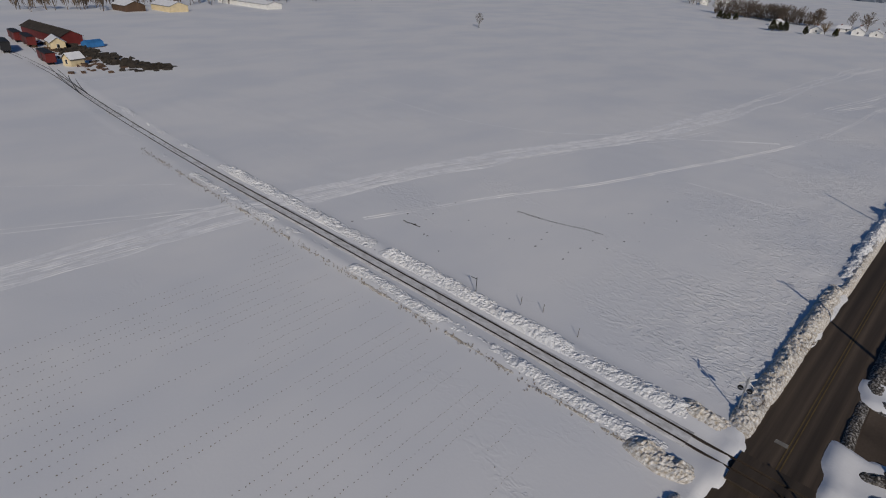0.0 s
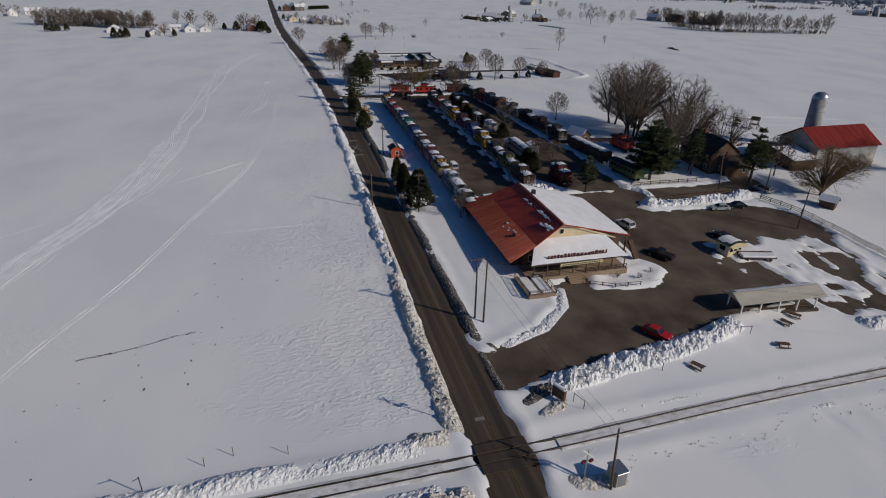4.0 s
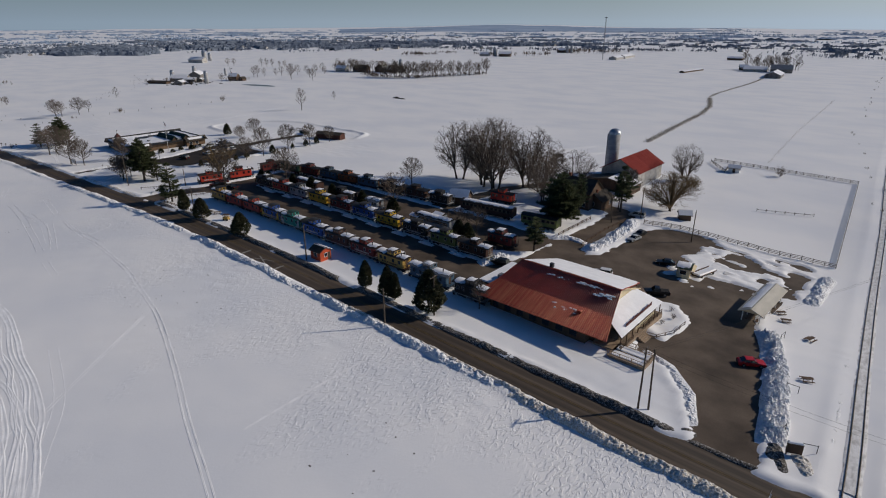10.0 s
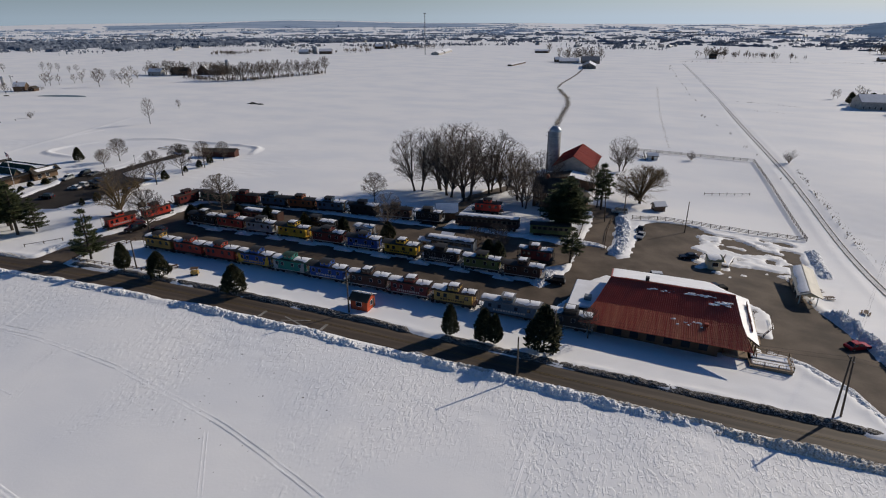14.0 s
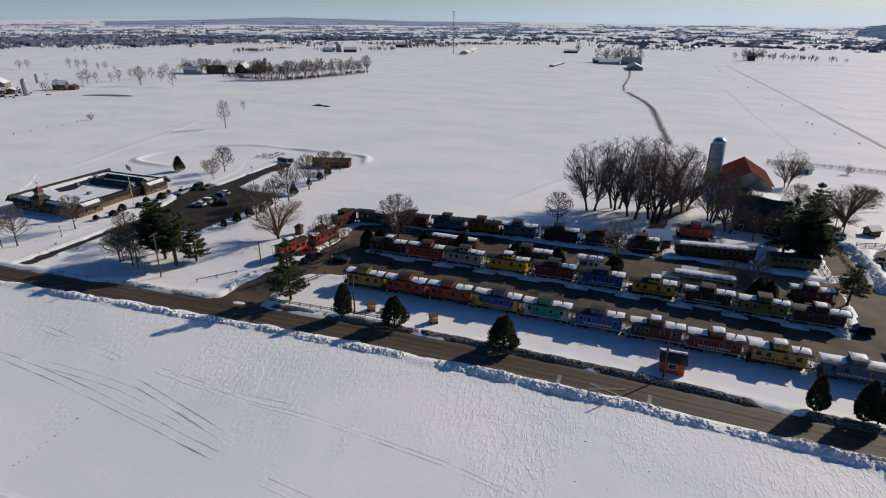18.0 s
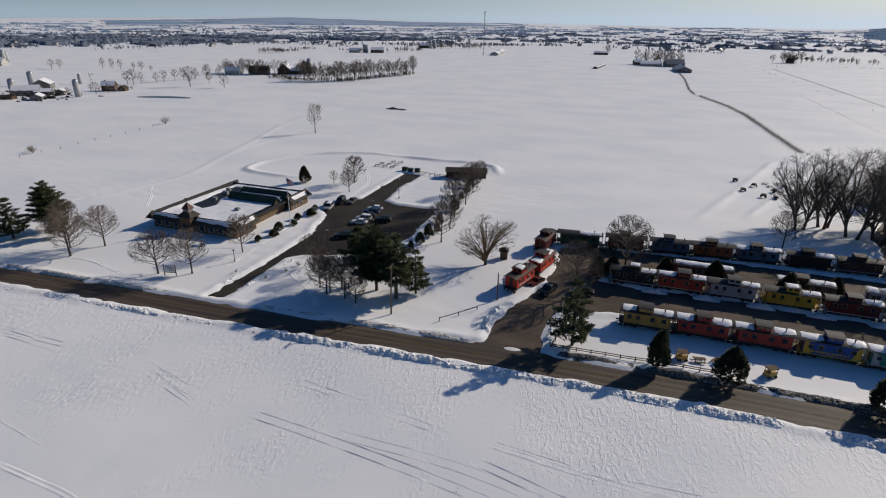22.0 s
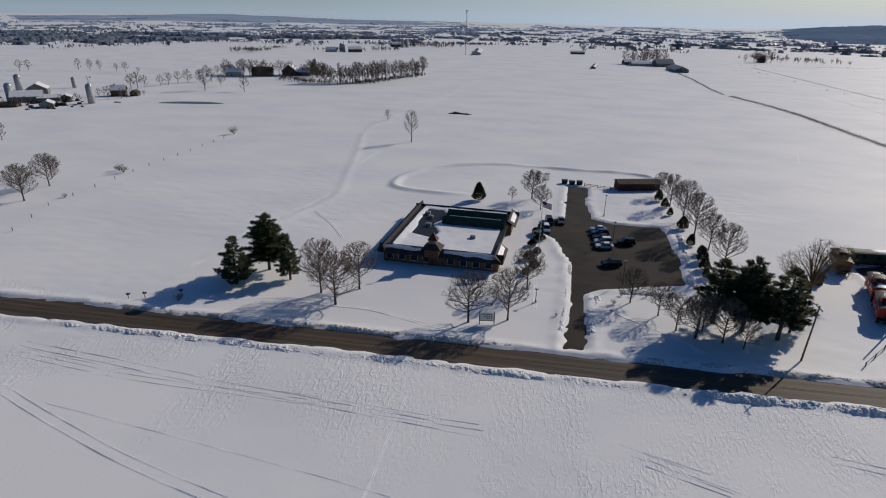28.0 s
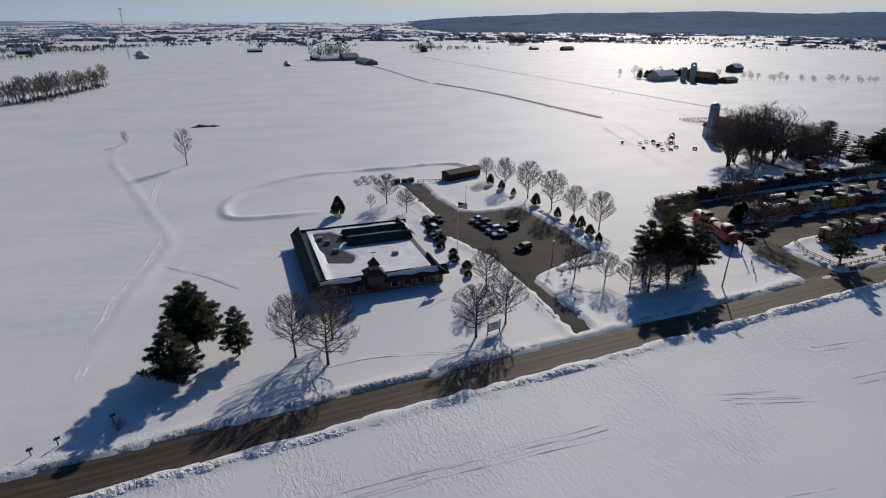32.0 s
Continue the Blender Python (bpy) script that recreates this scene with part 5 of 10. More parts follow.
# evergreen bushes along the front of the caboose rows
for i, (x, y, h, k, w) in enumerate(((143, -2, 6.2, 1, 0.75), (136.5, -2.3, 6.8, 1, 0.8), (134.6, -2.6, 6.0, 1, 0.7), (125.8, -3.6, 9.0, 0, 0.95), (191.3, -0.6, 6.2, 2, 1.0), (212.3, -0.6, 5.9, 2, 1.0), (223, -0.6, 6.6, 1, 0.8))):
    tree(CEDARS[k], x, y, h, "egg-shaped dark evergreen cedar beside the road", "evergreen", "cedars along the road", wide=w, name="cedar")
for x, y, h in ((236, -35.6, 4.9), (233, -36.5, 4.6), (222, -39.2, 5.1), (212, -39.6, 5.6), (198.3, -37.5, 5.6), (189, -41.7, 4.8), (176, -42.5, 5.0), (147, -38.8, 6.0), (144.6, -39.5, 5.6)):
    tree(CEDARS[(int(x)) % 3], x, y, h, "dark clipped cedar between the caboose rows", "evergreen", "cedars in the yard", wide=1.0, name="cedar")
tree(PINE[4], 237, -3.3, 13.0, "tall dark pine beside the yard entrance", "pine", name="pine_tree")
tree(PINE[3], 133.2, -68.3, 16.2, "broad tall dark pine in the farmhouse garden", "pine", wide=1.2, name="pine_tree")
tree(PINE[4], 136.6, -73.5, 12.5, "broad dark pine in the farmhouse garden", "pine", wide=1.25, name="pine_tree")
tree(PINE[1], 128.4, -46.8, 9.6, "ragged open pine behind the restaurant", "pine", wide=1.35, name="pine_tree")
tree(PINE[1], 134.6, -82, 13, "dark pine in the farmhouse garden", "pine", name="pine_tree")
tree(PINE[1], 126.4, -94.4, 15.5, "tall dark pine with a bare lower trunk by the barn", "pine", wide=1.1, name="pine_tree")
for x, y, h, k, w in ((274.0, -10.2, 14.6, 1, 1.3), (279.4, -12.5, 15.2, 3, 1.0), (284.2, -14.6, 13.6, 1, 1.3), (270.8, -13.5, 10.0, 4, 1.1)):
    tree(PINE[k], x, y, h, "tall dark pine in the grove by the road", "pine", "pine grove", wide=w, name="pine_tree")
for x, y, h in ((283.8, -6.8, 9.0), (288.4, -7.3, 8.6), (286.6, -10.5, 8.2), (291.4, -9.6, 7.6), (280.6, -5.4, 6.2)):
    tree(ROUND[int(x) % 3], x, y, h, "bare tree in front of the dark pines", "tree", "bare trees of the pine grove")
for x, y, h, k, w, lab in ((378.8, -16.0, 13.8, 3, 1.1, "broad dark pine with a rounded top on the inn lawn"), (381.8, -7.2, 11.2, 4, 1.3, "dark conical pine near the road"), (371.6, -12.2, 9.6, 0, 1.2, "small dark pine on the inn lawn")):
    tree(PINE[k], x, y, h, lab, "pine", "pines on the inn lawn", wide=w, name="pine_tree")
tree(CEDARS[2], 341.5, -82, 5.8, "small conical evergreen behind the inn", "evergreen", wide=0.85, name="cedar")
for i, (x, y) in enumerate(((281.5, -36), (281, -41), (280.6, -46), (280, -51), (281.5, -57), (281.6, -70), (283.4, -82), (284, -90), (285, -97))):
    tree(SMALL_CEDAR[i % 2], x, y, 2.4 + (i % 3) * 0.6, "small evergreen along the inn car park", "evergreen", "evergreens along the car park", name="cedar")
# bare trees of the inn
for x, y, h, w in ((357.4, -3.8, 11.4, 1.15), (362.4, -7.9, 12.4, 0.82), (355.3, -11.8, 10.8, 0.95), (330.0, -3.6, 10.4, 1.15), (322.7, -6.2, 11.0, 0.9), (320.3, -20.8, 10.0, 0.9)):
    tree(ROUND[int(x) % 3], x, y, h, "bare round-crowned maple on the inn lawn", "tree", "maples by the inn", wide=w)
for x, y, h in ((276.2, -43.7, 11), (279.5, -64, 12.4), (280.5, -77.5, 12.4), (282.3, -91, 10.6), (277.6, -54.4, 10), (283.6, -103.7, 8.2)):
    tree(ROUND[int(x) % 3], x, y, h, "bare rounded tree along the car park", "tree", "trees along the inn car park", wide=0.85)
for x, y, h, m in ((325, -88, 9.8, ROUND[0]), (321.5, -77.6, 7.5, ROUND[1]), (331, -84, 5.0, BARE[0]), (299, -19.5, 8, ROUND[1]), (294, -15, 7.2, ROUND[0]), (288, -8, 7, BARE[1]), (286, 241, 8.4, BARE[1]), (440, 9.6, 11.5, ROUND[1]), (475, -42, 11.5, ROUND[0]), (481, -47, 9.5, BARE[2]), (481, -57, 11, ROUND[1]), (488, -65, 8, BARE[1])):
    tree(m, x, y, h, "bare leafless tree standing in the snow", "tree")
tree(SPREADING, 261.3, -33, 12.6, "bare wide-spreading old tree with ochre twigs", "tree", wide=1.2)
tree(WILLOW, 115.5, -107, 13.5, "bare weeping willow with ochre twigs by the paddock", "willow", wide=1.35, name="willow")
tree(TALL[2], 125, -146, 14.5, "open bare tree behind the barn", "tree", wide=1.0)
tree(ROUND[0], 129.5, -105, 11.5, "bare tree beside the barn", "tree", wide=0.9)
tree(BARE[0], 387, -162.6, 14.8, "lone tall bare tree in the open field", "tree", wide=0.75)
# the big bare grove behind the cabooses
for x, y, h, k in ((187, -88, 20, 0), (180, -93, 21, 1), (175, -86, 22, 2), (169, -85, 23, 1), (164, -97, 20, 0), (160, -100, 17.5, 2), (153, -92, 15, 1), (149, -84, 13.5, 0), (146, -101, 14, 2)):
    tree(TALL[k], x, y, h * 1.1, "tall bare multi-stemmed tree in the farm grove", "tree", "farm grove", wide=1.1)
for x, y, h, m in ((194, -69.5, 9.8, ROUND[1]), (230.5, -42, 13, ROUND[0]), (239.4, -23.3, 12.5, ROUND[1]), (176, -43, 13, BARE[0]), (146.5, -46, 8.0, ROUND[0]), (152, -44, 7.0, ROUND[1]), (119.0, -11.6, 6.5, BARE[2]), (61.0, -185.5, 6.4, SHRUB[0]), (99, -176, 5, SHRUB[1]), (137, -83, 9, ROUND[1]), (143, -80, 8, BARE[1]), (128, -96, 11, BARE[0])):
    tree(m, x, y, h, "bare leafless tree among the cabooses" if y > -70 and x > 130 else "bare leafless tree near the farm", "tree")
for i, (x, y, h) in enumerate(((388.6, 3.1, 2.6), (303, -14, 1.3), (305.2, -9.5, 1.1), (302.4, -18, 1.5), (313.6, -10, 1.0), (300.5, -22.5, 1.4), (298, -22.8, 1.4), (295.5, -23, 1.4), (292.5, -23.4, 1.4), (89, -33, 1.5), (88.2, -37, 1.6), (89.8, -40.5, 1.3), (87.4, -15.5, 1.2), (470.5, -78, 4.0), (474, -80, 3.2), (466, -48, 2), (472.6, -153, 5), (538, -60, 3.0))):
    tree(SHRUB[i % 2], x, y, h, "low bare shrub in the snow", "shrub", name="shrub")
for i in range(8):
    tree(SMALL_CEDAR[i % 2], 321.4 - (i % 2) * 1.6, -28.5 - i * 4.6, 1.5 + 0.3 * (i % 3), "small rounded evergreen shrub beside the inn wall", "shrub", "shrubs by the inn", wide=1.7, name="shrub")


# ---- railway cabooses ----
SHARED = {}


def shared(key, make):
    if key not in SHARED:
        SHARED[key] = make()
    return SHARED[key]


def arch(half, z0, rise, n=8):
    return [(-half + 2 * half * i / n, z0 + rise * (1 - ((2 * i / n - 1) ** 2))) for i in range(n + 1)]


def roof_shell(x0, x1, half, z0, rise, thick):
    top = arch(half, z0, rise)
    return Shape().prism_x([*top, *[(y, z - thick) for y, z in reversed(top)]], x0, x1)


def roof_snow(x0, x1, half, z0, rise, seed, cover):
    """A broken blanket of snow that lies on an arched roof."""
    r = random.Random(seed)
    sh = Shape()
    a, b = x0 + r.uniform(0.05, 0.55), x1 - r.uniform(0.05, 0.55)
    n, m = max(4, int((b - a) / 0.35)), 6
    lo = -half * (r.uniform(0.62, 0.9) if cover > 0.8 else r.uniform(0.3, 0.8))
    hi = half * r.uniform(0.78, 0.94)
    rows = []
    wave = [r.uniform(0, 6.28) for q in range(4)]
    for i in range(n + 1):
        x = a + (b - a) * i / n
        edge_lo = lo + 0.10 * half * (math.sin(2.1 * x + wave[0]) + 0.6 * math.sin(5.3 * x + wave[1]) + 0.8)
        edge_hi = hi - 0.09 * half * (math.sin(1.7 * x + wave[2]) + 0.6 * math.sin(4.6 * x + wave[3]) + 1.0)
        end = min(1.0, min(i, n - i) / 1.5) ** 0.5
        row = []
        for j in range(m + 1):
            y = edge_lo + (edge_hi - edge_lo) * j / m
            y *= 0.9 + 0.1 * end if abs(y) > 0.5 * half else 1.0
            t = 0.09 * (1 - abs(2 * j / m - 1) ** 4) * end * (1 + 0.12 * math.sin(3.1 * x + j + wave[1]))
            row.append((x, y, z0 + rise * (1 - (y / half) ** 2) + 0.012 + t))
        rows.append(row)
    sh.add([p for row in rows for p in row], [(i * (m + 1) + j, (i + 1) * (m + 1) + j, (i + 1) * (m + 1) + j + 1, i * (m + 1) + j + 1) for i in range(n) for j in range(m)])
    return sh


def caboose(x, y, rot, body, trim, label, cupola=0.0, length=8.4, snow=0.9, lettering=None, roof="dark_roof", seed=0, ends=None, group="cabooses"):
    """A caboose: body with windows, arched roof, cupola, end platforms, trucks."""
    c = thing("caboose", x, y, float(T(x, y)) + 0.02, rot, label, "caboose", group)
    h, w = length / 2, 1.48
    bm, tm = paint(*body), paint(*trim)
    rm = paint(roof, {"dark_roof": (0.035, 0.033, 0.032), "brown_roof": (0.045, 0.030, 0.025), "green_roof": (0.03, 0.06, 0.045), "grey_roof": (0.20, 0.20, 0.20)}[roof], 0.6)
    part("body", shared(("body", length, body), lambda: Shape().box(-h, h, -w, w, 1.15, 3.42, 0.05).mesh("body", bm)), bm, c)
    part("sill_band", shared(("sill", length, trim), lambda: Shape().box(-h - 0.75, h + 0.75, -w + 0.08, w - 0.08, 0.92, 1.13).mesh("sill_band", tm)), tm, c)
    part("roof", shared(("roof", length, roof), lambda: roof_shell(-h - 0.85, h + 0.85, w + 0.14, 3.40, 0.42, 0.09).mesh("roof", rm)), rm, c)
    k = ("under",)
    part("underframe", shared((k, length), lambda: Shape().box(-h * 0.55, h * 0.55, -0.9, 0.9, 0.45, 0.92).mesh("underframe", DARK_METAL)), DARK_METAL, c)
    for sx in (-1, 1):
        tr = part("truck", shared("truck", lambda: Shape().box(-1.1, 1.1, -1.05, -0.9, 0.35, 0.75).box(-1.1, 1.1, 0.9, 1.05, 0.35, 0.75).box(-0.2, 0.2, -0.9, 0.9, 0.4, 0.7).mesh("truck", DARK_METAL)), DARK_METAL, c)
        tr.location = (sx * (h - 1.3), 0, 0)
        for wx in (-0.75, 0.75):
            for wy in (-0.82, 0.82):
                wh = part("wheel", shared("wheel", lambda: Shape().tube((0, -0.07, 0), (0, 0.07, 0), 0.42, 0.42, 14).mesh("wheel", STEEL)), STEEL, tr)
                wh.location = (wx, wy, 0.42)
        pf = part("end_platform", shared("platform", lambda: Shape().box(-0.42, 0.42, -1.42, 1.42, 1.02, 1.12).box(-0.3, 0.3, -1.42, -1.1, 0.35, 0.42).box(-0.3, 0.3, 1.1, 1.42, 0.35, 0.42).box(-0.3, 0.3, -1.42, -1.1, 0.65, 0.72).box(-0.3, 0.3, 1.1, 1.42, 0.65, 0.72).mesh("end_platform", DARK_METAL)), DARK_METAL, c)
        pf.location = (sx * (h + 0.42), 0, 0)

        def rails():
            s = Shape()
            for yy in (-1.38, -0.7, 0.7, 1.38):
                s.tube((0, yy, 1.1), (0, yy, 2.05 if abs(yy) < 1 else 3.42), 0.03, 0.03, 5)
            s.tube((0, -1.38, 2.05), (0, 1.38, 2.05), 0.03, 0.03, 5).tube((0, -1.38, 1.6), (0, 1.38, 1.6), 0.025, 0.025, 5)
            for q in range(5):
                s.tube((0, 0.25, 1.4 + q * 0.45), (0, 0.62, 1.4 + q * 0.45), 0.02, 0.02, 4)
            s.tube((0, 0.25, 1.1), (0, 0.25, 3.5), 0.02, 0.02, 4).tube((0, 0.62, 1.1), (0, 0.62, 3.5), 0.02, 0.02, 4)
            return s.mesh("end_railing", tm)
        rl = part("end_railing", shared(("rails", trim), rails), tm, c)
        rl.location = (sx * (h + 0.8), 0, 0)
        dr = part("end_door", shared("enddoor", lambda: Shape().box(-0.03, 0.03, -0.4, 0.4, 1.2, 3.1, 0.02).mesh("end_door", BROWN_WOOD)), BROWN_WOOD, c)
        dr.location = (sx * (h + 0.01), 0, 0)
        cp = part("coupler", shared("coupler", lambda: Shape().box(-0.35, 0.35, -0.1, 0.1, 0.75, 0.95, 0.03).mesh("coupler", DARK_METAL)), DARK_METAL, c)
        cp.location = (sx * (h + 1.0), 0, 0)
    slots = [q for q in (-0.36, -0.12, 0.2, 0.38)]
    for sy in (-1, 1):
        for q in slots:
            fr = part("window", shared(("winframe", trim), lambda: Shape().box(-0.38, 0.38, -0.03, 0.03, 2.05, 2.90, 0.02).mesh("window", tm)), tm, c)
            fr.location = (q * length, sy * (w + 0.012), 0)
            pn = part("pane", shared("winpane", lambda: Shape().box(-0.33, 0.33, -0.03, 0.03, 2.09, 2.86, 0.01).mesh("pane", GLASS)), GLASS, fr)
            pn.location = (0, sy * 0.014, 0)
        if lettering:
            lt = paint(*lettering)

            def bars():
                r = random.Random(seed)
                s = Shape()
                px = -length * 0.30
                while px < length * 0.32:
                    bw = r.uniform(0.25, 0.5)
                    s.box(px, px + bw, -0.012, 0.012, 1.42, 1.82)
                    px += bw + 0.16
                return s.mesh("lettering", lt)
            lo = part("lettering", shared(("bars", lettering, seed), bars), lt, c)
            lo.location = (0, sy * (w + 0.006), 0)
    if ends:
        em = paint(*ends)
        for sx in (-1, 1):
            for sy in (-1, 1):
                e = part("end_panel", shared(("endp", ends, sx), lambda: Shape().prism([(0, 1.2), (1.25 * -sx, 1.2), (0.55 * -sx, 3.3), (0, 3.3)], -0.01, 0.01).mesh("end_panel", em)), em, c)
                e.location = (sx * (h - 0.03), sy * (w + 0.005), 0)
    top = 3.82
    if cupola is not None:
        cx = cupola * length
        cu = part("cupola", shared(("cup", body), lambda: Shape().box(-1.15, 1.15, -1.2, 1.2, 3.5, 4.55, 0.04).mesh("cupola", bm)), bm, c)
        cu.location = (cx, 0, 0)
        cr = part("cupola_roof", shared(("cupr", roof), lambda: roof_shell(-1.35, 1.35, 1.36, 4.55, 0.22, 0.07).mesh("cupola_roof", rm)), rm, cu)
        for sx in (-1, 1):
            for yy in (-0.55, 0.55):
                pn = part("cupola_pane", shared("cpane", lambda: Shape().box(-0.02, 0.02, -0.38, 0.38, 3.98, 4.4, 0.01).mesh("cupola_pane", GLASS)), GLASS, cu)
                pn.location = (sx * 1.15, yy, 0)
        for sy in (-1, 1):
            for xx in (-0.55, 0.55):
                pn = part("cupola_pane", shared("cpane2", lambda: Shape().box(-0.36, 0.36, -0.02, 0.02, 3.98, 4.4, 0.01).mesh("cupola_pane", GLASS)), GLASS, cu)
                pn.location = (xx, sy * 1.2, 0)
        spans = [(-h - 0.8, cx - 1.3), (cx + 1.3, h + 0.8)]
        if snow > 0.3 and (seed >= 6 if seed < 20 else seed % 3 == 0):
            part("cupola_snow", shared(("cs", seed % 4), lambda: roof_snow(-1.3, 1.3, 1.36, 4.55, 0.22, 300 + seed % 4, 0.9).mesh("cupola_snow", SNOW_ROOF)), SNOW_ROOF, cu)
    else:
        spans = [(-h - 0.8, 0.3), (0.5, h + 0.8)]
    r = random.Random(seed * 7 + 1)
    for a, b in spans:
        if r.random() < snow and b - a > 0.8:
            part("roof_snow", roof_snow(a, b, w + 0.14, 3.40, 0.42, seed * 11 + int(a * 10), snow), SNOW_ROOF, c, "melting snow on the roof", True)
    part("smoke_jack", shared("jack", lambda: Shape().tube((0, 0, 3.6), (0, 0, 4.35), 0.09, 0.09, 8).tube((0, 0, 4.35), (0, 0, 4.5), 0.17, 0.12, 8).mesh("smoke_jack", DARK_METAL)), DARK_METAL, c).location = (-h * 0.72, 0.55, 0)
    part("running_board", shared(("runb", length), lambda: Shape().box(-h - 0.7, h + 0.7, -0.25, 0.25, 3.84, 3.90).mesh("running_board", DARK_METAL)), DARK_METAL, c).location = (0, 0, -0.12)
    return c


BK, WH, CRM = ("black", (0.02, 0.02, 0.022)), ("white_trim", (0.42, 0.41, 0.39)), ("cream_trim", (0.5, 0.42, 0.26))
YL, RD, MR, BL, TL = ("caboose_yellow", (0.50, 0.30, 0.035)), ("caboose_red", (0.33, 0.045, 0.03)), ("maroon", (0.13, 0.022, 0.02)), ("caboose_blue", (0.016, 0.065, 0.26)), ("teal", (0.02, 0.19, 0.155))
OC, GY, BN, OR_, SB, OL, TN, GN, BRT = ("ochre", (0.36, 0.21, 0.05)), ("caboose_grey", (0.30, 0.31, 0.32)), ("dark_brown", (0.065, 0.032, 0.024)), ("rust_orange", (0.30, 0.09, 0.035)), ("slate_blue", (0.065, 0.115, 0.17)), ("olive", (0.13, 0.15, 0.05)), ("tan", (0.40, 0.255, 0.075)), ("dark_green", (0.025, 0.075, 0.05)), ("bright_red", (0.52, 0.05, 0.03))
ROW1 = [(225.2, OC, BK, "ochre wooden caboose with a dark cupola", 0.05, 8.0, None, "dark_roof", None), (215.8, RD, BK, "red caboose with snow on its roof", 0.0, 8.2, None, "brown_roof", None),
        (206.0, RD, BK, "red caboose with snow on its roof", 0.05, 8.3, None, "dark_roof", None), (196.0, BL, YL, "bright blue caboose with yellow ends", -0.02, 8.4, YL, "dark_roof", YL),
        (186.3, TL, WH, "teal caboose with a white corner panel", 0.04, 8.2, None, "green_roof", GY), (176.5, BL, WH, "blue caboose with snow on its roof", 0.05, 8.3, WH, "dark_roof", None),
        (166.3, BN, WH, "dark brown caboose with white window frames", 0.03, 8.4, None, "dark_roof", None), (156.5, MR, WH, "maroon caboose with white window frames", 0.0, 8.2, WH, "brown_roof", None),
        (146.6, TN, BN, "tan caboose with a brown band", 0.0, 8.2, BN, "brown_roof", None), (134.6, SB, SB, "long slate blue caboose with a snowy roof", 0.06, 10.6, WH, "grey_roof", None), (123.0, BK, GY, "dark grey caboose beside the restaurant", -0.02, 7.2, None, "dark_roof", None)]
for i, (x, b, t, lab, cup, ln, let, rf, en) in enumerate(ROW1):
    caboose(x, -14.3, 0.6, b, t, lab, cup, ln, 0.97, let, rf, i, en, "front row of cabooses")
ROW2 = [(228.5, BK, WH, "black caboose with white window frames", 0.0, None, 1), (219, RD, CRM, "faded red caboose in the second row", -0.05, None, 2), (209.2, GY, WH, "pale grey caboose with snow on its roof", 0.0, None, 3), (198.8, YL, YL, "yellow caboose with a yellow cupola", 0.0, None, 4),
        (188.2, MR, WH, "dark red caboose in the second row", 0.02, None, 5), (177.8, BL, WH, "blue caboose with a round white emblem", 0.0, WH, 6), (167.4, YL, BK, "yellow caboose with black trim, roof half snowy", 0.0, BK, 7), (156.8, BK, WH, "black and white caboose in the second row", 0.02, WH, 8), (146.6, OL, WH, "olive green caboose in the second row", 0.0, None, 9), (136.8, BN, WH, "dark brown caboose at the end of the row", 0.0, None, 10)]
for x, b, t, lab, cup, let, s in ROW2:
    caboose(x, -33.2, 0.5, b, t, lab, cup, 8.3, 0.6, let, "dark_roof", 20 + s, None, "second row of cabooses")
ROW4 = [(242.4, GN, BK, "dark green long caboose in the back row", 9.6), (231.3, MR, BK, "dark red caboose in the back row", 8.2), (221.0, SB, BK, "slate blue caboose in the back row", 8.2), (211.5, OR_, BK, "rust orange caboose in the back row", 8.2), (201.7, SB, BK, "slate blue caboose in the back row", 8.4), (191.0, BK, BK, "black caboose in the back row", 8.4), (180.6, BN, GY, "dark caboose in the back row", 8.2)]
for i, (x, b, t, lab, ln) in enumerate(ROW4):
    caboose(x, -57.0 + (x - 195) * 0.085, 5, b, t, lab, 0.06 if i else None, ln, 0.25, None, "dark_roof", 40 + i, None, "back row of cabooses")
caboose(251.2, -24.4, 73, BRT, BK, "bright red caboose beside the yard entrance", 0.05, 7.4, 0.5, WH, "brown_roof", 60)
caboose(248.4, -34.4, 76, BRT, BK, "bright red caboose beside the yard entrance", 0.05, 7.6, 0.3, None, "brown_roof", 61)
caboose(250.2, -48.5, 80, MR, BK, "dark red caboose at the corner of the yard", 0.0, 7.2, 0.6, None, "brown_roof", 62)
caboose(136.2, -43.6, 0, MR, BK, "dark red caboose behind the second row", 0.05, 7.0, 0.8, None, "dark_roof", 63)
caboose(195.2, -39.6, 0, BK, GY, "black caboose between the rows", 0.1, 9.0, 0.8, None, "dark_roof", 64)
caboose(158, -74.5, 5, BRT, BK, "bright red caboose under the bare grove", 0.0, 7.4, 0.4, None, "dark_roof", 65)
caboose(181.5, -40.4, 0, GY, WH, "small grey caboose with a snowy roof", None, 4.4, 0.9, None, "grey_roof", 66)
caboose(170.8, -58.8, 4, BK, GY, "dark caboose at the end of the back row", 0.05, 7.0, 0.5, None, "dark_roof", 67, None, "back row of cabooses")


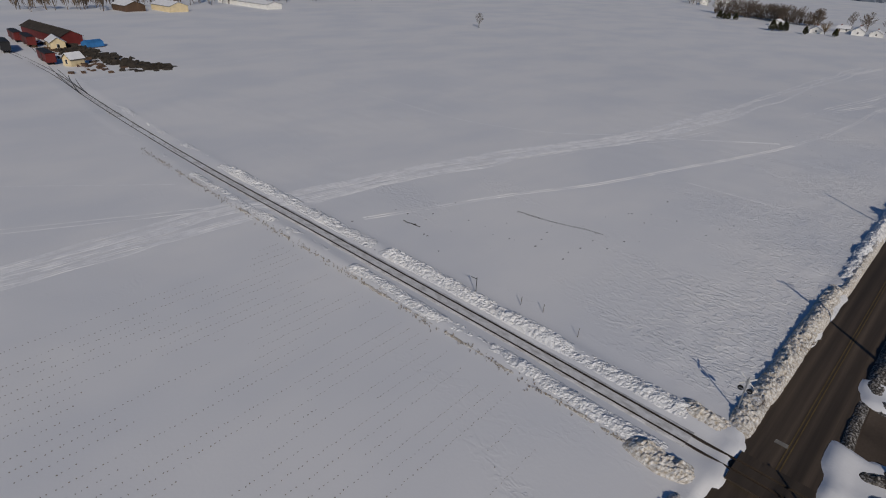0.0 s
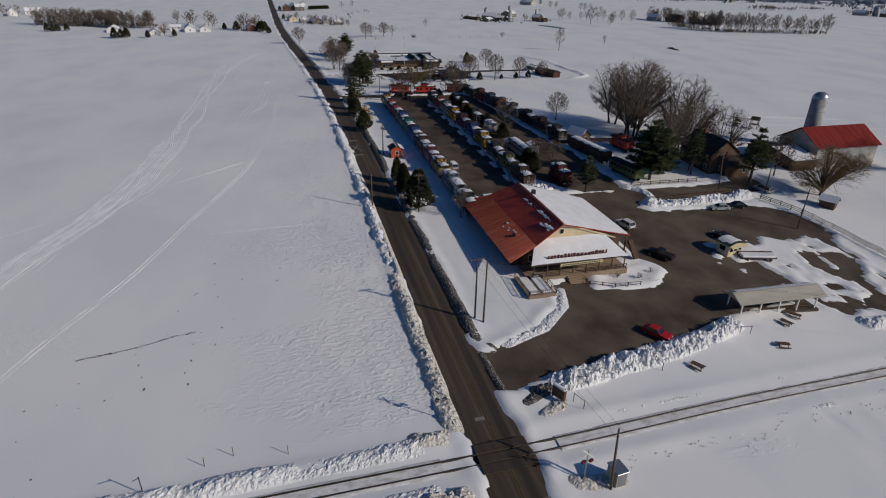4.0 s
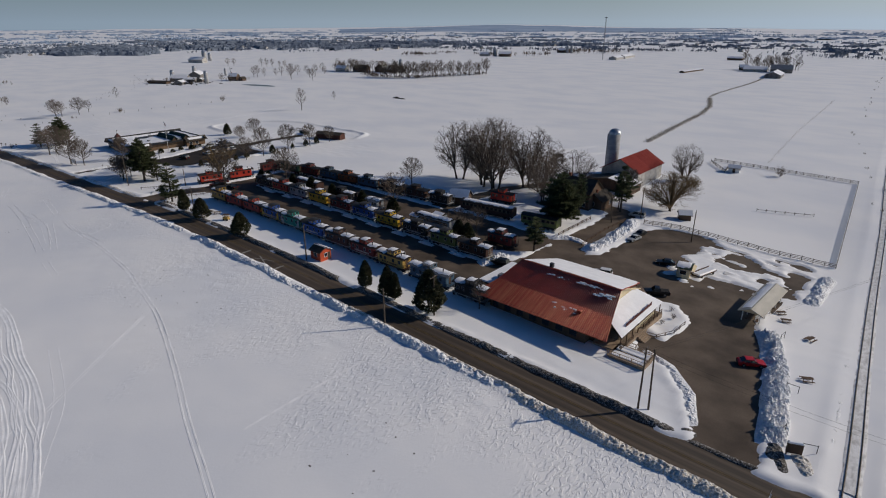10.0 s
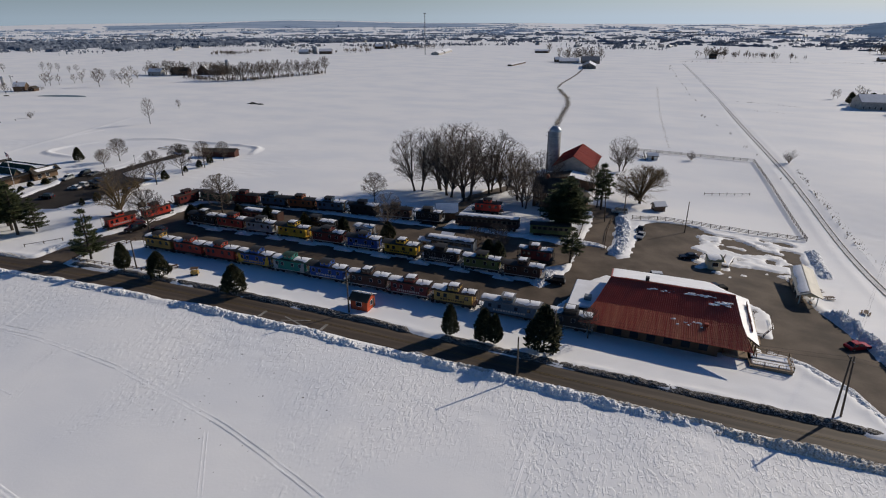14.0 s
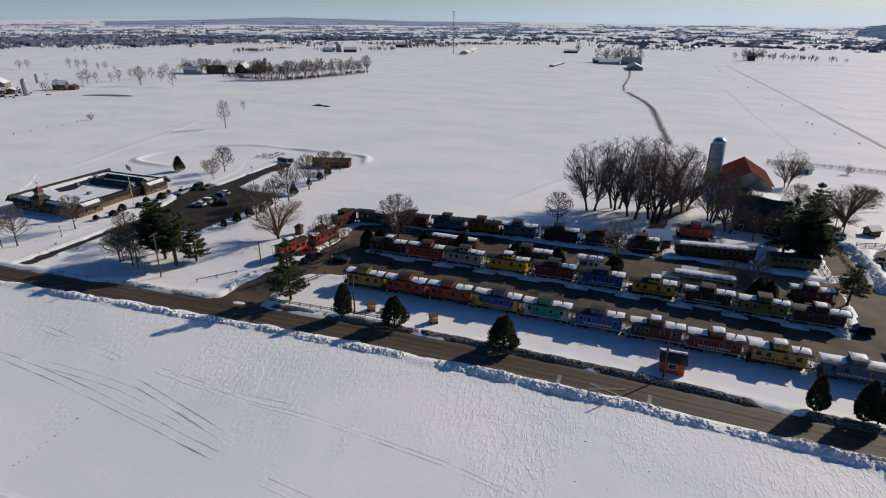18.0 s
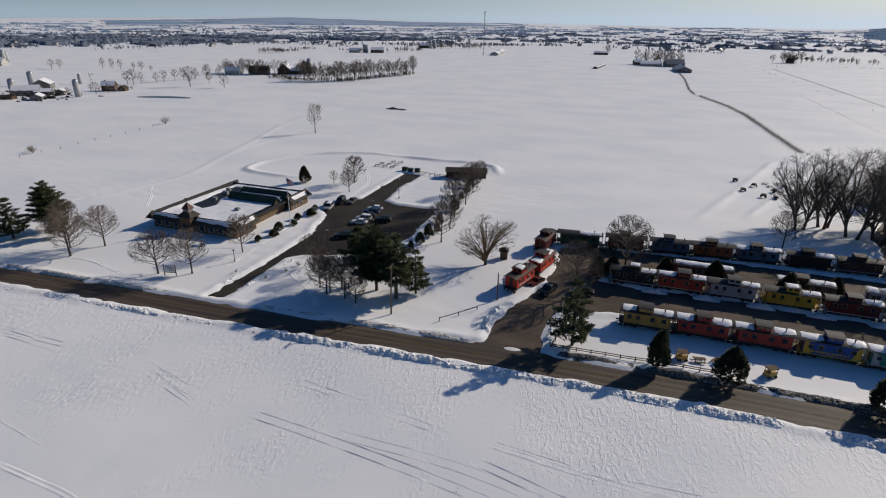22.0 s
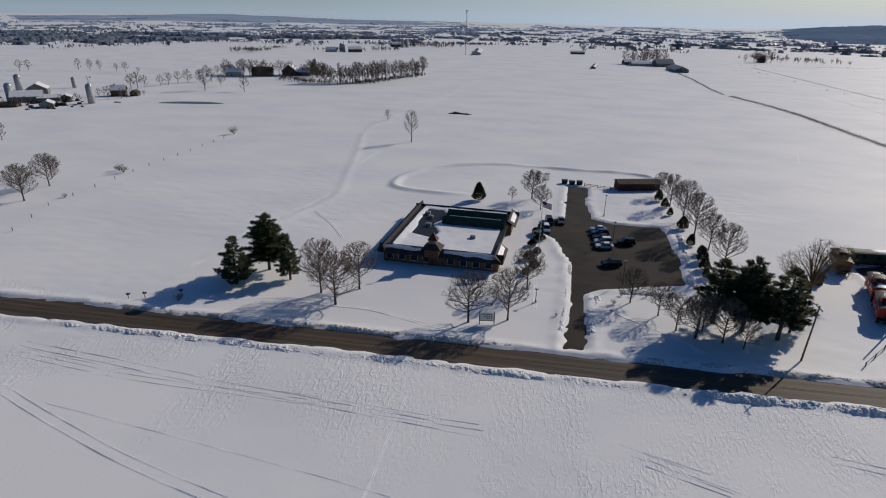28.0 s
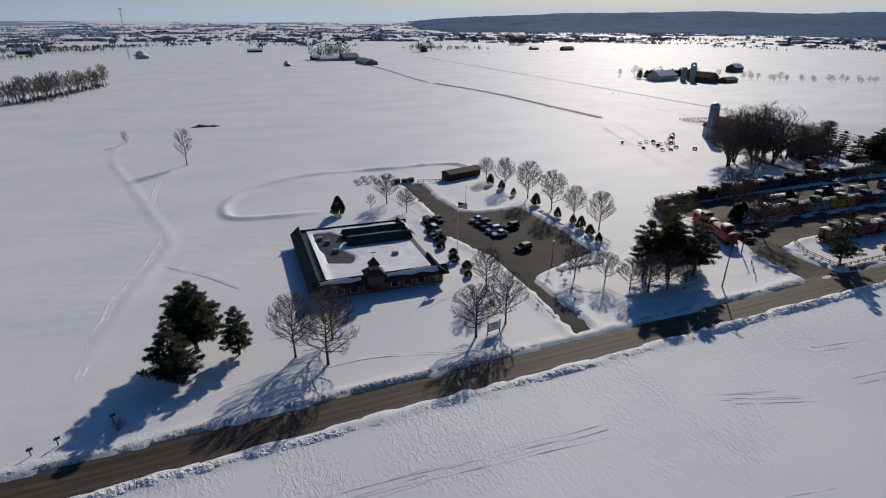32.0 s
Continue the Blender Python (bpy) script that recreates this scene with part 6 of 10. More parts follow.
def coach(x, y, rot, length, body, label, snow=True, seed=0):
    """A long passenger coach with a row of windows."""
    c = thing("passenger_coach", x, y, float(T(x, y)), rot, label, "railway coach", "passenger coaches")
    h, w = length / 2, 1.5
    bm = paint(*body)
    part("body", Shape().box(-h, h, -w, w, 1.1, 3.5, 0.06), bm, c)
    part("roof", roof_shell(-h - 0.1, h + 0.1, w + 0.08, 3.48, 0.45, 0.08), paint("dark_roof", (0.035, 0.033, 0.032)), c)
    part("underframe", Shape().box(-h * 0.8, h * 0.8, -1.1, 1.1, 0.5, 1.1), DARK_METAL, c)
    part("window_band", Shape().box(-h + 0.6, h - 0.6, -w - 0.012, w + 0.012, 2.15, 3.05), paint("dull_window_band", (0.13, 0.10, 0.07)), c)
    n = int((length - 2) / 1.25)
    for sy in (-1, 1):
        for i in range(n):
            p = part("pane", shared("coachpane", lambda: Shape().box(-0.42, 0.42, -0.02, 0.02, 2.25, 2.95, 0.01).mesh("pane", GLASS)), GLASS, c)
            p.location = (-h + 1.2 + i * (length - 2.4) / (n - 1), sy * (w + 0.02), 0)
    if snow:
        part("roof_snow", roof_snow(-h, h * 0.95, w + 0.08, 3.48, 0.45, seed, 0.9), SNOW_ROOF, c)
    for sx in (-1, 1):
        tr = part("truck", SHARED["truck"], DARK_METAL, c)
        tr.location = (sx * (h - 2), 0, 0)
        for wx in (-0.75, 0.75):
            for wy in (-0.82, 0.82):
                part("wheel", SHARED["wheel"], STEEL, tr).location = (wx, wy, 0.42)


coach(154.0, -61.2, 6, 18, BN, "long dark dining coach with a snowy roof", True, 1)
coach(136.5, -63.0, 8, 11, OL, "olive coach under the pines", False, 2)
coach(157.5, -41.0, 0, 13, GY, "grey coach with a snowy roof between the rows", True, 3)
coach(214.5, -40.5, 0, 12, BN, "dark coach with a snowy roof between the rows", True, 4)
for x, y in ((164, -40.5), (160.0, -46)):
    t = thing("tank_shed", x, y, None, 0, "small grey shed with a snowy roof", "shed", "yard sheds")
    part("wall", Shape().box(-1.6, 1.6, -1.4, 1.4, -0.2, 2.4, 0.04), GREY_METAL, t)
    part("roof", Shape().prism_x([(-1.6, 2.4), (0, 3.0), (1.6, 2.4)], -1.8, 1.8), DARK_METAL, t)
    part("roof_snow", Shape().slab([(-1.8, 0, 3.06), (1.8, 0, 3.06), (1.8, 1.6, 2.5), (-1.8, 1.6, 2.5)], 0.12), SNOW_ROOF, t)
    part("door", Shape().box(-0.45, 0.45, 1.38, 1.44, 0, 2.0), BROWN_WOOD, t)


# ---- building helpers ----
def window(parent, x, y, z, w, h, axis, out, frame_mat=None, depth=0.06, name="window"):
    """A framed pane on a wall; axis x: the wall runs along x and faces out * y."""
    fm = frame_mat or WHITE
    d = depth
    if axis == "x":
        f = Shape().box(x - w / 2 - 0.07, x + w / 2 + 0.07, y - d, y + d, z - 0.08, z + h + 0.08)
        g = Shape().box(x - w / 2, x + w / 2, y - d - 0.01, y + d + 0.01, z, z + h)
    else:
        f = Shape().box(x - d, x + d, y - w / 2 - 0.07, y + w / 2 + 0.07, z - 0.08, z + h + 0.08)
        g = Shape().box(x - d - 0.01, x + d + 0.01, y - w / 2, y + w / 2, z, z + h)
    fr = part(name, f, fm, parent)
    part("pane", g, GLASS if name == "window" else BROWN_WOOD, fr)
    return fr


def railing(parent, pts, h, mat, bars=0.5, z=0.0, name="railing"):
    """Posts and rails; each post is a part, rails one part a run."""
    for (ax, ay), (bx, by) in zip(pts, pts[1:]):
        n = max(1, int(math.hypot(bx - ax, by - ay) / 1.8))
        for i in range(n + 1):
            x, y = ax + (bx - ax) * i / n, ay + (by - ay) * i / n
            part("post", Shape().box(x - 0.06, x + 0.06, y - 0.06, y + 0.06, z, z + h), mat, parent)
        s = Shape()
        for q in (h - 0.05, h * 0.35):
            s.tube((ax, ay, z + q), (bx, by, z + q), 0.05, 0.05, 4)
        m = int(math.hypot(bx - ax, by - ay) / bars)
        for i in range(1, m):
            x, y = ax + (bx - ax) * i / m, ay + (by - ay) * i / m
            s.tube((x, y, z + h * 0.35), (x, y, z + h - 0.05), 0.02, 0.02, 4)
        part("rail", s, mat, parent)


def ribs(sh, a, b, c, d, step, height=0.05):
    """Raised ribs of sheet metal running from edge a-b down to edge d-c."""
    a, b, c, d = (Vector(v) for v in (a, b, c, d))
    n = int((b - a).length / step)
    nrm = (b - a).cross(d - a).normalized()
    if nrm.z < 0:
        nrm = -nrm
    for i in range(n + 1):
        t = i / n
        p, q = a.lerp(b, t), d.lerp(c, t)
        u = (b - a).normalized() * 0.05
        sh.add([p - u, p + u, q + u, q - u, p + nrm * height, q + nrm * height], [(0, 4, 5, 3), (4, 1, 2, 5), (0, 1, 4), (3, 5, 2)])


def snow_patch(sh, rng_, a, b, c, d, count, size, thick=0.12):
    """Uneven lumps of snow left on a sloping roof."""
    a, b, c, d = (Vector(v) for v in (a, b, c, d))
    for i in range(count):
        u, v = rng_.random(), rng_.random()
        p = a.lerp(b, u).lerp(d.lerp(c, u), v)
        s = size * rng_.uniform(0.4, 1.5)
        sh.lump((p.x, p.y, p.z - 0.03), s * rng_.uniform(0.8, 1.8), s * 0.7, thick * rng_.uniform(0.8, 1.8), rng_, 0.35, 2, 8)


# ---- restaurant with the red roof ----
R = thing("restaurant", 0, 0, -0.35, 0, "timber restaurant with a red metal roof and snow-covered porch", "restaurant")
GZ0 = 0.0
part("wall", Shape().prism_x([(-36.5, -0.6), (-36.5, 4.2), (-23.5, 8.5), (-17.9, 5.45), (-16.5, 4.8), (-16.5, -0.6)], 95.5, 117.0), BROWN_WOOD, R)
part("porch_wall", Shape().box(96.5, 118.5, -16.4, -14.6, -0.6, 3.4), BROWN_WOOD, R)
part("gable", Shape().prism_x([(-33.5, 5.30), (-23.5, 8.45), (-18.1, 5.5), (-18.1, 5.30)], 95.25, 95.48), CREAM, R, "cream boarded gable")
part("gable_trim", Shape().slab([(95.1, -23.6, 8.75), (95.1, -35.2, 4.7), (95.1, -35.2, 4.45), (95.1, -23.6, 8.45)], 0.1), CREAM, R)
window(R, 95.2, -23.8, 6.5, 0.7, 0.9, "y", -1)
upper = ((94.3, -23.5, 8.7), (116.8, -23.5, 8.9), (118.8, -17.9, 5.85), (93.0, -17.9, 5.65))
lower = ((93.0, -17.9, 5.65), (118.8, -17.9, 5.85), (121.1, -12.3, 3.85), (91.4, -12.3, 3.65))
back = ((94.3, -23.5, 8.7), (116.8, -23.5, 8.9), (117.6, -39.5, 3.9), (97.0, -39.8, 3.7))
part("roof_front", Shape().slab(upper, 0.14), RED_ROOF, R, "dark red ribbed metal roof")
part("roof_lower", Shape().slab(lower, 0.14), GLINT_ROOF, R, "red ribbed metal porch roof, sun glint painted as orange streaks")
part("roof_back", Shape().slab(back, 0.14), RED_ROOF, R)
rb = Shape()
ribs(rb, *upper, 0.34, 0.06)
part("roof_ribs", rb, RED_ROOF, R)
rb = Shape()
ribs(rb, *lower, 0.34, 0.07)
part("roof_ribs", rb, GLINT_ROOF, R)
part("ridge_cap", Shape().tube((94.2, -23.5, 8.75), (116.9, -23.5, 8.95), 0.14, 0.14, 6), RED_ROOF, R)
rng = random.Random(3)
sn = Shape()
gridx, gridy = np.meshgrid(np.linspace(0, 1, 34), np.linspace(0.02, 1.0, 22))
bx = 94.4 + gridx * (116.6 - 94.4) + gridy * (gridx * 0.7 + (1 - gridx) * 2.6)
by = -23.5 - gridy * 16.1
bz = 8.75 + gridx * 0.2 - gridy * 5.05 + 0.20 + 0.10 * (fbm(bx, by, 4, 2) - 0.5) - 0.16 * (np.abs(2 * gridx - 1) ** 8)
part("roof_snow", grid_mesh("roof_snow", bx, by, bz, SNOW_ROOF), SNOW_ROOF, R, "smooth deep snow on the back slope")
on = lambda y: 8.75 - (y + 23.5) * 0.545 if y < -17.9 else 5.7 - (y + 17.9) * 0.357
for x0, x1, y0, y1, count, size in ((95.2, 98.6, -21.8, -20.9, 16, 0.42), (97.5, 103.5, -22.7, -22.2, 18, 0.32), (104.5, 110, -22.5, -22.1, 11, 0.26), (99.5, 105, -17.0, -15.6, 12, 0.22)):
    snow_patch(sn, rng, (x0, y0, on(y0)), (x1, y0, on(y0) + 0.06), (x1, y1, on(y1) + 0.06), (x0, y1, on(y1)), count, size)
tagged(part("roof_snow", sn, SNOW_ROOF, R, "broken patches of snow on the red slope"), kind="stuff")
part("dormer_vent", Shape().box(98.6, 99.3, -16.9, -16.1, 4.9, 5.6, 0.05), GLINT_ROOF, R)
part("chimney", Shape().box(109.6, 110.3, -24.6, -23.9, 8.2, 9.7), DARK_METAL, R)
# west porch with its snowy hip roof
hip = [(95.3, -18.5, 5.6), (95.3, -33.0, 5.35), (90.2, -35.3, 3.0), (90.0, -15.9, 3.1)]
part("porch_roof", Shape().slab(hip, 0.18), BROWN_ROOF, R)
gridx, gridy = np.meshgrid(np.linspace(0, 1, 26), np.linspace(0, 1, 10))
px = 95.25 - gridy * 5.2
py = (-18.6 - gridx * 14.3) * (1 - gridy) + (-15.9 - gridx * 19.5) * gridy
pz = 5.6 - gridy * 2.45 - gridx * 0.2 + 0.22 + 0.08 * (fbm(px, py, 8, 2) - 0.5) - 0.15 * (np.abs(2 * gridx - 1) ** 8)
part("porch_snow", grid_mesh("porch_snow", px, py, pz, SNOW_ROOF), SNOW_ROOF, R, "smooth snow on the porch roof")
for k in range(8):
    y = -16.6 - k * 2.62
    part("porch_post", Shape().box(90.4, 90.56, y - 0.08, y + 0.08, -0.5, 3.0), BROWN_WOOD, R)
part("porch_floor", Shape().box(90.0, 95.5, -35.5, -15.6, -0.6, 0.55), DECK_WOOD, R)
part("fascia_sign", Shape().box(89.86, 89.94, -30.0, -21.5, 2.55, 3.05), CREAM, R, "long cream board under the porch eave")
fb = Shape()
for k in range(16):
    fb.box(89.82, 89.86, -29.4 + k * 0.48, -29.12 + k * 0.48, 2.7, 2.9)
part("fascia_lettering", fb, DARK_METAL, R)
sg = Shape()
q = -31.2
while q < -19.6:
    wd = rng.uniform(0.28, 0.6)
    sg.box(90.9, 91.0, q, q + wd, 3.75, 3.75 + rng.uniform(0.45, 0.75))
    q += wd + rng.uniform(0.12, 0.3)
sg.box(90.94, 91.0, -31.2, -19.6, 3.70, 3.78)
part("roof_sign", sg, MR and paint("sign_red", (0.10, 0.028, 0.024)), R, "dark red raised letter shapes on the porch roof")
part("entrance_door", Shape().box(95.4, 95.5, -25.6, -23.8, 0.55, 2.7), CREAM, R)
for y in (-18.5, -21, -28.5, -31.5):
    window(R, 95.45, y, 1.2, 1.5, 1.3, "y", -1)
for x in range(99, 118, 3):
    window(R, x, -14.58, 1.1, 1.5, 1.3, "x", 1, BROWN_WOOD)
st = Shape()
for k in range(4):
    st.box(88.4 + k * 0.4, 88.8 + k * 0.4 + 0.01, -26.2, -23.2, -0.9, -0.35 + k * 0.24)
part("steps", st, DECK_WOOD, R, "tan wooden entrance steps")
# ramp deck with railing
part("ramp_deck", Shape().box(84.6, 91.4, -18.4, -13.4, 0.30, 0.55), DECK_WOOD, R, "tan wooden ramp deck with snow on it")
part("ramp_skirt", Shape().box(84.62, 91.3, -18.38, -13.42, -0.6, 0.28), DECK_WOOD, R)
for a, b in ((-17.9, -16.1), (-15.6, -13.9)):
    part("deck_snow", Shape().box(85.0, 91.0, a, b, 0.56, 0.72, 0.08), SNOW_ROOF, R)
railing(R, [(91.4, -13.4), (84.6, -13.4), (84.6, -18.4), (90.0, -18.4)], 1.05, DECK_WOOD, 0.4, 0.5)
railing(R, [(90.1, -21.5), (90.1, -16.2)], 0.95, BROWN_WOOD, 0.4, 0.55)
railing(R, [(90.1, -35.2), (90.1, -27.0)], 0.95, BROWN_WOOD, 0.4, 0.55)
railing(R, [(90.2, -26.3), (87.6, -26.6), (85.6, -30.5), (85.3, -35.5)], 0.8, BROWN_WOOD, 0.9, -0.55)
# side stair towards the car park
part("side_stair", Shape().prism([(97, 2.6), (94.0, 0.0), (94.4, -0.4), (97.4, 2.2)], -40.6, -39.6), BROWN_WOOD, R)
for k in range(3):
    part("back_post", Shape().box(97.4 + k * 6.5, 97.6 + k * 6.5, -39.4, -39.2, -0.8, 3.7), BROWN_WOOD, R)
part("back_porch_floor", Shape().box(97, 117, -39.6, -36.4, -0.6, 0.25), DECK_WOOD, R)
# annex with a flat snowy roof
part("annex_wall", Shape().box(117.0, 124.0, -30.5, -18.5, -0.6, 3.6), BROWN_WOOD, R)
part("annex_roof", Shape().box(116.9, 124.4, -31.0, -18.0, 3.6, 3.8), DARK_METAL, R)
part("annex_snow", Shape().box(117.0, 124.3, -30.9, -18.1, 3.79, 4.05, 0.15), SNOW_ROOF, R)
part("roof_unit", Shape().box(120, 121.4, -22.5, -21.1, 3.9, 4.9, 0.06), GREY_METAL, R)

# ---- small red booth by the road ----
B = thing("ticket_booth", 163.4, -5.6, None, 0, "small orange-red booth with a snowy gable roof", "booth")
part("wall", Shape().prism_x([(-1.6, -0.2), (-1.6, 2.4), (0, 3.3), (1.6, 2.4), (1.6, -0.2)], -1.9, 1.9), paint("orange_red", (0.50, 0.085, 0.035)), B)
for s in (-1, 1):
    part("roof", Shape().slab([(-2.2, 0, 3.5), (2.2, 0, 3.5), (2.2, s * 2.1, 2.35), (-2.2, s * 2.1, 2.35)], 0.1), BROWN_ROOF, B)
part("roof_snow", Shape().slab([(-2.15, 0.25, 3.52), (2.15, 0.25, 3.52), (2.15, -2.0, 2.54), (-2.15, -2.0, 2.54)], 0.14), SNOW_ROOF, B)
window(B, -1.9, 0, 1.0, 0.8, 0.9, "y", -1)
window(B, 0, 1.6, 1.0, 1.2, 0.9, "x", 1)
part("door", Shape().box(-1.95, -1.88, -1.3, -0.6, 0, 2.0), BROWN_WOOD, B)

# ---- drive-up hut on the snowy island in the car park ----
B = thing("refreshment_hut", 95.0, -62.5, None, 10, "small pale hut with a rounded snowy roof", "hut")
part("wall", Shape().box(-1.5, 1.5, -2.0, 2.0, -0.3, 2.5, 0.05), CREAM, B)
part("roof", roof_shell(-1.9, 1.9, 2.4, 2.5, 0.6, 0.12), GREEN_ROOF, B)
part("roof_snow", roof_snow(-1.9, 1.9, 2.4, 2.5, 0.6, 77, 0.95), SNOW_ROOF, B)
for s in (-1.2, 0, 1.2):
    window(B, -1.5, s, 0.9, 0.8, 1.0, "y", -1)
window(B, 0, 2.0, 0.9, 1.4, 1.0, "x", 1)
part("awning", Shape().slab([(-1.5, -2.2, 2.5), (-1.5, 2.2, 2.5), (-2.5, 2.2, 2.1), (-2.5, -2.2, 2.1)], 0.06), CREAM, B)
W = thing("snow_covered_wagon", 91.5, -66.5, None, 75, "flat wagon loaded with snow beside the hut", "wagon")
part("bed", Shape().box(-3.6, 3.6, -1.1, 1.1, 0.6, 0.85), BROWN_WOOD, W)
part("side_board", Shape().box(-3.6, 3.6, -1.15, -1.05, 0.85, 1.3), BROWN_WOOD, W)
part("snow_load", Shape().box(-3.5, 3.5, -1.0, 1.05, 0.85, 1.2, 0.2), SNOW_ROOF, W)
for sx in (-2.4, 2.4):
    for sy in (-1.0, 1.0):
        part("wheel", Shape().tube((sx, sy - 0.08, 0.35), (sx, sy + 0.08, 0.35), 0.4, 0.4, 10), RUBBER, W)

# ---- open gas canopy with cream roof ----
C = thing("canopy_shed", 75.9, -56.0, None, -3, "long open shed with a pale, half snowy gable roof", "shed")
PALE_ROOF = surf("pale_weathered_roof", (0.42, 0.39, 0.33), 0.6, var=0.12, stretch=(1, 0.3, 1))
for s in (-1, 1):
    for k in range(5):
        part("post", Shape().box(s * 1.7 - 0.09, s * 1.7 + 0.09, -7.6 + k * 3.75, -7.42 + k * 3.75, -0.6, 2.9), WHITE, C)
    part("roof", Shape().slab([(0, -8.6, 3.9), (0, 8.6, 3.9), (s * 2.5, 8.6, 2.85), (s * 2.5, -8.6, 2.85)], 0.15), PALE_ROOF, C, "pale weathered roof")
part("gable", Shape().prism([(-2.2, 2.9), (0, 3.8), (2.2, 2.9)], 8.3, 8.4), CREAM, C)
part("gable", Shape().prism([(-2.2, 2.9), (0, 3.8), (2.2, 2.9)], -8.4, -8.3), CREAM, C)
gridx, gridy = np.meshgrid(np.linspace(0, 1, 8), np.linspace(-8.2, 7.6, 36))
sw = 0.25 + 2.0 * gridx * (0.55 + 0.6 * fbm(gridy / 2.5, gridy * 0, 12, 3))
part("roof_snow", grid_mesh("roof_snow", sw, gridy, 3.92 - sw * 0.42 + 0.12 * (1 - np.abs(2 * gridx - 1) ** 3), SNOW_ROOF), SNOW_ROOF, C, "strip of snow on the sunless slope")
part("floor", Shape().box(-2.1, 2.1, -8.2, 8.2, -0.7, 0.05), LOT, C)
part("bench", Shape().box(-1.2, -0.6, -6.5, 6.5, 0.4, 0.5), BROWN_WOOD, C)
part("bench", Shape().box(0.6, 1.2, -6.5, 6.5, 0.4, 0.5), BROWN_WOOD, C)

# ---- barn, silo, farmhouse ----
B = thing("barn", 140.5, -133.5, 0.0, 0, "big pale barn with a red metal gable roof", "barn")
B.scale = (1, 1, 0.8)
part("wall", Shape().prism([(-7, -0.3), (-7, 7.0), (0, 12.0), (7, 7.0), (7, -0.3)], -11, 11), STONE, B)
for s in (-1, 1):
    sl = [(0, -11.6, 12.4), (0, 11.6, 12.4), (s * 7.7, 11.6, 6.8), (s * 7.7, -11.6, 6.8)]
    part("roof", Shape().slab(sl, 0.16), BARN_RED, B, "dull red metal roof")
    rb = Shape()
    ribs(rb, *sl, 0.6)
    part("roof_ribs", rb, BARN_RED, B)
for x in (-4, 0, 4):
    window(B, x, 11, 3.6, 1.0, 1.4, "x", 1)
part("barn_door", Shape().box(-2.2, 2.2, 10.95, 11.06, 0, 3.2), BROWN_WOOD, B)
B = thing("lean_to", 140.5, -117, 0.0, 0, "low dark outbuilding against the barn", "outbuilding")
part("wall", Shape().prism([(-9, -0.3), (-9, 3.0), (0, 4.6), (9, 3.0), (9, -0.3)], -4, 4), BROWN_WOOD, B)
for s in (-1, 1):
    part("roof", Shape().slab([(0, -4.4, 4.75), (0, 4.4, 4.75), (s * 9.5, 4.4, 3.05), (s * 9.5, -4.4, 3.05)], 0.12), BROWN_ROOF, B)
part("roof_snow", Shape().slab([(-0.3, -4.3, 4.9), (-0.3, 4.3, 4.9), (-9.3, 4.3, 3.25), (-9.3, -4.3, 3.25)], 0.14), SNOW_ROOF, B)


def silo(x, y, h, r, mat, label, dome=GALV, z=None):
    s = thing("silo", x, y, z, 0, label, "silo")
    part("tower", Shape().tube((0, 0, -0.3), (0, 0, h - r * 0.9), r, r, 20), mat, s, "", True)
    for k in range(int(h * 0.5)):
        zz = 0.8 + 1.8 * k
        if zz < h - r:
            part("hoop", Shape().tube((0, 0, zz), (0, 0, zz + 0.07), r + 0.03, r + 0.03, 20), GREY_METAL, s)
    d = Shape()
    prev = r * 1.02
    for k in range(5):
        a0, a1 = k * math.pi / 10, (k + 1) * math.pi / 10
        d.tube((0, 0, h - r * 0.9 + r * 0.9 * math.sin(a0)), (0, 0, h - r * 0.9 + r * 0.9 * math.sin(a1)), r * 1.02 * math.cos(a0), max(0.02, r * 1.02 * math.cos(a1)), 20, False)
    part("dome", d, dome, s, "rounded metal dome", True)
    part("ladder_chute", Shape().box(r - 0.05, r + 0.45, -0.35, 0.35, 0, h - r), mat, s)
    return s


silo(150.2, -136.5, 17.5, 2.3, CONCRETE, "tall grey concrete silo with a metal dome")


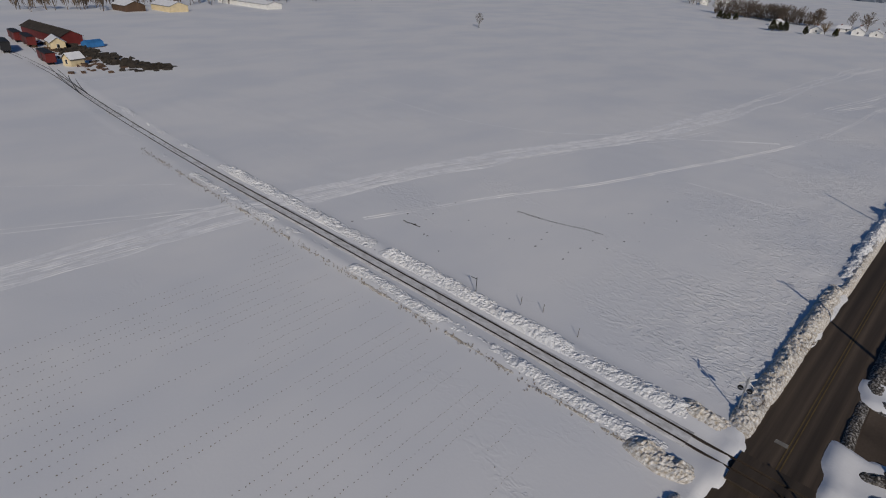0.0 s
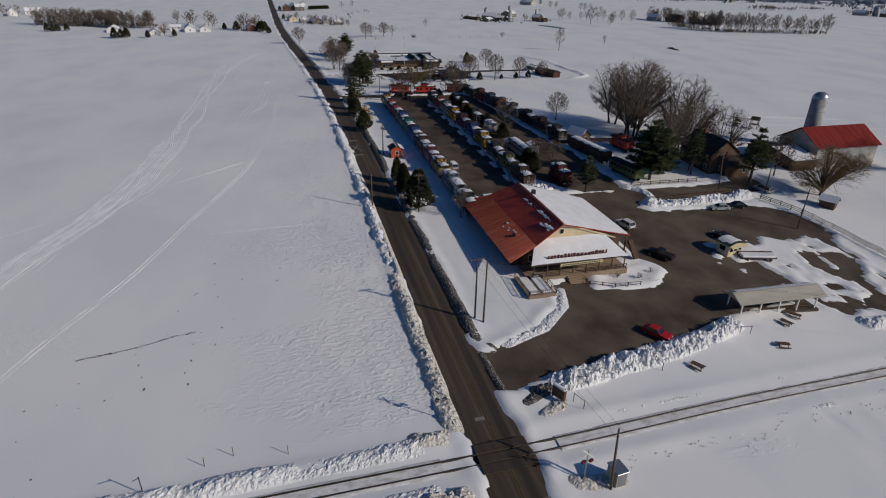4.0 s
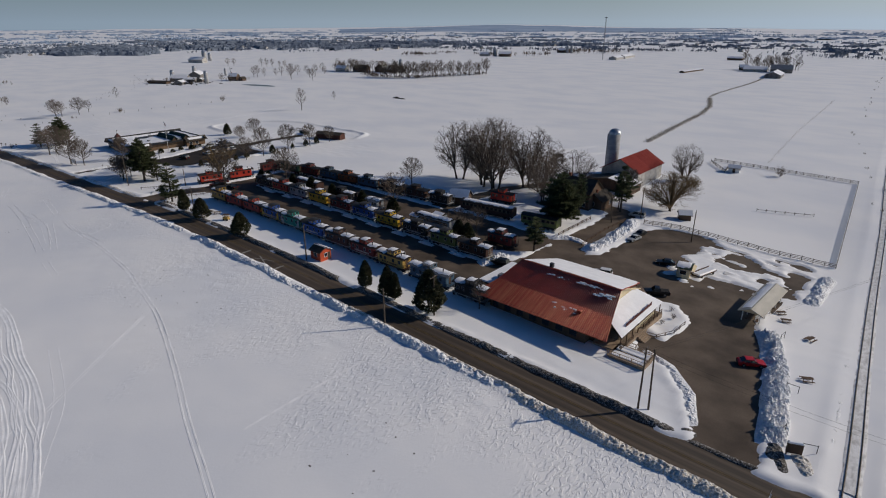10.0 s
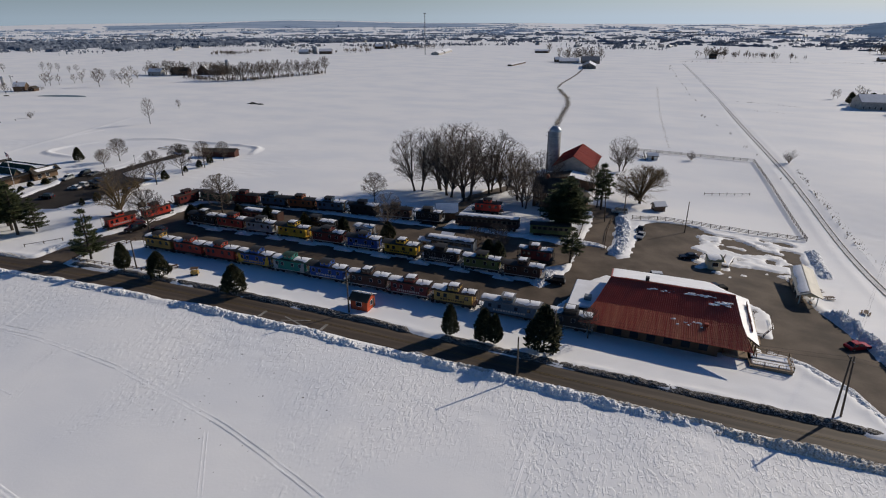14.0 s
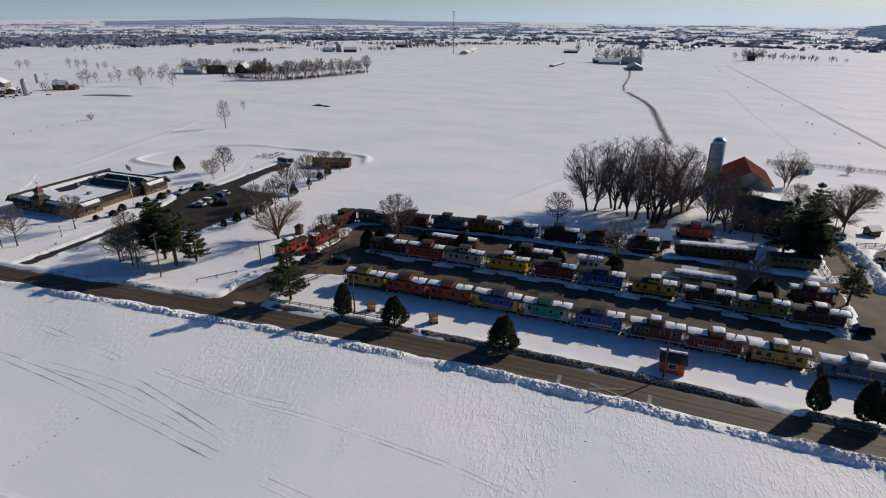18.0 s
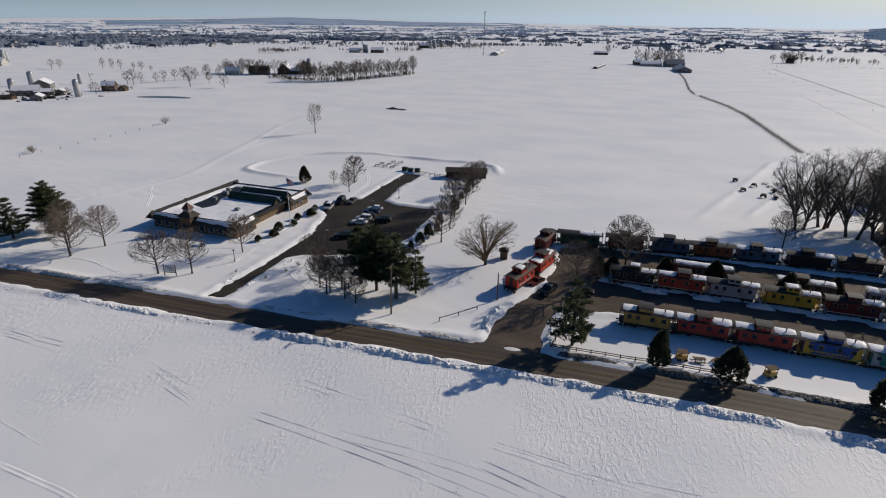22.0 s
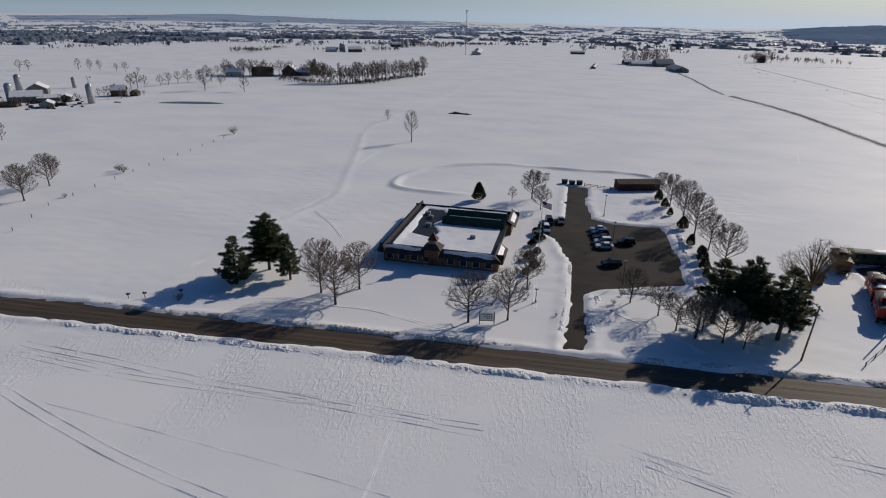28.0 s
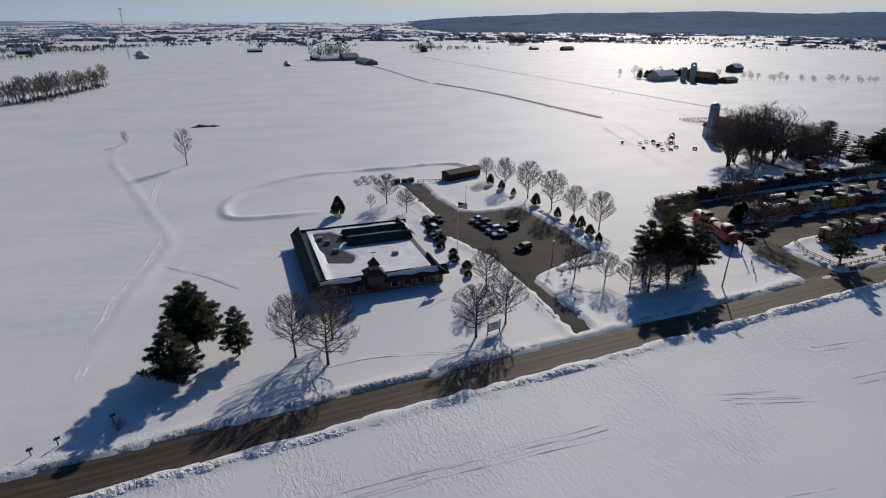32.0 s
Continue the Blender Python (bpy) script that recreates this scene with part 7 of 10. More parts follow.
def house(x, y, rot, lx, ly, wall_h, ridge, wall, roof, label, snow=0.5, category="house", z=None, windows=True, chimney=True, far=False):
    """A gabled house or barn with windows, door and chimney; ridge along its local x."""
    o = thing("house" if category == "house" else category.replace(" ", "_"), x, y, z, rot, label, category)
    hx, hy = lx / 2, ly / 2
    part("wall", Shape().prism_x([(-hy, -0.5), (-hy, wall_h), (0, ridge), (hy, wall_h), (hy, -0.5)], -hx, hx), wall, o)
    slope = (ridge - wall_h) / hy
    for s in (-1, 1):
        q = [(-hx - 0.4, 0, ridge + 0.15), (hx + 0.4, 0, ridge + 0.15), (hx + 0.4, s * (hy + 0.5), wall_h - 0.5 * slope + 0.15), (-hx - 0.4, s * (hy + 0.5), wall_h - 0.5 * slope + 0.15)]
        part("roof", Shape().slab(q, 0.14), roof, o)
        if snow > (0.2 if s > 0 else 0.6):
            part("roof_snow", Shape().slab([(a * 0.98, b * 0.97, c + 0.16) for a, b, c in q], 0.13), SNOW_ROOF, o)
    if windows:
        n = max(1, int(lx / 3.2))
        for s in (-1, 1):
            for i in range(n):
                wx = -hx + lx * (i + 0.5) / n
                for fl in range(max(1, int(wall_h / 2.7))):
                    if not (i == n // 2 and fl == 0):
                        window(o, wx, s * hy, 0.9 + fl * 2.7, 0.9, 1.3, "x", s)
            window(o, s * hx, 0, 1.0, 0.9, 1.3, "y", s)
        part("door", Shape().box(-hx + lx * (n // 2 + 0.5) / n - 0.5, -hx + lx * (n // 2 + 0.5) / n + 0.5, hy - 0.02, hy + 0.05, 0, 2.05), BROWN_WOOD, o)
    if chimney:
        part("chimney", Shape().box(hx * 0.4, hx * 0.4 + 0.7, -0.4, 0.4, wall_h, ridge + 1.0), paint("chimney_brick", (0.20, 0.08, 0.055), 0.85), o)
    return o


house(140.5, -91.5, 0, 13, 9, 5.4, 8.8, BROWN_WOOD, BROWN_ROOF, "two-storey dark farmhouse in the trees", 0.1)
house(134, -94, 90, 8, 6, 3.0, 5.0, BROWN_WOOD, BROWN_ROOF, "low wing of the farmhouse", 0.1)
house(167.5, -64.5, 20, 6, 4.4, 2.6, 4.4, BROWN_WOOD, BROWN_ROOF, "small brown shed with a snowy roof at the yard", 0.3, "shed", chimney=False)
house(290.8, -110.2, 17, 14.5, 4.6, 2.6, 3.5, paint("dark_red_boards", (0.075, 0.030, 0.022), 0.8), BROWN_ROOF, "long low dark red shed in the snow", 0.1, "shed", chimney=False, windows=False)
house(114.5, -171.5, 10, 4, 3.0, 2.0, 2.8, WHITE, BROWN_ROOF, "small white run-in shed at the paddock", 0.9, "shed", chimney=False)
house(109.5, -103.0, 30, 3.4, 2.6, 1.9, 2.8, BROWN_WOOD, BROWN_ROOF, "small brown shed beneath the willow", 0.3, "shed", chimney=False)

# ---- inn round a snowy flat roof ----
N = thing("inn", 13.3, -5.63, 0.15, 0, "low brown-walled inn with green-brown mansard roofs round a snowy flat roof", "inn")
N.scale = (0.958, 0.876, 0.94)
part("wall", Shape().box(328.2, 356.4, -26.8, -25.6, -0.5, 3.0), BRICK_TAN, N)
part("wall", Shape().box(355.8, 357.0, -63.5, -25.6, -0.5, 3.0), BRICK_TAN, N)
part("wall", Shape().box(328.2, 356.9, -64.6, -63.5, -0.5, 3.0), BRICK_TAN, N)
part("wall", Shape().box(328.2, 329.2, -63.5, -54.0, -0.5, 3.0), BRICK_TAN, N)
part("wall", Shape().box(328.2, 329.2, -35.0, -26.8, -0.5, 3.0), BRICK_TAN, N)
part("wall", Shape().box(330.6, 331.6, -54.0, -35.0, -0.5, 3.0), BRICK_TAN, N)
part("flat_roof", Shape().box(329.0, 356.4, -64.2, -26.2, 3.0, 3.70), DARK_METAL, N)
gridx, gridy = np.meshgrid(np.linspace(330.4, 355.0, 56), np.linspace(-63.6, -27.0, 70))
bare = smoothstep(-0.4, 1.6, np.minimum(np.minimum(gridx - 347.2 + 1.4 * np.sin(gridy / 2.3), 354.0 - gridx - 1.6 * smoothstep(-52, -40, gridy) * fbm(gridx / 2, gridy / 3, 8, 2)), np.minimum(-35.5 - gridy - 0.35 * (gridx - 347), gridy + 61.0)))
gz = 3.74 + 0.30 * fbm(gridx / 3.5, gridy / 3.5, 3, 3) + 0.45 * np.exp(-((gridx - 355.0) / 1.2) ** 2) * smoothstep(-62, -50, gridy) - 0.75 * bare
part("roof_snow", grid_mesh("roof_snow", gridx, gridy, gz, SNOW_ROOF), SNOW_ROOF, N, "drifted snow on the flat roof, blown bare in one corner")


def pent(a, b, out, over, z0, z1, depth, mat, label=""):
    """A pent roof along a wall: a steep outer slope and a low inner curb."""
    ax, ay = a
    bx, by = b
    ox, oy = out
    part("pent_roof", Shape().slab([(ax + ox * over, ay + oy * over, z0), (bx + ox * over, by + oy * over, z0), (bx - ox * depth, by - oy * depth, z1), (ax - ox * depth, ay - oy * depth, z1)], 0.16), mat, N, label)
    part("pent_back", Shape().slab([(ax - ox * depth, ay - oy * depth, z1), (bx - ox * depth, by - oy * depth, z1), (bx - ox * (depth + 0.3), by - oy * (depth + 0.3), 3.2), (ax - ox * (depth + 0.3), ay - oy * (depth + 0.3), 3.2)], 0.12), mat, N)


def pent_snow(x0, x1, y, z, drop, seed):
    """A ragged band of snow that has slid down a pent roof."""
    u, v = np.meshgrid(np.linspace(0, 1, int((x1 - x0) * 2.2)), np.linspace(0, 1, 7))
    lo = 0.35 + 0.45 * fbm(u * (x1 - x0) / 2.4, u * 0, seed, 3)
    hi = 0.95 - 0.25 * fbm(u * (x1 - x0) / 1.7, u * 0, seed + 2, 3)
    q = lo * 0.7 + (hi - lo * 0.7) * v
    thick = 0.14 * (1 - np.abs(2 * v - 1) ** 3) * (1 - np.abs(2 * u - 1) ** 10) + 0.01
    part("pent_snow", grid_mesh("pent_snow", x0 + u * (x1 - x0), y - q * 2.3, z + q * drop + thick, SNOW_ROOF), SNOW_ROOF, N, "band of snow clinging to the pent roof")


pent((327.0, -25.6), (358.2, -25.6), (0, 1), 1.3, 2.75, 4.4, 1.0, BROWN_ROOF, "dark brown shingled pent roof")
pent((357.4, -66.2), (357.4, -24.4), (1, 0), 1.7, 2.5, 4.7, 0.7, CHARCOAL_ROOF, "steep charcoal shingled roof slope")
pent((327.0, -64.6), (358.2, -64.6), (0, -1), 1.2, 2.75, 4.3, 1.0, CHARCOAL_ROOF)
pent((328.2, -35.5), (328.2, -24.6), (-1, 0), 1.3, 2.75, 4.5, 1.0, BROWN_ROOF)
pent((328.2, -65.5), (328.2, -53.5), (-1, 0), 1.3, 2.75, 4.6, 1.0, BROWN_ROOF)
for y0, y1, lab in ((-50.4, -47.2, "green ribbed ridge roof"), (-57.4, -53.2, "green ribbed ridge roof")):
    yc = (y0 + y1) / 2
    for s in (y0, y1):
        q = [(329.6, yc, 5.9), (346.5, yc, 5.9), (346.8, s, 4.1), (329.4, s, 4.1)]
        part("green_roof", Shape().slab(q, 0.14), GREEN_ROOF, N, lab)
        rb = Shape()
        ribs(rb, *q, 0.55, 0.07)
        part("green_roof_ribs", rb, GREEN_ROOF, N)
    part("green_roof_gable", Shape().prism_x([(y0 + 0.2, 3.1), (y0 + 0.2, 4.1), (yc, 5.75), (y1 - 0.2, 4.1), (y1 - 0.2, 3.1)], 329.9, 346.3), BROWN_WOOD, N)
    part("ridge_cap", Shape().tube((329.5, yc, 5.94), (346.5, yc, 5.94), 0.09, 0.09, 5), GREEN_ROOF, N)
pent_snow(329.0, 341.6, -24.4, 2.86, 1.62, 3)
pent_snow(347.4, 357.0, -24.4, 2.86, 1.62, 9)
part("pent_snow", Shape().slab([(328.6, -34.5, 4.25), (328.6, -26.5, 4.3), (327.5, -26.8, 3.45), (327.6, -34.0, 3.5)], 0.16), SNOW_ROOF, N)
part("pent_snow", Shape().slab([(328.6, -64.0, 4.3), (328.6, -55.0, 4.3), (327.5, -55.5, 3.45), (327.5, -63.5, 3.5)], 0.16), SNOW_ROOF, N)
ux, uy = np.meshgrid(np.linspace(331.0, 345.6, 30), np.linspace(-53.1, -50.5, 8))
part("valley_snow", grid_mesh("valley_snow", ux, uy, 4.25 + 0.5 * np.abs((uy + 51.8) / 1.3) ** 2 + 0.2 * fbm(ux / 2, uy / 2, 12, 3), SNOW_ROOF), SNOW_ROOF, N, "snow lying between the two green roofs")
# cupola above the entrance
part("cupola_base", Shape().box(342.6, 346.2, -28.2, -24.2, 2.6, 5.0, 0.05), BROWN_WOOD, N)
for q in range(4):
    a = q * math.pi / 2
    c, s = math.cos(a), math.sin(a)
    f = lambda px, py, z: (344.4 + c * px - s * py, -26.2 + s * px + c * py, z)
    part("cupola_skirt", Shape().slab([f(-1.1, -1.1, 5.9), f(1.1, -1.1, 5.9), f(2.4, -2.4, 4.7), f(-2.4, -2.4, 4.7)], 0.1), BROWN_ROOF, N)
    part("cupola_cap", Shape().slab([f(0, 0, 8.7), f(1.25, -1.25, 6.9), f(-1.25, -1.25, 6.9)], 0.08), paint("copper_red", (0.075, 0.024, 0.018), 0.6), N)
part("cupola_lantern", Shape().box(343.4, 345.4, -27.2, -25.2, 5.6, 6.95, 0.04), FARM_GREY, N)
part("weather_vane", Shape().tube((344.4, -26.2, 8.5), (344.4, -26.2, 10.2), 0.05, 0.03, 5).box(343.8, 345.0, -26.22, -26.18, 9.6, 9.8), DARK_METAL, N)
for k in range(9):
    if k != 4:
        window(N, 330.5 + k * 3.1, -25.6, 0.8, 1.6, 1.4, "x", 1)
for y in (-28.5, -32, -56.5, -60):
    window(N, 328.2, y, 0.8, 1.5, 1.4, "y", -1)
for k in range(9):
    window(N, 357.0, -30 - k * 3.8, 0.9, 1.2, 1.3, "y", 1)
part("entrance_door", Shape().box(343.4, 345.4, -25.66, -25.52, 0, 2.3), BROWN_WOOD, N)
for x, y in ((351, -52), (352.6, -55.5), (350, -45), (336.5, -38)):
    part("roof_unit", Shape().box(x - 0.7, x + 0.7, y - 0.6, y + 0.6, 3.6, 4.6, 0.06), GREY_METAL, N, "grey rooftop fan unit")


# ---- vehicles ----
def vehicle(x, y, rot, col, label, kind="car", snow=False, z=None):
    """A car, pickup or van: shaped body, glasshouse, wheels, lamps."""
    o = thing({"car": "car", "suv": "suv", "van": "van", "pickup": "pickup_truck"}[kind], x, y, float(T(x, y)) - 0.08 if z is None else z, rot, label, {"pickup": "pickup truck", "suv": "car"}.get(kind, kind), "parked vehicles")
    L, W = {"car": (4.6, 0.88), "suv": (4.7, 0.93), "van": (5.0, 0.97), "pickup": (5.5, 0.97)}[kind]
    h = L / 2
    bonnet, roof = {"car": (0.95, 1.45), "suv": (1.05, 1.75), "van": (1.1, 1.85), "pickup": (1.1, 1.8)}[kind]
    m = paint(*col, 0.3, 0.06)
    low = [(-h, 0.45), (-h + 0.12, 0.30), (h - 0.15, 0.30), (h, 0.45), (h, 0.72), (h - 0.25, bonnet - 0.10), (h * 0.42, bonnet), (-h + 0.2, bonnet + 0.02), (-h, bonnet - 0.15)]
    key = ("vbody", kind, col)
    part("body", shared(key, lambda: Shape().prism(low, -W, W).mesh("body", m)), m, o)
    c0, c1, c2, c3 = {"car": (h * 0.40, h * 0.10, -h * 0.48, -h * 0.80), "suv": (h * 0.44, h * 0.14, -h * 0.82, -h * 0.95), "van": (h * 0.62, h * 0.25, -h * 0.88, -h * 0.97), "pickup": (h * 0.42, h * 0.18, -h * 0.18, -h * 0.26)}[kind]

    def cabin():
        s = Shape()
        w0, w1 = W - 0.04, W - 0.20
        lo, hi = [(c0, bonnet - 0.02), (c3, bonnet - 0.02)], [(c1, roof), (c2, roof)]
        vs = [(lo[0][0], -w0, lo[0][1]), (lo[1][0], -w0, lo[1][1]), (lo[1][0], w0, lo[1][1]), (lo[0][0], w0, lo[0][1]), (hi[0][0], -w1, roof), (hi[1][0], -w1, roof), (hi[1][0], w1, roof), (hi[0][0], w1, roof)]
        return s.add(vs, [(0, 3, 2, 1), (4, 5, 6, 7), (0, 1, 5, 4), (2, 3, 7, 6), (1, 2, 6, 5), (3, 0, 4, 7)])
    part("cabin_glass", shared(("vcab", kind), lambda: cabin().mesh("cabin_glass", GLASS)), GLASS, o, "dark glazed cabin")
    part("roof_panel", shared(("vroof", kind, col), lambda: Shape().box(c2 - 0.04, c1 + 0.06, -W + 0.17, W - 0.17, roof - 0.03, roof + 0.04, 0.03).mesh("roof_panel", m)), m, o)
    pil = lambda: [Shape().tube((a, s * (W - 0.06), bonnet), (b, s * (W - 0.2), roof), 0.05, 0.05, 4) for s in (-1, 1) for a, b in ((c0, c1), ((c0 + c3) / 2, (c1 + c2) / 2), (c3, c2))]

    def pillars():
        s = Shape()
        for q in pil():
            s.add(q.v, q.f)
        return s.mesh("pillar_frame", m)
    part("pillar_frame", shared(("vpil", kind, col), pillars), m, o)
    if kind == "pickup":
        part("load_bed", shared("vbed", lambda: Shape().box(-h + 0.15, c3 - 0.1, -W + 0.12, W - 0.12, 0.8, bonnet + 0.06).mesh("load_bed", BLACK_HOLE)), BLACK_HOLE, o)
    for sx in (-1, 1):
        for sy in (-1, 1):
            t = part("wheel", shared("vtyre", lambda: Shape().tube((0, -0.11, 0), (0, 0.11, 0), 0.34, 0.34, 14).mesh("wheel", RUBBER)), RUBBER, o)
            t.location = (sx * h * 0.62, sy * (W - 0.07), 0.34)
            rm = part("rim", shared("vrim", lambda: Shape().tube((0, -0.12, 0), (0, 0.12, 0), 0.2, 0.2, 10).mesh("rim", RIM)), RIM, t)
    for sy in (-1, 1):
        part("headlight", shared("vhl", lambda: Shape().box(-0.04, 0.04, -0.2, 0.2, 0.62, 0.78, 0.02).mesh("headlight", CLEAR_LAMP)), CLEAR_LAMP, o).location = (h, sy * (W - 0.28), 0)
        part("taillight", shared("vtl", lambda: Shape().box(-0.04, 0.04, -0.13, 0.13, 0.65, 0.9, 0.02).mesh("taillight", RED_LAMP)), RED_LAMP, o).location = (-h, sy * (W - 0.18), 0)
        part("mirror", shared("vmir", lambda: Shape().box(-0.08, 0.08, -0.1, 0.1, 0.95, 1.1, 0.03).mesh("mirror", DARK_METAL)), DARK_METAL, o).location = (h * 0.36, sy * (W + 0.07), 0)
    for sx in (-1, 1):
        part("bumper", shared("vbmp", lambda: Shape().box(-0.06, 0.06, -0.8, 0.8, 0.36, 0.56, 0.03).mesh("bumper", DARK_METAL)), DARK_METAL, o).location = (sx * h, 0, 0)
    if snow:
        part("roof_snow", shared(("vsnow", kind), lambda: Shape().box(c2, c1, -W + 0.25, W - 0.25, roof + 0.03, roof + 0.16, 0.08).mesh("roof_snow", SNOW_ROOF)), SNOW_ROOF, o)
    return o


V_RED, V_SILVER, V_BLACK, V_WHITE, V_BLUE, V_GREY, V_MAROON, V_GREEN, V_TAN = ("car_red", (0.42, 0.015, 0.02)), ("car_silver", (0.38, 0.39, 0.40)), ("car_black", (0.012, 0.012, 0.014)), ("car_white", (0.62, 0.62, 0.62)), ("car_blue", (0.03, 0.06, 0.15)), ("car_grey", (0.10, 0.105, 0.11)), ("car_maroon", (0.10, 0.02, 0.022)), ("car_green", (0.02, 0.05, 0.035)), ("car_tan", (0.30, 0.26, 0.20))
vehicle(71.4, -29.6, 210, V_RED, "bright red car parked beside a snow heap")
vehicle(95.4, -46.4, 30, V_BLACK, "dark pickup truck on the car park", "pickup")
vehicle(100.6, -65.2, 20, V_BLACK, "dark car by the drive-up hut")
vehicle(108.8, -46.4, 12, V_WHITE, "white suv behind the restaurant", "suv")
vehicle(120.7, -93.8, 5, V_SILVER, "silver van on the farm lane", "van")
vehicle(113.2, -74.6, 80, V_SILVER, "silver car parked by the snow heap")
vehicle(113.6, -79.6, 80, V_BLACK, "black car parked by the snow heap")
vehicle(304.6, -63.0, 8, V_SILVER, "silver car in the inn car park", "car", True)
vehicle(304.2, -59.9, 8, V_BLUE, "dark blue car in the inn car park", "suv")
vehicle(303.8, -56.7, 8, V_BLACK, "black car in the inn car park")
vehicle(303.6, -53.4, 8, V_SILVER, "silver car in the inn car park", "suv", True)
vehicle(303.3, -50.2, 8, V_WHITE, "white car in the inn car park", "car", True)
vehicle(297.8, -54.4, 8, V_BLACK, "black car on the inn car park", "suv")
vehicle(302.0, -38.9, 15, V_BLACK, "black car alone on the inn car park", "suv")
vehicle(318.2, -66, 100, V_BLACK, "black van at the back of the inn", "van")
vehicle(318.6, -59.3, 100, V_SILVER, "silver suv beside the inn", "suv", True)
vehicle(314.9, -67.5, 95, V_GREY, "dark grey car behind the inn")
vehicle(321.0, -54.2, 100, V_GREY, "dark grey car beside the inn")
vehicle(248.0, -26.6, 70, V_MAROON, "dark red car beside the red cabooses")
vehicle(244.9, -23.4, 75, V_BLACK, "dark pickup on the yard lane", "pickup")
vehicle(238, -25, 3, V_BLACK, "dark car on the yard lane")
vehicle(150.5, -18.7, 2, V_SILVER, "silver van behind the front caboose row", "van", True)
vehicle(129.5, -33.5, 5, V_BLACK, "black car at the end of the lane", "suv")

# ---- fences ----


def board_fence(pts, label, rails=(0.35, 0.75, 1.15), span=2.6, h=1.35, mat=None, name="board_fence", group="fences"):
    m = mat or FENCE_WOOD
    f = thing(name, 0, 0, 0, 0, label, "fence", group)
    pm = shared(("fpost", h, m.name), lambda: Shape().box(-0.08, 0.08, -0.08, 0.08, -0.4, h, 0.02).mesh("post", m))
    for (ax, ay), (bx, by) in zip(pts, pts[1:]):
        n = max(1, round(math.hypot(bx - ax, by - ay) / span))
        q = [(ax + (bx - ax) * i / n, ay + (by - ay) * i / n) for i in range(n + 1)]
        for x, y in q[:-1] if (bx, by) != pts[-1] else q:
            p = part("post", pm, m, f)
            p.location = (x, y, snow_z(x, y))
        for (x0, y0), (x1, y1) in zip(q, q[1:]):
            z0, z1 = snow_z(x0, y0), snow_z(x1, y1)
            for r in rails:
                d = Vector((x1 - x0, y1 - y0, 0)).normalized()
                nx, ny = -d.y * 0.025, d.x * 0.025
                s = Shape()
                s.add([(x0 - nx, y0 - ny, z0 + r - 0.07), (x1 - nx, y1 - ny, z1 + r - 0.07), (x1 + nx, y1 + ny, z1 + r - 0.07), (x0 + nx, y0 + ny, z0 + r - 0.07),
                       (x0 - nx, y0 - ny, z0 + r + 0.07), (x1 - nx, y1 - ny, z1 + r + 0.07), (x1 + nx, y1 + ny, z1 + r + 0.07), (x0 + nx, y0 + ny, z0 + r + 0.07)],
                      [(0, 3, 2, 1), (4, 5, 6, 7), (0, 1, 5, 4), (2, 3, 7, 6), (1, 2, 6, 5), (3, 0, 4, 7)])
                part("board", s, m, f)
    return f


board_fence([(116.6, -89.3), (104.6, -93.5), (68, -97.8)], "grey board fence between car park and paddock")
board_fence([(68, -97.8), (74.4, -182.6)], "grey board fence along the railway side of the paddock")
board_fence([(74.4, -182.6), (126.2, -185.4)], "grey board fence at the far side of the paddock")
board_fence([(126.5, -181.8), (117, -168), (118.5, -180)], "short grey board fence by the run-in shed")
board_fence([(95, -128), (80, -135)], "low wire fence posts across the paddock", (0.6,), 3.0, 1.0)
board_fence([(240.5, -1.2), (236, -1.4), (224, -1.6), (214, -2.0)], "low brown rail fence along the road verge", (0.3, 0.65), 2.4, 0.85, BROWN_WOOD)
board_fence([(240.2, -1.5), (239.4, -10), (236.5, -16)], "brown rail fence beside the yard entrance", (0.35, 0.8), 2.4, 1.0, BROWN_WOOD)
board_fence([(121.5, -60), (122.4, -75), (122, -88)], "brown rail fence beside the farm lane", (0.4, 0.85), 2.8, 1.05, BROWN_WOOD)
board_fence([(128.8, -60), (129.4, -80)], "brown rail fence in front of the farmhouse", (0.4, 0.85), 2.8, 1.05, BROWN_WOOD)
board_fence([(262, -4), (256.5, -10.5)], "short single-rail barrier on the lawn", (0.7,), 4.0, 0.9, FENCE_WOOD)
board_fence([(472, -152), (468, -80), (464, -40), (455, -20)], "row of thin field posts across the snow", (), 9.0, 1.1)


# ---- poles and wires ----
def utility_pole(x, y, h, label, arms=1, rot=0.0, lean=(0, 0), z=None, transformer=False):
    o = thing("utility_pole", x, y, z if z is not None else snow_z(x, y) - 0.1, rot, label, "utility pole", "utility poles")
    top = (lean[0], lean[1], h)
    part("pole", Shape().tube((0, 0, -0.4), top, 0.17, 0.11, 10), POLE_WOOD, o, "", True)
    for k in range(arms):
        z1 = h - 0.5 - k * 1.1
        part("crossarm", Shape().box(lean[0] - 0.06, lean[0] + 0.06, lean[1] - 1.2, lean[1] + 1.2, z1, z1 + 0.12), POLE_WOOD, o)
        for q in (-1.05, -0.45, 0.45, 1.05):
            part("insulator", shared("insul", lambda: Shape().tube((0, 0, 0), (0, 0, 0.16), 0.05, 0.035, 6).mesh("insulator", CONCRETE)), CONCRETE, o).location = (lean[0], lean[1] + q, z1 + 0.12)
    if transformer:
        part("transformer", Shape().tube((0.4, 0, h - 2.4), (0.4, 0, h - 1.4), 0.25, 0.25, 10), GREY_METAL, o)
    return o


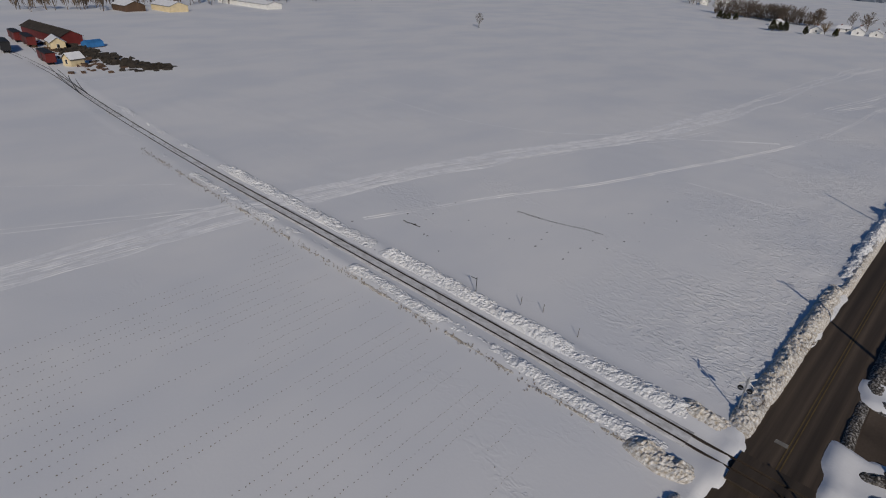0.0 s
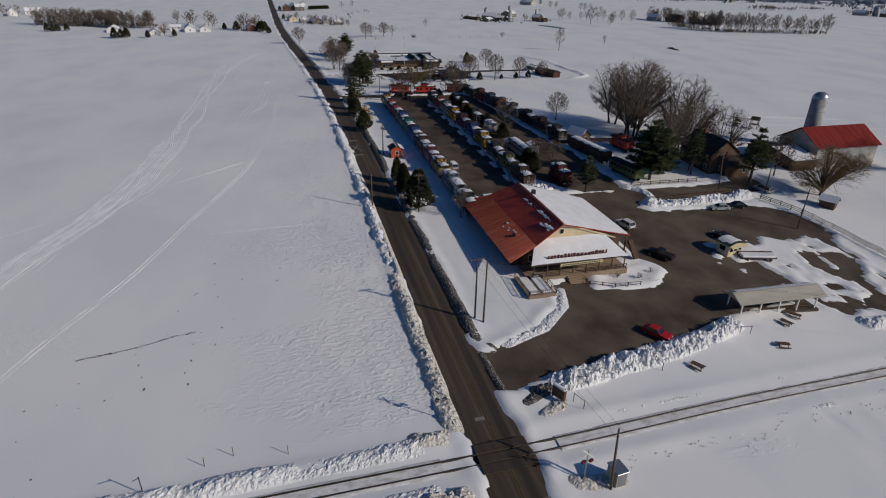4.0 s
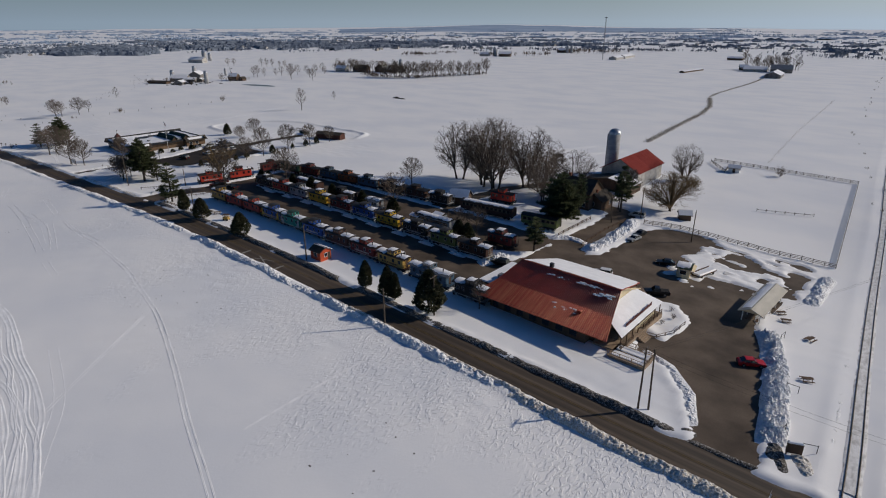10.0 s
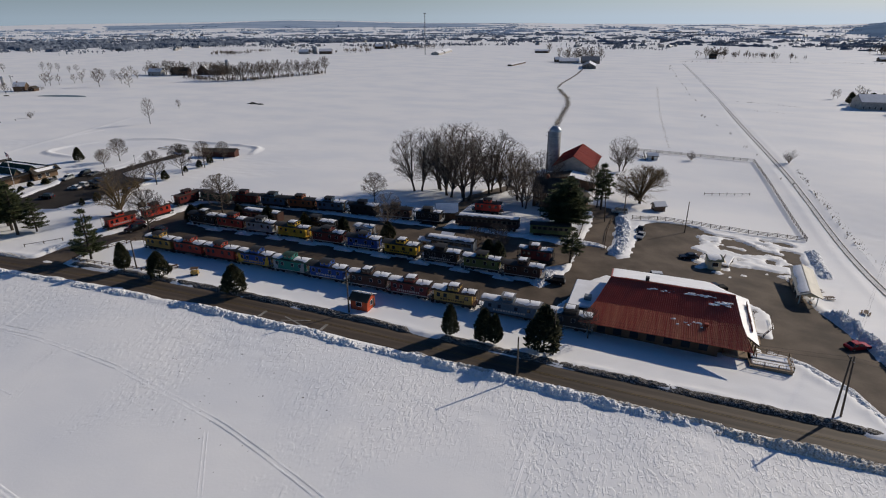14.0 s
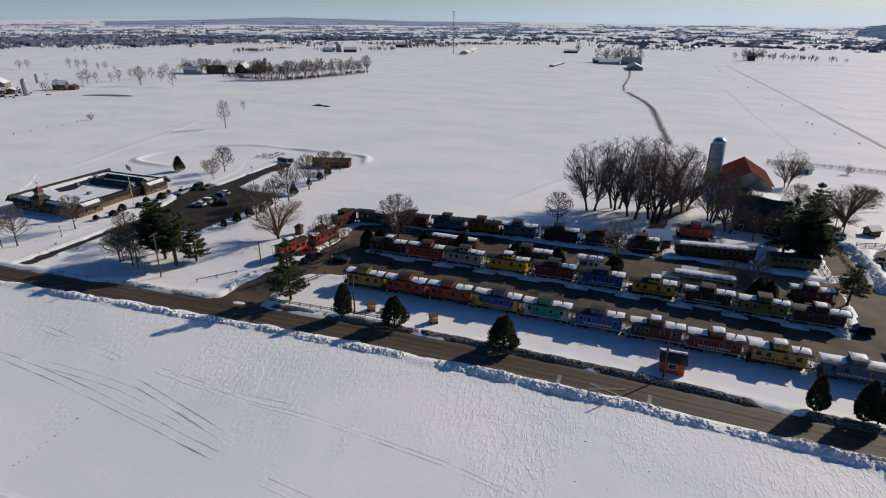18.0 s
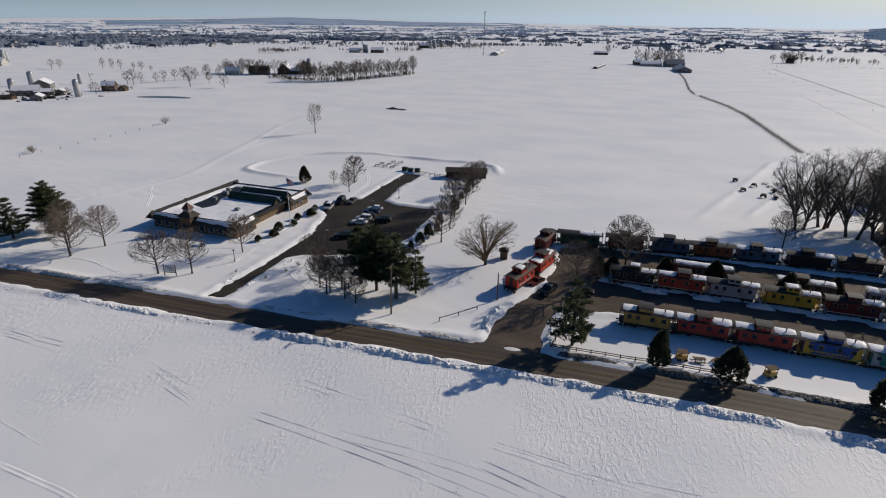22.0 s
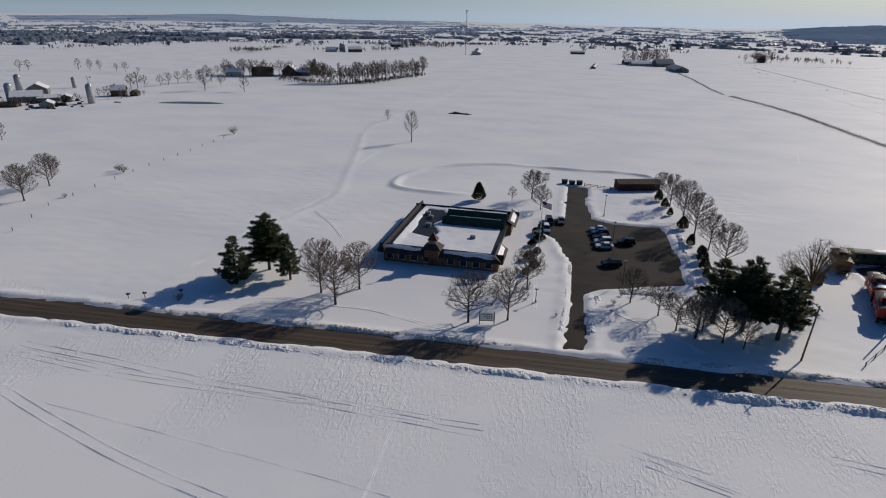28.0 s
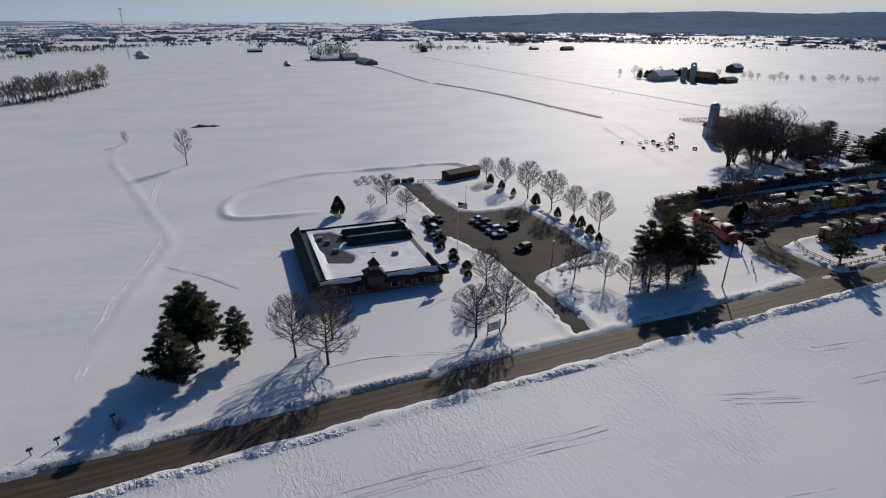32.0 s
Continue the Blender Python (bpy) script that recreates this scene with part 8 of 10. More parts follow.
utility_pole(80.9, -2.5, 11.0, "wooden utility pole with a crossarm", 1, 8)
utility_pole(79.6, -3.5, 10.6, "leaning wooden stub pole beside the utility pole", 0, 0, (0.5, -0.3))
utility_pole(164.7, -2.2, 9.0, "slim wooden pole beside the red booth", 0)
utility_pole(271.9, -3.6, 10.8, "wooden utility pole with a crossarm by the inn lawn", 1, 5, (-0.3, 0.2))
utility_pole(253.9, -16, 6.2, "short wooden pole on the lawn", 0)
utility_pole(128.0, 6.6, 8.2, "pale wooden pole in the snow bank", 0, 0, (0.1, 0))
utility_pole(45.6, -6.6, 7.4, "leaning wooden pole by the level crossing", 0, 0, (1.4, -0.6))
utility_pole(124.0, -3.2, 9.0, "wooden pole beside the big cedar", 1, 5)
utility_pole(222.0, -3.0, 7.5, "slim pole beside a cedar", 0)
utility_pole(124.0, -83, 10.2, "leaning wooden pole beside the farm lane", 1, 20, (0.8, 0.6))
utility_pole(119.3, -93, 9.5, "wooden pole at the farm lane", 0)
utility_pole(101.5, -86.5, 9.8, "wooden pole at the paddock fence", 0)
for pts, lab in ((((45.6, -6.6, 7.3), (80.9, -2.5, 10.4)), "sagging wires between poles"), (((80.9, -2.5, 10.4), (124, -3.2, 9.4)), "sagging wires between poles"), (((80.9, -2.5, 10.2), (54, -80, 6.2)), "sagging wires over the railway"), (((124, -3.2, 9.4), (164.7, -2.2, 10.4)), "sagging wires between poles")):
    w = thing("power_line", 0, 0, 0, 0, lab, "wire", "power lines")
    for off in (-0.6, 0.6):
        a, b = Vector(pts[0]), Vector(pts[1])
        s = Shape().rope([a.lerp(b, k / 12) + Vector((0, off, -2.4 * (k / 12) * (1 - k / 12))) for k in range(13)], 0.014)
        part("wire", s, DARK_METAL, w)


def lamp_post(x, y, h, label):
    o = thing("lamp_post", x, y, snow_z(x, y) - 0.2, 0, label, "lamp post", "lamp posts")
    part("post", Shape().tube((0, 0, 0), (0, 0, h), 0.09, 0.06, 8), DARK_METAL, o)
    part("lamp_head", Shape().box(-0.35, 0.35, -0.2, 0.2, h - 0.05, h + 0.12, 0.04), GREY_METAL, o)
    part("base", Shape().tube((0, 0, 0), (0, 0, 0.7), 0.22, 0.22, 10), CONCRETE, o)


for x, y, h in ((302.7, -76.4, 6.6), (300.1, -27.8, 6.6), (301.1, -54.3, 6.4), (318, -15, 3.2)):
    lamp_post(x, y, h, "slim dark lamp post at the inn car park")
F = thing("flagpole", 319.4, -40.4, None, 0, "white flagpole with a striped flag and a small banner", "flagpole")
part("pole", Shape().tube((0, 0, 0), (0, 0, 14.5), 0.09, 0.05, 8), WHITE, F)
for k in range(7):
    part("flag_stripe", Shape().slab([(0.05, 0, 14.2 - k * 0.2), (-2.2, 0.4, 13.7 - k * 0.2), (-2.2, 0.4, 13.5 - k * 0.2), (0.05, 0, 14.0 - k * 0.2)], 0.02), FLAG_RED if k % 2 == 0 else WHITE, F)
part("flag_canton", Shape().slab([(0.05, 0.03, 14.22), (-0.95, 0.22, 14.0), (-0.95, 0.22, 13.3), (0.05, 0.03, 13.5)], 0.03), FLAG_BLUE, F)

# ---- level crossing gear ----


def crossing_signal(x, y, rot):
    o = thing("crossing_signal", x, y, snow_z(x, y) - 0.2, rot, "railway crossing signal with crossbuck and lamps", "crossing signal", "crossing signals")
    part("mast", Shape().tube((0, 0, 0), (0, 0, 4.6), 0.07, 0.07, 8), GALV, o)
    for a in (-1, 1):
        part("crossbuck", Shape().slab([(0.08, -0.75, 4.1 - a * 0.55), (0.08, -0.68, 4.26 - a * 0.55), (0.08, 0.75, 4.1 + a * 0.62), (0.08, 0.68, 3.94 + a * 0.62)], 0.03), WHITE, o)
        part("signal_disc", Shape().tube((0.06, a * 0.45, 3.0), (0.12, a * 0.45, 3.0), 0.3, 0.3, 14), DARK_METAL, o)
        part("signal_lamp", Shape().tube((0.12, a * 0.45, 3.0), (0.2, a * 0.45, 3.0), 0.13, 0.13, 10), RED_LAMP, o)
    part("lamp_arm", Shape().tube((0, -0.6, 3.0), (0, 0.6, 3.0), 0.04, 0.04, 6), GALV, o)
    part("base_box", Shape().box(-0.25, 0.25, -0.25, 0.25, 0, 0.6, 0.03), GREY_METAL, o)


crossing_signal(47.6, -4.4, 180)
crossing_signal(60.4, 8.6, 0)
o = thing("signal_cabinet", 46.6, -7.8, None, 5, "pale metal relay cabinet by the crossing", "cabinet")
part("box", Shape().box(-0.9, 0.9, -0.7, 0.7, 0.0, 2.0, 0.05), surf("cabinet_paint", (0.36, 0.33, 0.27), 0.5), o)
part("lid", Shape().box(-1.0, 1.0, -0.8, 0.8, 2.0, 2.12, 0.04), GALV, o)
part("door", Shape().box(-0.93, -0.89, -0.5, 0.5, 0.2, 1.8), GREY_METAL, o)
o = thing("track_sign", 56.8, 41.8, None, 0, "short track-side post with a leaning arm", "post")
part("post", Shape().tube((0, 0, 0), (0, 0, 2.6), 0.06, 0.05, 6), DARK_METAL, o)
part("arm", Shape().tube((0, 0, 2.4), (-0.9, 0.3, 3.0), 0.05, 0.04, 6), DARK_METAL, o)
for x, y in ((59.2, 36), (60, 33), (58.8, 27)):
    o = thing("track_marker", x, y, None, 0, "thin marker post in the snow beside the railway", "post", "track markers")
    part("post", Shape().tube((0, 0, 0), (0.1, 0, 1.3), 0.04, 0.04, 5), POLE_WOOD, o)
for y in (59.5, 45.2):
    pass
stop = Shape().box(-0.3, 0.3, -2.9, -0.2, -0.05, 0.0)
o = tagged(new("stop_line", stop.mesh("stop_line", WHITE_LINE)), "worn white stop line before the crossing", "road marking", kind="structure")
o.location = (59.3, 3.2 + 2.9, float(T(59.3, 3)) - 0.03)
o = tagged(new("stop_line", o.data), "worn white stop line before the crossing", "road marking", kind="structure")
o.location = (46, 3.1, float(T(46, 3)) - 0.03)
for x in (166.5, 180.5):
    o = tagged(new("road_bar", Shape().box(-0.3, 0.3, -2.7, -0.25, -0.05, 0.0).mesh("road_bar", WHITE_LINE)), "white bar painted across one lane", "road marking", kind="structure")
    o.location = (x, float(road_y(x)) + 2.9, float(T(x, 3)) - 0.03)
for a in (-1, 1):
    o = tagged(new("road_cross", Shape().add([(-3.4, a * 1.2 - 0.15, 0), (-3.4, a * 1.2 + 0.15, 0), (3.4, -a * 1.2 + 0.15, 0), (3.4, -a * 1.2 - 0.15, 0)], [(3, 2, 1, 0)] if a < 0 else [(3, 2, 1, 0)]).mesh("road_cross", WHITE_LINE)), "white railway crossing mark painted on the lane", "road marking", kind="structure")
    o.location = (173.5, float(road_y(173.5)) + 1.5, float(T(173.5, 3)) - 0.02 + 0.004 * a)


# ---- picnic tables, signs, play things ----
def picnic_table(x, y, rot, label="wooden picnic table capped with snow", capped=True):
    o = thing("picnic_table", x, y, snow_z(x, y) - 0.15, rot, label, "picnic table", "picnic tables")
    part("tabletop", Shape().box(-0.95, 0.95, -0.38, 0.38, 0.70, 0.76), BROWN_WOOD, o)
    for s in (-1, 1):
        part("bench", Shape().box(-0.95, 0.95, s * 0.75 - 0.14, s * 0.75 + 0.14, 0.42, 0.47), BROWN_WOOD, o)
        part("leg", Shape().slab([(s * 0.7 - 0.04, -0.7, 0), (s * 0.7 + 0.04, -0.7, 0), (s * 0.7 + 0.04, -0.2, 0.72), (s * 0.7 - 0.04, -0.2, 0.72)], 0.08), BROWN_WOOD, o)
        part("leg", Shape().slab([(s * 0.7 - 0.04, 0.7, 0), (s * 0.7 + 0.04, 0.7, 0), (s * 0.7 + 0.04, 0.2, 0.72), (s * 0.7 - 0.04, 0.2, 0.72)], 0.08), BROWN_WOOD, o)
    if capped:
        part("snow_cap", Shape().box(-0.9, 0.9, -0.34, 0.34, 0.76, 0.92, 0.1), SNOW_ROOF, o)


for x, y, r in ((70.8, -54.5, 20), (65.3, -48.6, 70), (62.8, -30.7, 30), (72.5, -58, 40), (216.4, -5.2, 10), (213.5, -5.9, 60)):
    picnic_table(x, y, r, "dark weathered wooden picnic table in the snow", False)
for k in range(8):
    picnic_table(322 + (k % 3) * 3.2, -113 - (k // 3) * 4.2, 15 + k * 3, "small snow-capped table behind the inn")
for k in range(9):
    picnic_table(188.2 - (k % 5) * 1.1 - (k // 5) * 4.6, -140.5 + (k % 5) * 3.6 - (k // 5) * 1.2, 60 + k * 5, "snow-capped table beneath the grove")
o = thing("climbing_frame", 175.5, -135.0, None, 35, "dark timber climbing frame with swings in the snow", "climbing frame")
for x in (-1.1, 1.1):
    for y in (-1.0, 1.0):
        part("post", Shape().tube((x * 1.15 - 2.6, y * 1.2, -0.2), (x - 2.6, y, 3.3), 0.11, 0.10, 7), BROWN_WOOD, o)
part("platform", Shape().box(-3.8, -1.4, -1.1, 1.1, 1.5, 1.62, 0.02), BROWN_WOOD, o)
part("side_panel", Shape().box(-3.75, -3.65, -1.05, 1.05, 1.62, 2.4), BROWN_WOOD, o)
for s in (-1, 1):
    part("roof", Shape().slab([(-4.0, 0, 4.3), (-1.2, 0, 4.3), (-1.2, s * 1.35, 3.2), (-4.0, s * 1.35, 3.2)], 0.08), BROWN_ROOF, o)
    part("swing_leg", Shape().tube((4.4, s * 1.5, -0.2), (3.7, 0, 3.0), 0.10, 0.09, 7), BROWN_WOOD, o)
part("top_beam", Shape().tube((-1.5, 0, 3.0), (3.9, 0, 3.0), 0.11, 0.11, 7), BROWN_WOOD, o)
for x in (0.2, 2.0):
    w = part("swing_seat", Shape().box(x - 0.28, x + 0.28, -0.12, 0.12, 0.55, 0.60), DARK_METAL, o)
    for q in (-0.25, 0.25):
        part("chain", Shape().tube((x + q, 0, 0.6), (x + q, 0, 2.95), 0.02, 0.02, 4), DARK_METAL, w)
part("slide", Shape().slab([(-3.8, -0.3, 1.6), (-3.8, 0.3, 1.6), (-6.2, 0.3, 0.3), (-6.2, -0.3, 0.3)], 0.06), DARK_METAL, o)
for x, y, r, lab in ((219.2, -4.8, 20, "small yellow-brown play train on the lawn"), (206.0, -4.6, 30, "small timber play cart on the lawn")):
    o = thing("play_cart", x, y, None, r, lab, "play cart")
    part("body", Shape().box(-0.8, 0.8, -0.6, 0.6, 0.35, 1.1, 0.06), paint(*TN), o)
    part("roof", Shape().box(-0.9, 0.9, -0.7, 0.7, 1.7, 1.8, 0.04), BROWN_WOOD, o)
    for sx in (-0.7, 0.7):
        for sy in (-0.5, 0.5):
            part("post", Shape().tube((sx, sy, 1.1), (sx, sy, 1.7), 0.05, 0.05, 5), BROWN_WOOD, o)
            part("wheel", Shape().tube((sx * 0.8, sy * 1.2 - 0.05, 0.3), (sx * 0.8, sy * 1.2 + 0.05, 0.3), 0.3, 0.3, 10), DARK_METAL, o)
o = thing("entrance_sign", 60.4, -7.4, None, 25, "dark roadside sign frame half buried in snow", "sign")
part("board", Shape().box(-1.0, 1.0, -0.25, 0.25, 0.5, 2.1, 0.04), BROWN_WOOD, o)
part("snow_cap", Shape().box(-1.0, 1.0, -0.3, 0.3, 2.1, 2.3, 0.1), SNOW_ROOF, o)
for s in (-0.9, 0.9):
    part("post", Shape().box(s - 0.08, s + 0.08, -0.08, 0.08, -0.2, 2.3), BROWN_WOOD, o)
for x, y, r in ((62.6, -11.5, 80), (58.8, -9.5, 20), (69.5, -45.0, 80), (64, -25.0, 0)):
    o = thing("hand_rail_frame", x, y, None, r, "dark metal rail frame in the snow", "barrier", "rail frames")
    for s in (-0.9, 0.9):
        part("post", Shape().tube((s, 0, -0.2), (s, 0, 1.5), 0.05, 0.05, 6), DARK_METAL, o)
    part("rail", Shape().tube((-0.9, 0, 1.4), (0.9, 0, 1.4), 0.045, 0.045, 6), DARK_METAL, o)
o = thing("inn_sign", 326.4, -3.6, None, 12, "dark free-standing sign frame beside the road", "sign")
part("board", Shape().box(-1.3, 1.3, -0.08, 0.08, 1.0, 2.6, 0.03), WHITE, o)
part("frame", Shape().box(-1.45, 1.45, -0.06, 0.06, 0.85, 1.0), BROWN_WOOD, o)
for s in (-1.4, 1.4):
    part("post", Shape().box(s - 0.08, s + 0.08, -0.08, 0.08, -0.3, 2.8), BROWN_WOOD, o)
bars = Shape()
for k in range(3):
    for q in range(5 - k):
        bars.box(-1.0 + q * 0.42, -0.72 + q * 0.42, -0.095, 0.095, 2.2 - k * 0.4, 2.4 - k * 0.4)
part("lettering", bars, DARK_METAL, o)
o = thing("gazebo", 258.2, -38.2, None, 10, "small brown lawn pavilion beside the willow", "pavilion")
part("roof", Shape().add([(-1.2, -1.2, 2.2), (1.2, -1.2, 2.2), (1.2, 1.2, 2.2), (-1.2, 1.2, 2.2), (0, 0, 3.1)], [(3, 2, 1, 0), (0, 1, 4), (1, 2, 4), (2, 3, 4), (3, 0, 4)]), BROWN_ROOF, o)
part("cabin", Shape().box(-0.85, 0.85, -0.85, 0.85, 0, 2.2, 0.04), BROWN_WOOD, o)
for k, (x, y) in enumerate(((312.8, -109.6), (310.2, -110.2), (315.4, -110.4))):
    o = thing("dumpster", x, y, None, 5, "dark refuse container at the end of the drive", "dumpster", "dumpsters")
    part("bin", Shape().prism([(-0.9, 0.15), (0.9, 0.15), (1.0, 1.4), (-1.0, 1.4)], -0.8, 0.8), V_GREEN and paint(*V_GREEN), o)
    part("lid", Shape().box(-1.05, 1.05, -0.85, 0.85, 1.4, 1.5, 0.03), DARK_METAL, o)
board_fence([(308.5, -107.5), (297.5, -106)], "dark low fence beside the shed", (0.5, 1.0), 2.4, 1.2, BROWN_WOOD)
for x, y, h in ((389.5, 0.8, 1.8), (396, 3.5, 1.6), (399, 4.6, 1.5)):
    o = thing("stump_post", x, y, None, 30, "short weathered post with a leaning board", "post", "roadside posts")
    part("post", Shape().tube((0, 0, -0.2), (0.1, 0.1, h), 0.09, 0.07, 6), POLE_WOOD, o)
    part("board", Shape().box(-0.4, 0.4, -0.04, 0.04, h - 0.6, h - 0.2), POLE_WOOD, o)
for k in range(10):
    x, y = 176 + (k * 37 % 23) * 1.1, -118 - (k * 53 % 17) * 1.4
    o = thing("farm_implement", x, y, None, k * 40, "rusty farm implement standing in the snow", "farm implement", "farm implements")
    part("frame", Shape().tube((-1.2, 0, 0.6), (1.2, 0, 0.7), 0.07, 0.07, 5).tube((0, -0.9, 0.5), (0, 0.9, 0.5), 0.06, 0.06, 5), STEEL, o)
    for s in (-0.9, 0.9):
        part("wheel", Shape().tube((0, s - 0.06, 0.45), (0, s + 0.06, 0.45), 0.45, 0.45, 12), STEEL, o)
    part("hopper", Shape().prism([(-0.5, 0.7), (0.5, 0.7), (0.7, 1.3), (-0.7, 1.3)], -0.6, 0.6), STEEL, o)


# ---- farms and houses in the middle distance ----
house(647, -205, 40, 17, 10, 3.6, 6.6, FARM_GREY, GREY_METAL, "grey dairy barn with a snowy roof far across the fields", 0.7, "barn", chimney=False)
house(669, -234, 130, 15, 12, 4.2, 7.4, FARM_GREY, GREY_METAL, "grey weathered gabled barn of a far dairy farm", 0.3, "barn", chimney=False)
house(618, -191, 130, 10, 7, 2.4, 4.0, FARM_GREY, GREY_METAL, "low grey milking shed of a far dairy farm", 0.3, "shed", chimney=False)
house(636, -210, 40, 12, 7, 2.6, 4.2, FARM_GREY, GREY_METAL, "low snowy shed of a far dairy farm", 0.7, "shed", chimney=False)
house(632, -219, 125, 8, 6, 2.2, 3.4, FARM_GREY, BROWN_ROOF, "small weathered shed of a far dairy farm", 0.4, "shed", chimney=False)
house(644, -182, 25, 22, 6, 1.8, 2.8, BROWN_WOOD, BROWN_ROOF, "long low dark cattle shed of a far farm", 0.1, "shed", chimney=False, windows=False)
house(616, -246, 30, 9, 7, 4.2, 7.0, BROWN_WOOD, BROWN_ROOF, "dark farmhouse with a snowy roof far across the fields", 0.5)
house(607, -250, 110, 6, 5, 2.4, 4, BROWN_WOOD, BROWN_ROOF, "small dark outbuilding of a far farm", 0.1, "shed", chimney=False)
for x, y, h, r in ((656.7, -202, 11.2, 2.2), (698, -246, 11, 2.2), (606, -211, 12.2, 1.9), (675, -270, 8, 1.3)):
    silo(x, y, h, r, CONCRETE, "far grey concrete silo of a dairy farm")
o = thing("windmill", 660.8, -268.4, None, 30, "small galvanised wind pump far across the fields", "windmill")
for k in range(4):
    c, q = math.cos(k * 1.571 + 0.785), math.sin(k * 1.571 + 0.785)
    part("leg", Shape().tube((c * 1.2, q * 1.2, -0.2), (c * 0.15, q * 0.15, 8.0), 0.07, 0.05, 4), GREY_METAL, o)
for k in range(10):
    c, q = math.cos(k * 0.628), math.sin(k * 0.628)
    part("blade", Shape().slab([(0.3, c * 0.3 - q * 0.1, 8.3 + q * 0.3 + c * 0.1), (0.3, c * 0.3 + q * 0.1, 8.3 + q * 0.3 - c * 0.1), (0.45, c * 1.3 + q * 0.3, 8.3 + q * 1.3 - c * 0.3), (0.3, c * 1.3 - q * 0.3, 8.3 + q * 1.3 + c * 0.3)], 0.03), GREY_METAL, o)
part("tail", Shape().box(-2.0, 0.3, -0.03, 0.03, 8.2, 8.4).box(-2.2, -1.4, -0.03, 0.03, 7.9, 8.8), GREY_METAL, o)
rng = random.Random(8)
litter = Shape()
for k in range(60):
    litter.lump((632 + rng.gauss(0, 17), -206 + rng.gauss(0, 15), 0.05), rng.uniform(0.6, 2.4), rng.uniform(0.5, 1.6), rng.uniform(0.5, 1.5), rng, 0.4, 2, 6)
solid("farm_clutter", litter, SOIL, "dark clutter and machinery round a far farmyard", "clutter", kind="stuff")
house(597, -402, 20, 18, 10, 4.5, 8, BROWN_WOOD, BROWN_ROOF, "dark barn in the far tree line", 0.2, "barn", chimney=False)
house(578, -418, 110, 16, 12, 5, 10, BROWN_WOOD, GREY_METAL, "tall dark barn in the far tree line", 0.7, "barn", chimney=False)
house(618, -390, 15, 14, 9, 4, 7, STONE, BROWN_ROOF, "farmhouse in the far tree line", 0.6)
house(566, -420, 15, 14, 9, 3.5, 6, BROWN_WOOD, BROWN_ROOF, "low dark shed in the far tree line", 0.3, "shed", chimney=False)
silo(557, -428, 15, 2.3, CONCRETE, "far dark silo in the tree line")
silo(561, -432, 12, 2.0, CONCRETE, "short far silo in the tree line")
house(908, -358, 25, 24, 12, 4.5, 8, STONE, GREY_METAL, "long barn of a far farm with silos", 0.7, "barn", chimney=False)
for x, y, h in ((902, -366, 16), (912, -370, 17), (936, -392, 12)):
    silo(x, y, h, 2.6, CONCRETE, "far silo of a distant farm")
house(651, -773, 25, 20, 11, 4.5, 8, BROWN_WOOD, GREY_METAL, "dark barn of a distant farm", 0.6, "barn", chimney=False)
house(684, -760, 15, 16, 9, 4, 7, STONE, GREY_METAL, "pale shed of a distant farm", 0.8, "barn", chimney=False)
for x, y, h in ((668, -770, 12), (673, -772, 13), (620, -945, 15), (626, -940, 15)):
    silo(x, y, h, 2.4, CONCRETE, "far silo of a distant farm")
house(640, -950, 15, 22, 11, 4.5, 8, BROWN_WOOD, GREY_METAL, "dark barn of a distant farm", 0.5, "barn", chimney=False)
house(-146, -867, 8, 15, 9, 3, 5.5, BROWN_WOOD, GREY_METAL, "low dark barn beside a far lane", 0.5, "barn", chimney=False)
house(-191, -831, 8, 22, 11, 3.5, 6.5, BROWN_WOOD, BROWN_ROOF, "dark barn beside a far lane", 0.2, "barn", chimney=False)
house(63, -852, 8, 9, 7, 4, 6.5, BROWN_WOOD, BROWN_ROOF, "dark house among bare trees by a far lane", 0.2)
house(206, -640, 97, 40, 15, 3.2, 6.4, FARM_GREY, GREY_METAL, "long grey barn at the end of the corn strip", 0.5, "barn", chimney=False)
house(214, -706, 14, 22, 16, 4.2, 9, FARM_GREY, GREY_METAL, "large grey farm barn far across the fields", 0.1, "barn", chimney=False)
house(241, -704, 8, 25, 13, 3, 5.8, STONE, GREY_METAL, "low pale farm barn with a snowy roof far across the fields", 0.9, "barn", chimney=False)
house(257, -716, 20, 10, 8, 3.6, 6.5, BROWN_WOOD, BROWN_ROOF, "small dark farm shed far across the fields", 0.3, "shed", chimney=False)
house(322, -915, 5, 22, 9, 3, 5, BROWN_WOOD, BROWN_ROOF, "low dark shed standing alone far across the fields", 0.3, "shed", chimney=False, windows=False)
house(298, -656, 86, 56, 5, 1.6, 2.3, BROWN_WOOD, BROWN_ROOF, "low open cattle shed far across the fields", 0.5, "shed", chimney=False, windows=False)
for k, (x, y, r) in enumerate(((478, -872, 100), (470, -818, 95))):
    house(x, y, r, 62 - 30 * k, 12, 3, 5.4, STONE, GREY_METAL, "long low poultry house beside the mast", 0.4, "barn", chimney=False, windows=False)
house(-15, -372, 10, 24, 14, 5, 9, STONE, GREY_METAL, "large pale barn beyond the railway", 0.5, "barn", chimney=False)
house(-42, -350, 100, 24, 13, 5, 9, BROWN_WOOD, BROWN_ROOF, "dark barn beyond the railway", 0.2, "barn", chimney=False)
house(-60, -338, 10, 16, 9, 3, 5, BROWN_WOOD, BROWN_ROOF, "low dark shed beyond the railway", 0.2, "shed", chimney=False)
for x, y, h in ((-32, -352, 15), (-37, -358, 17), (-27, -358, 13)):
    silo(x, y, h, 2.6, CONCRETE, "concrete silo beyond the railway")
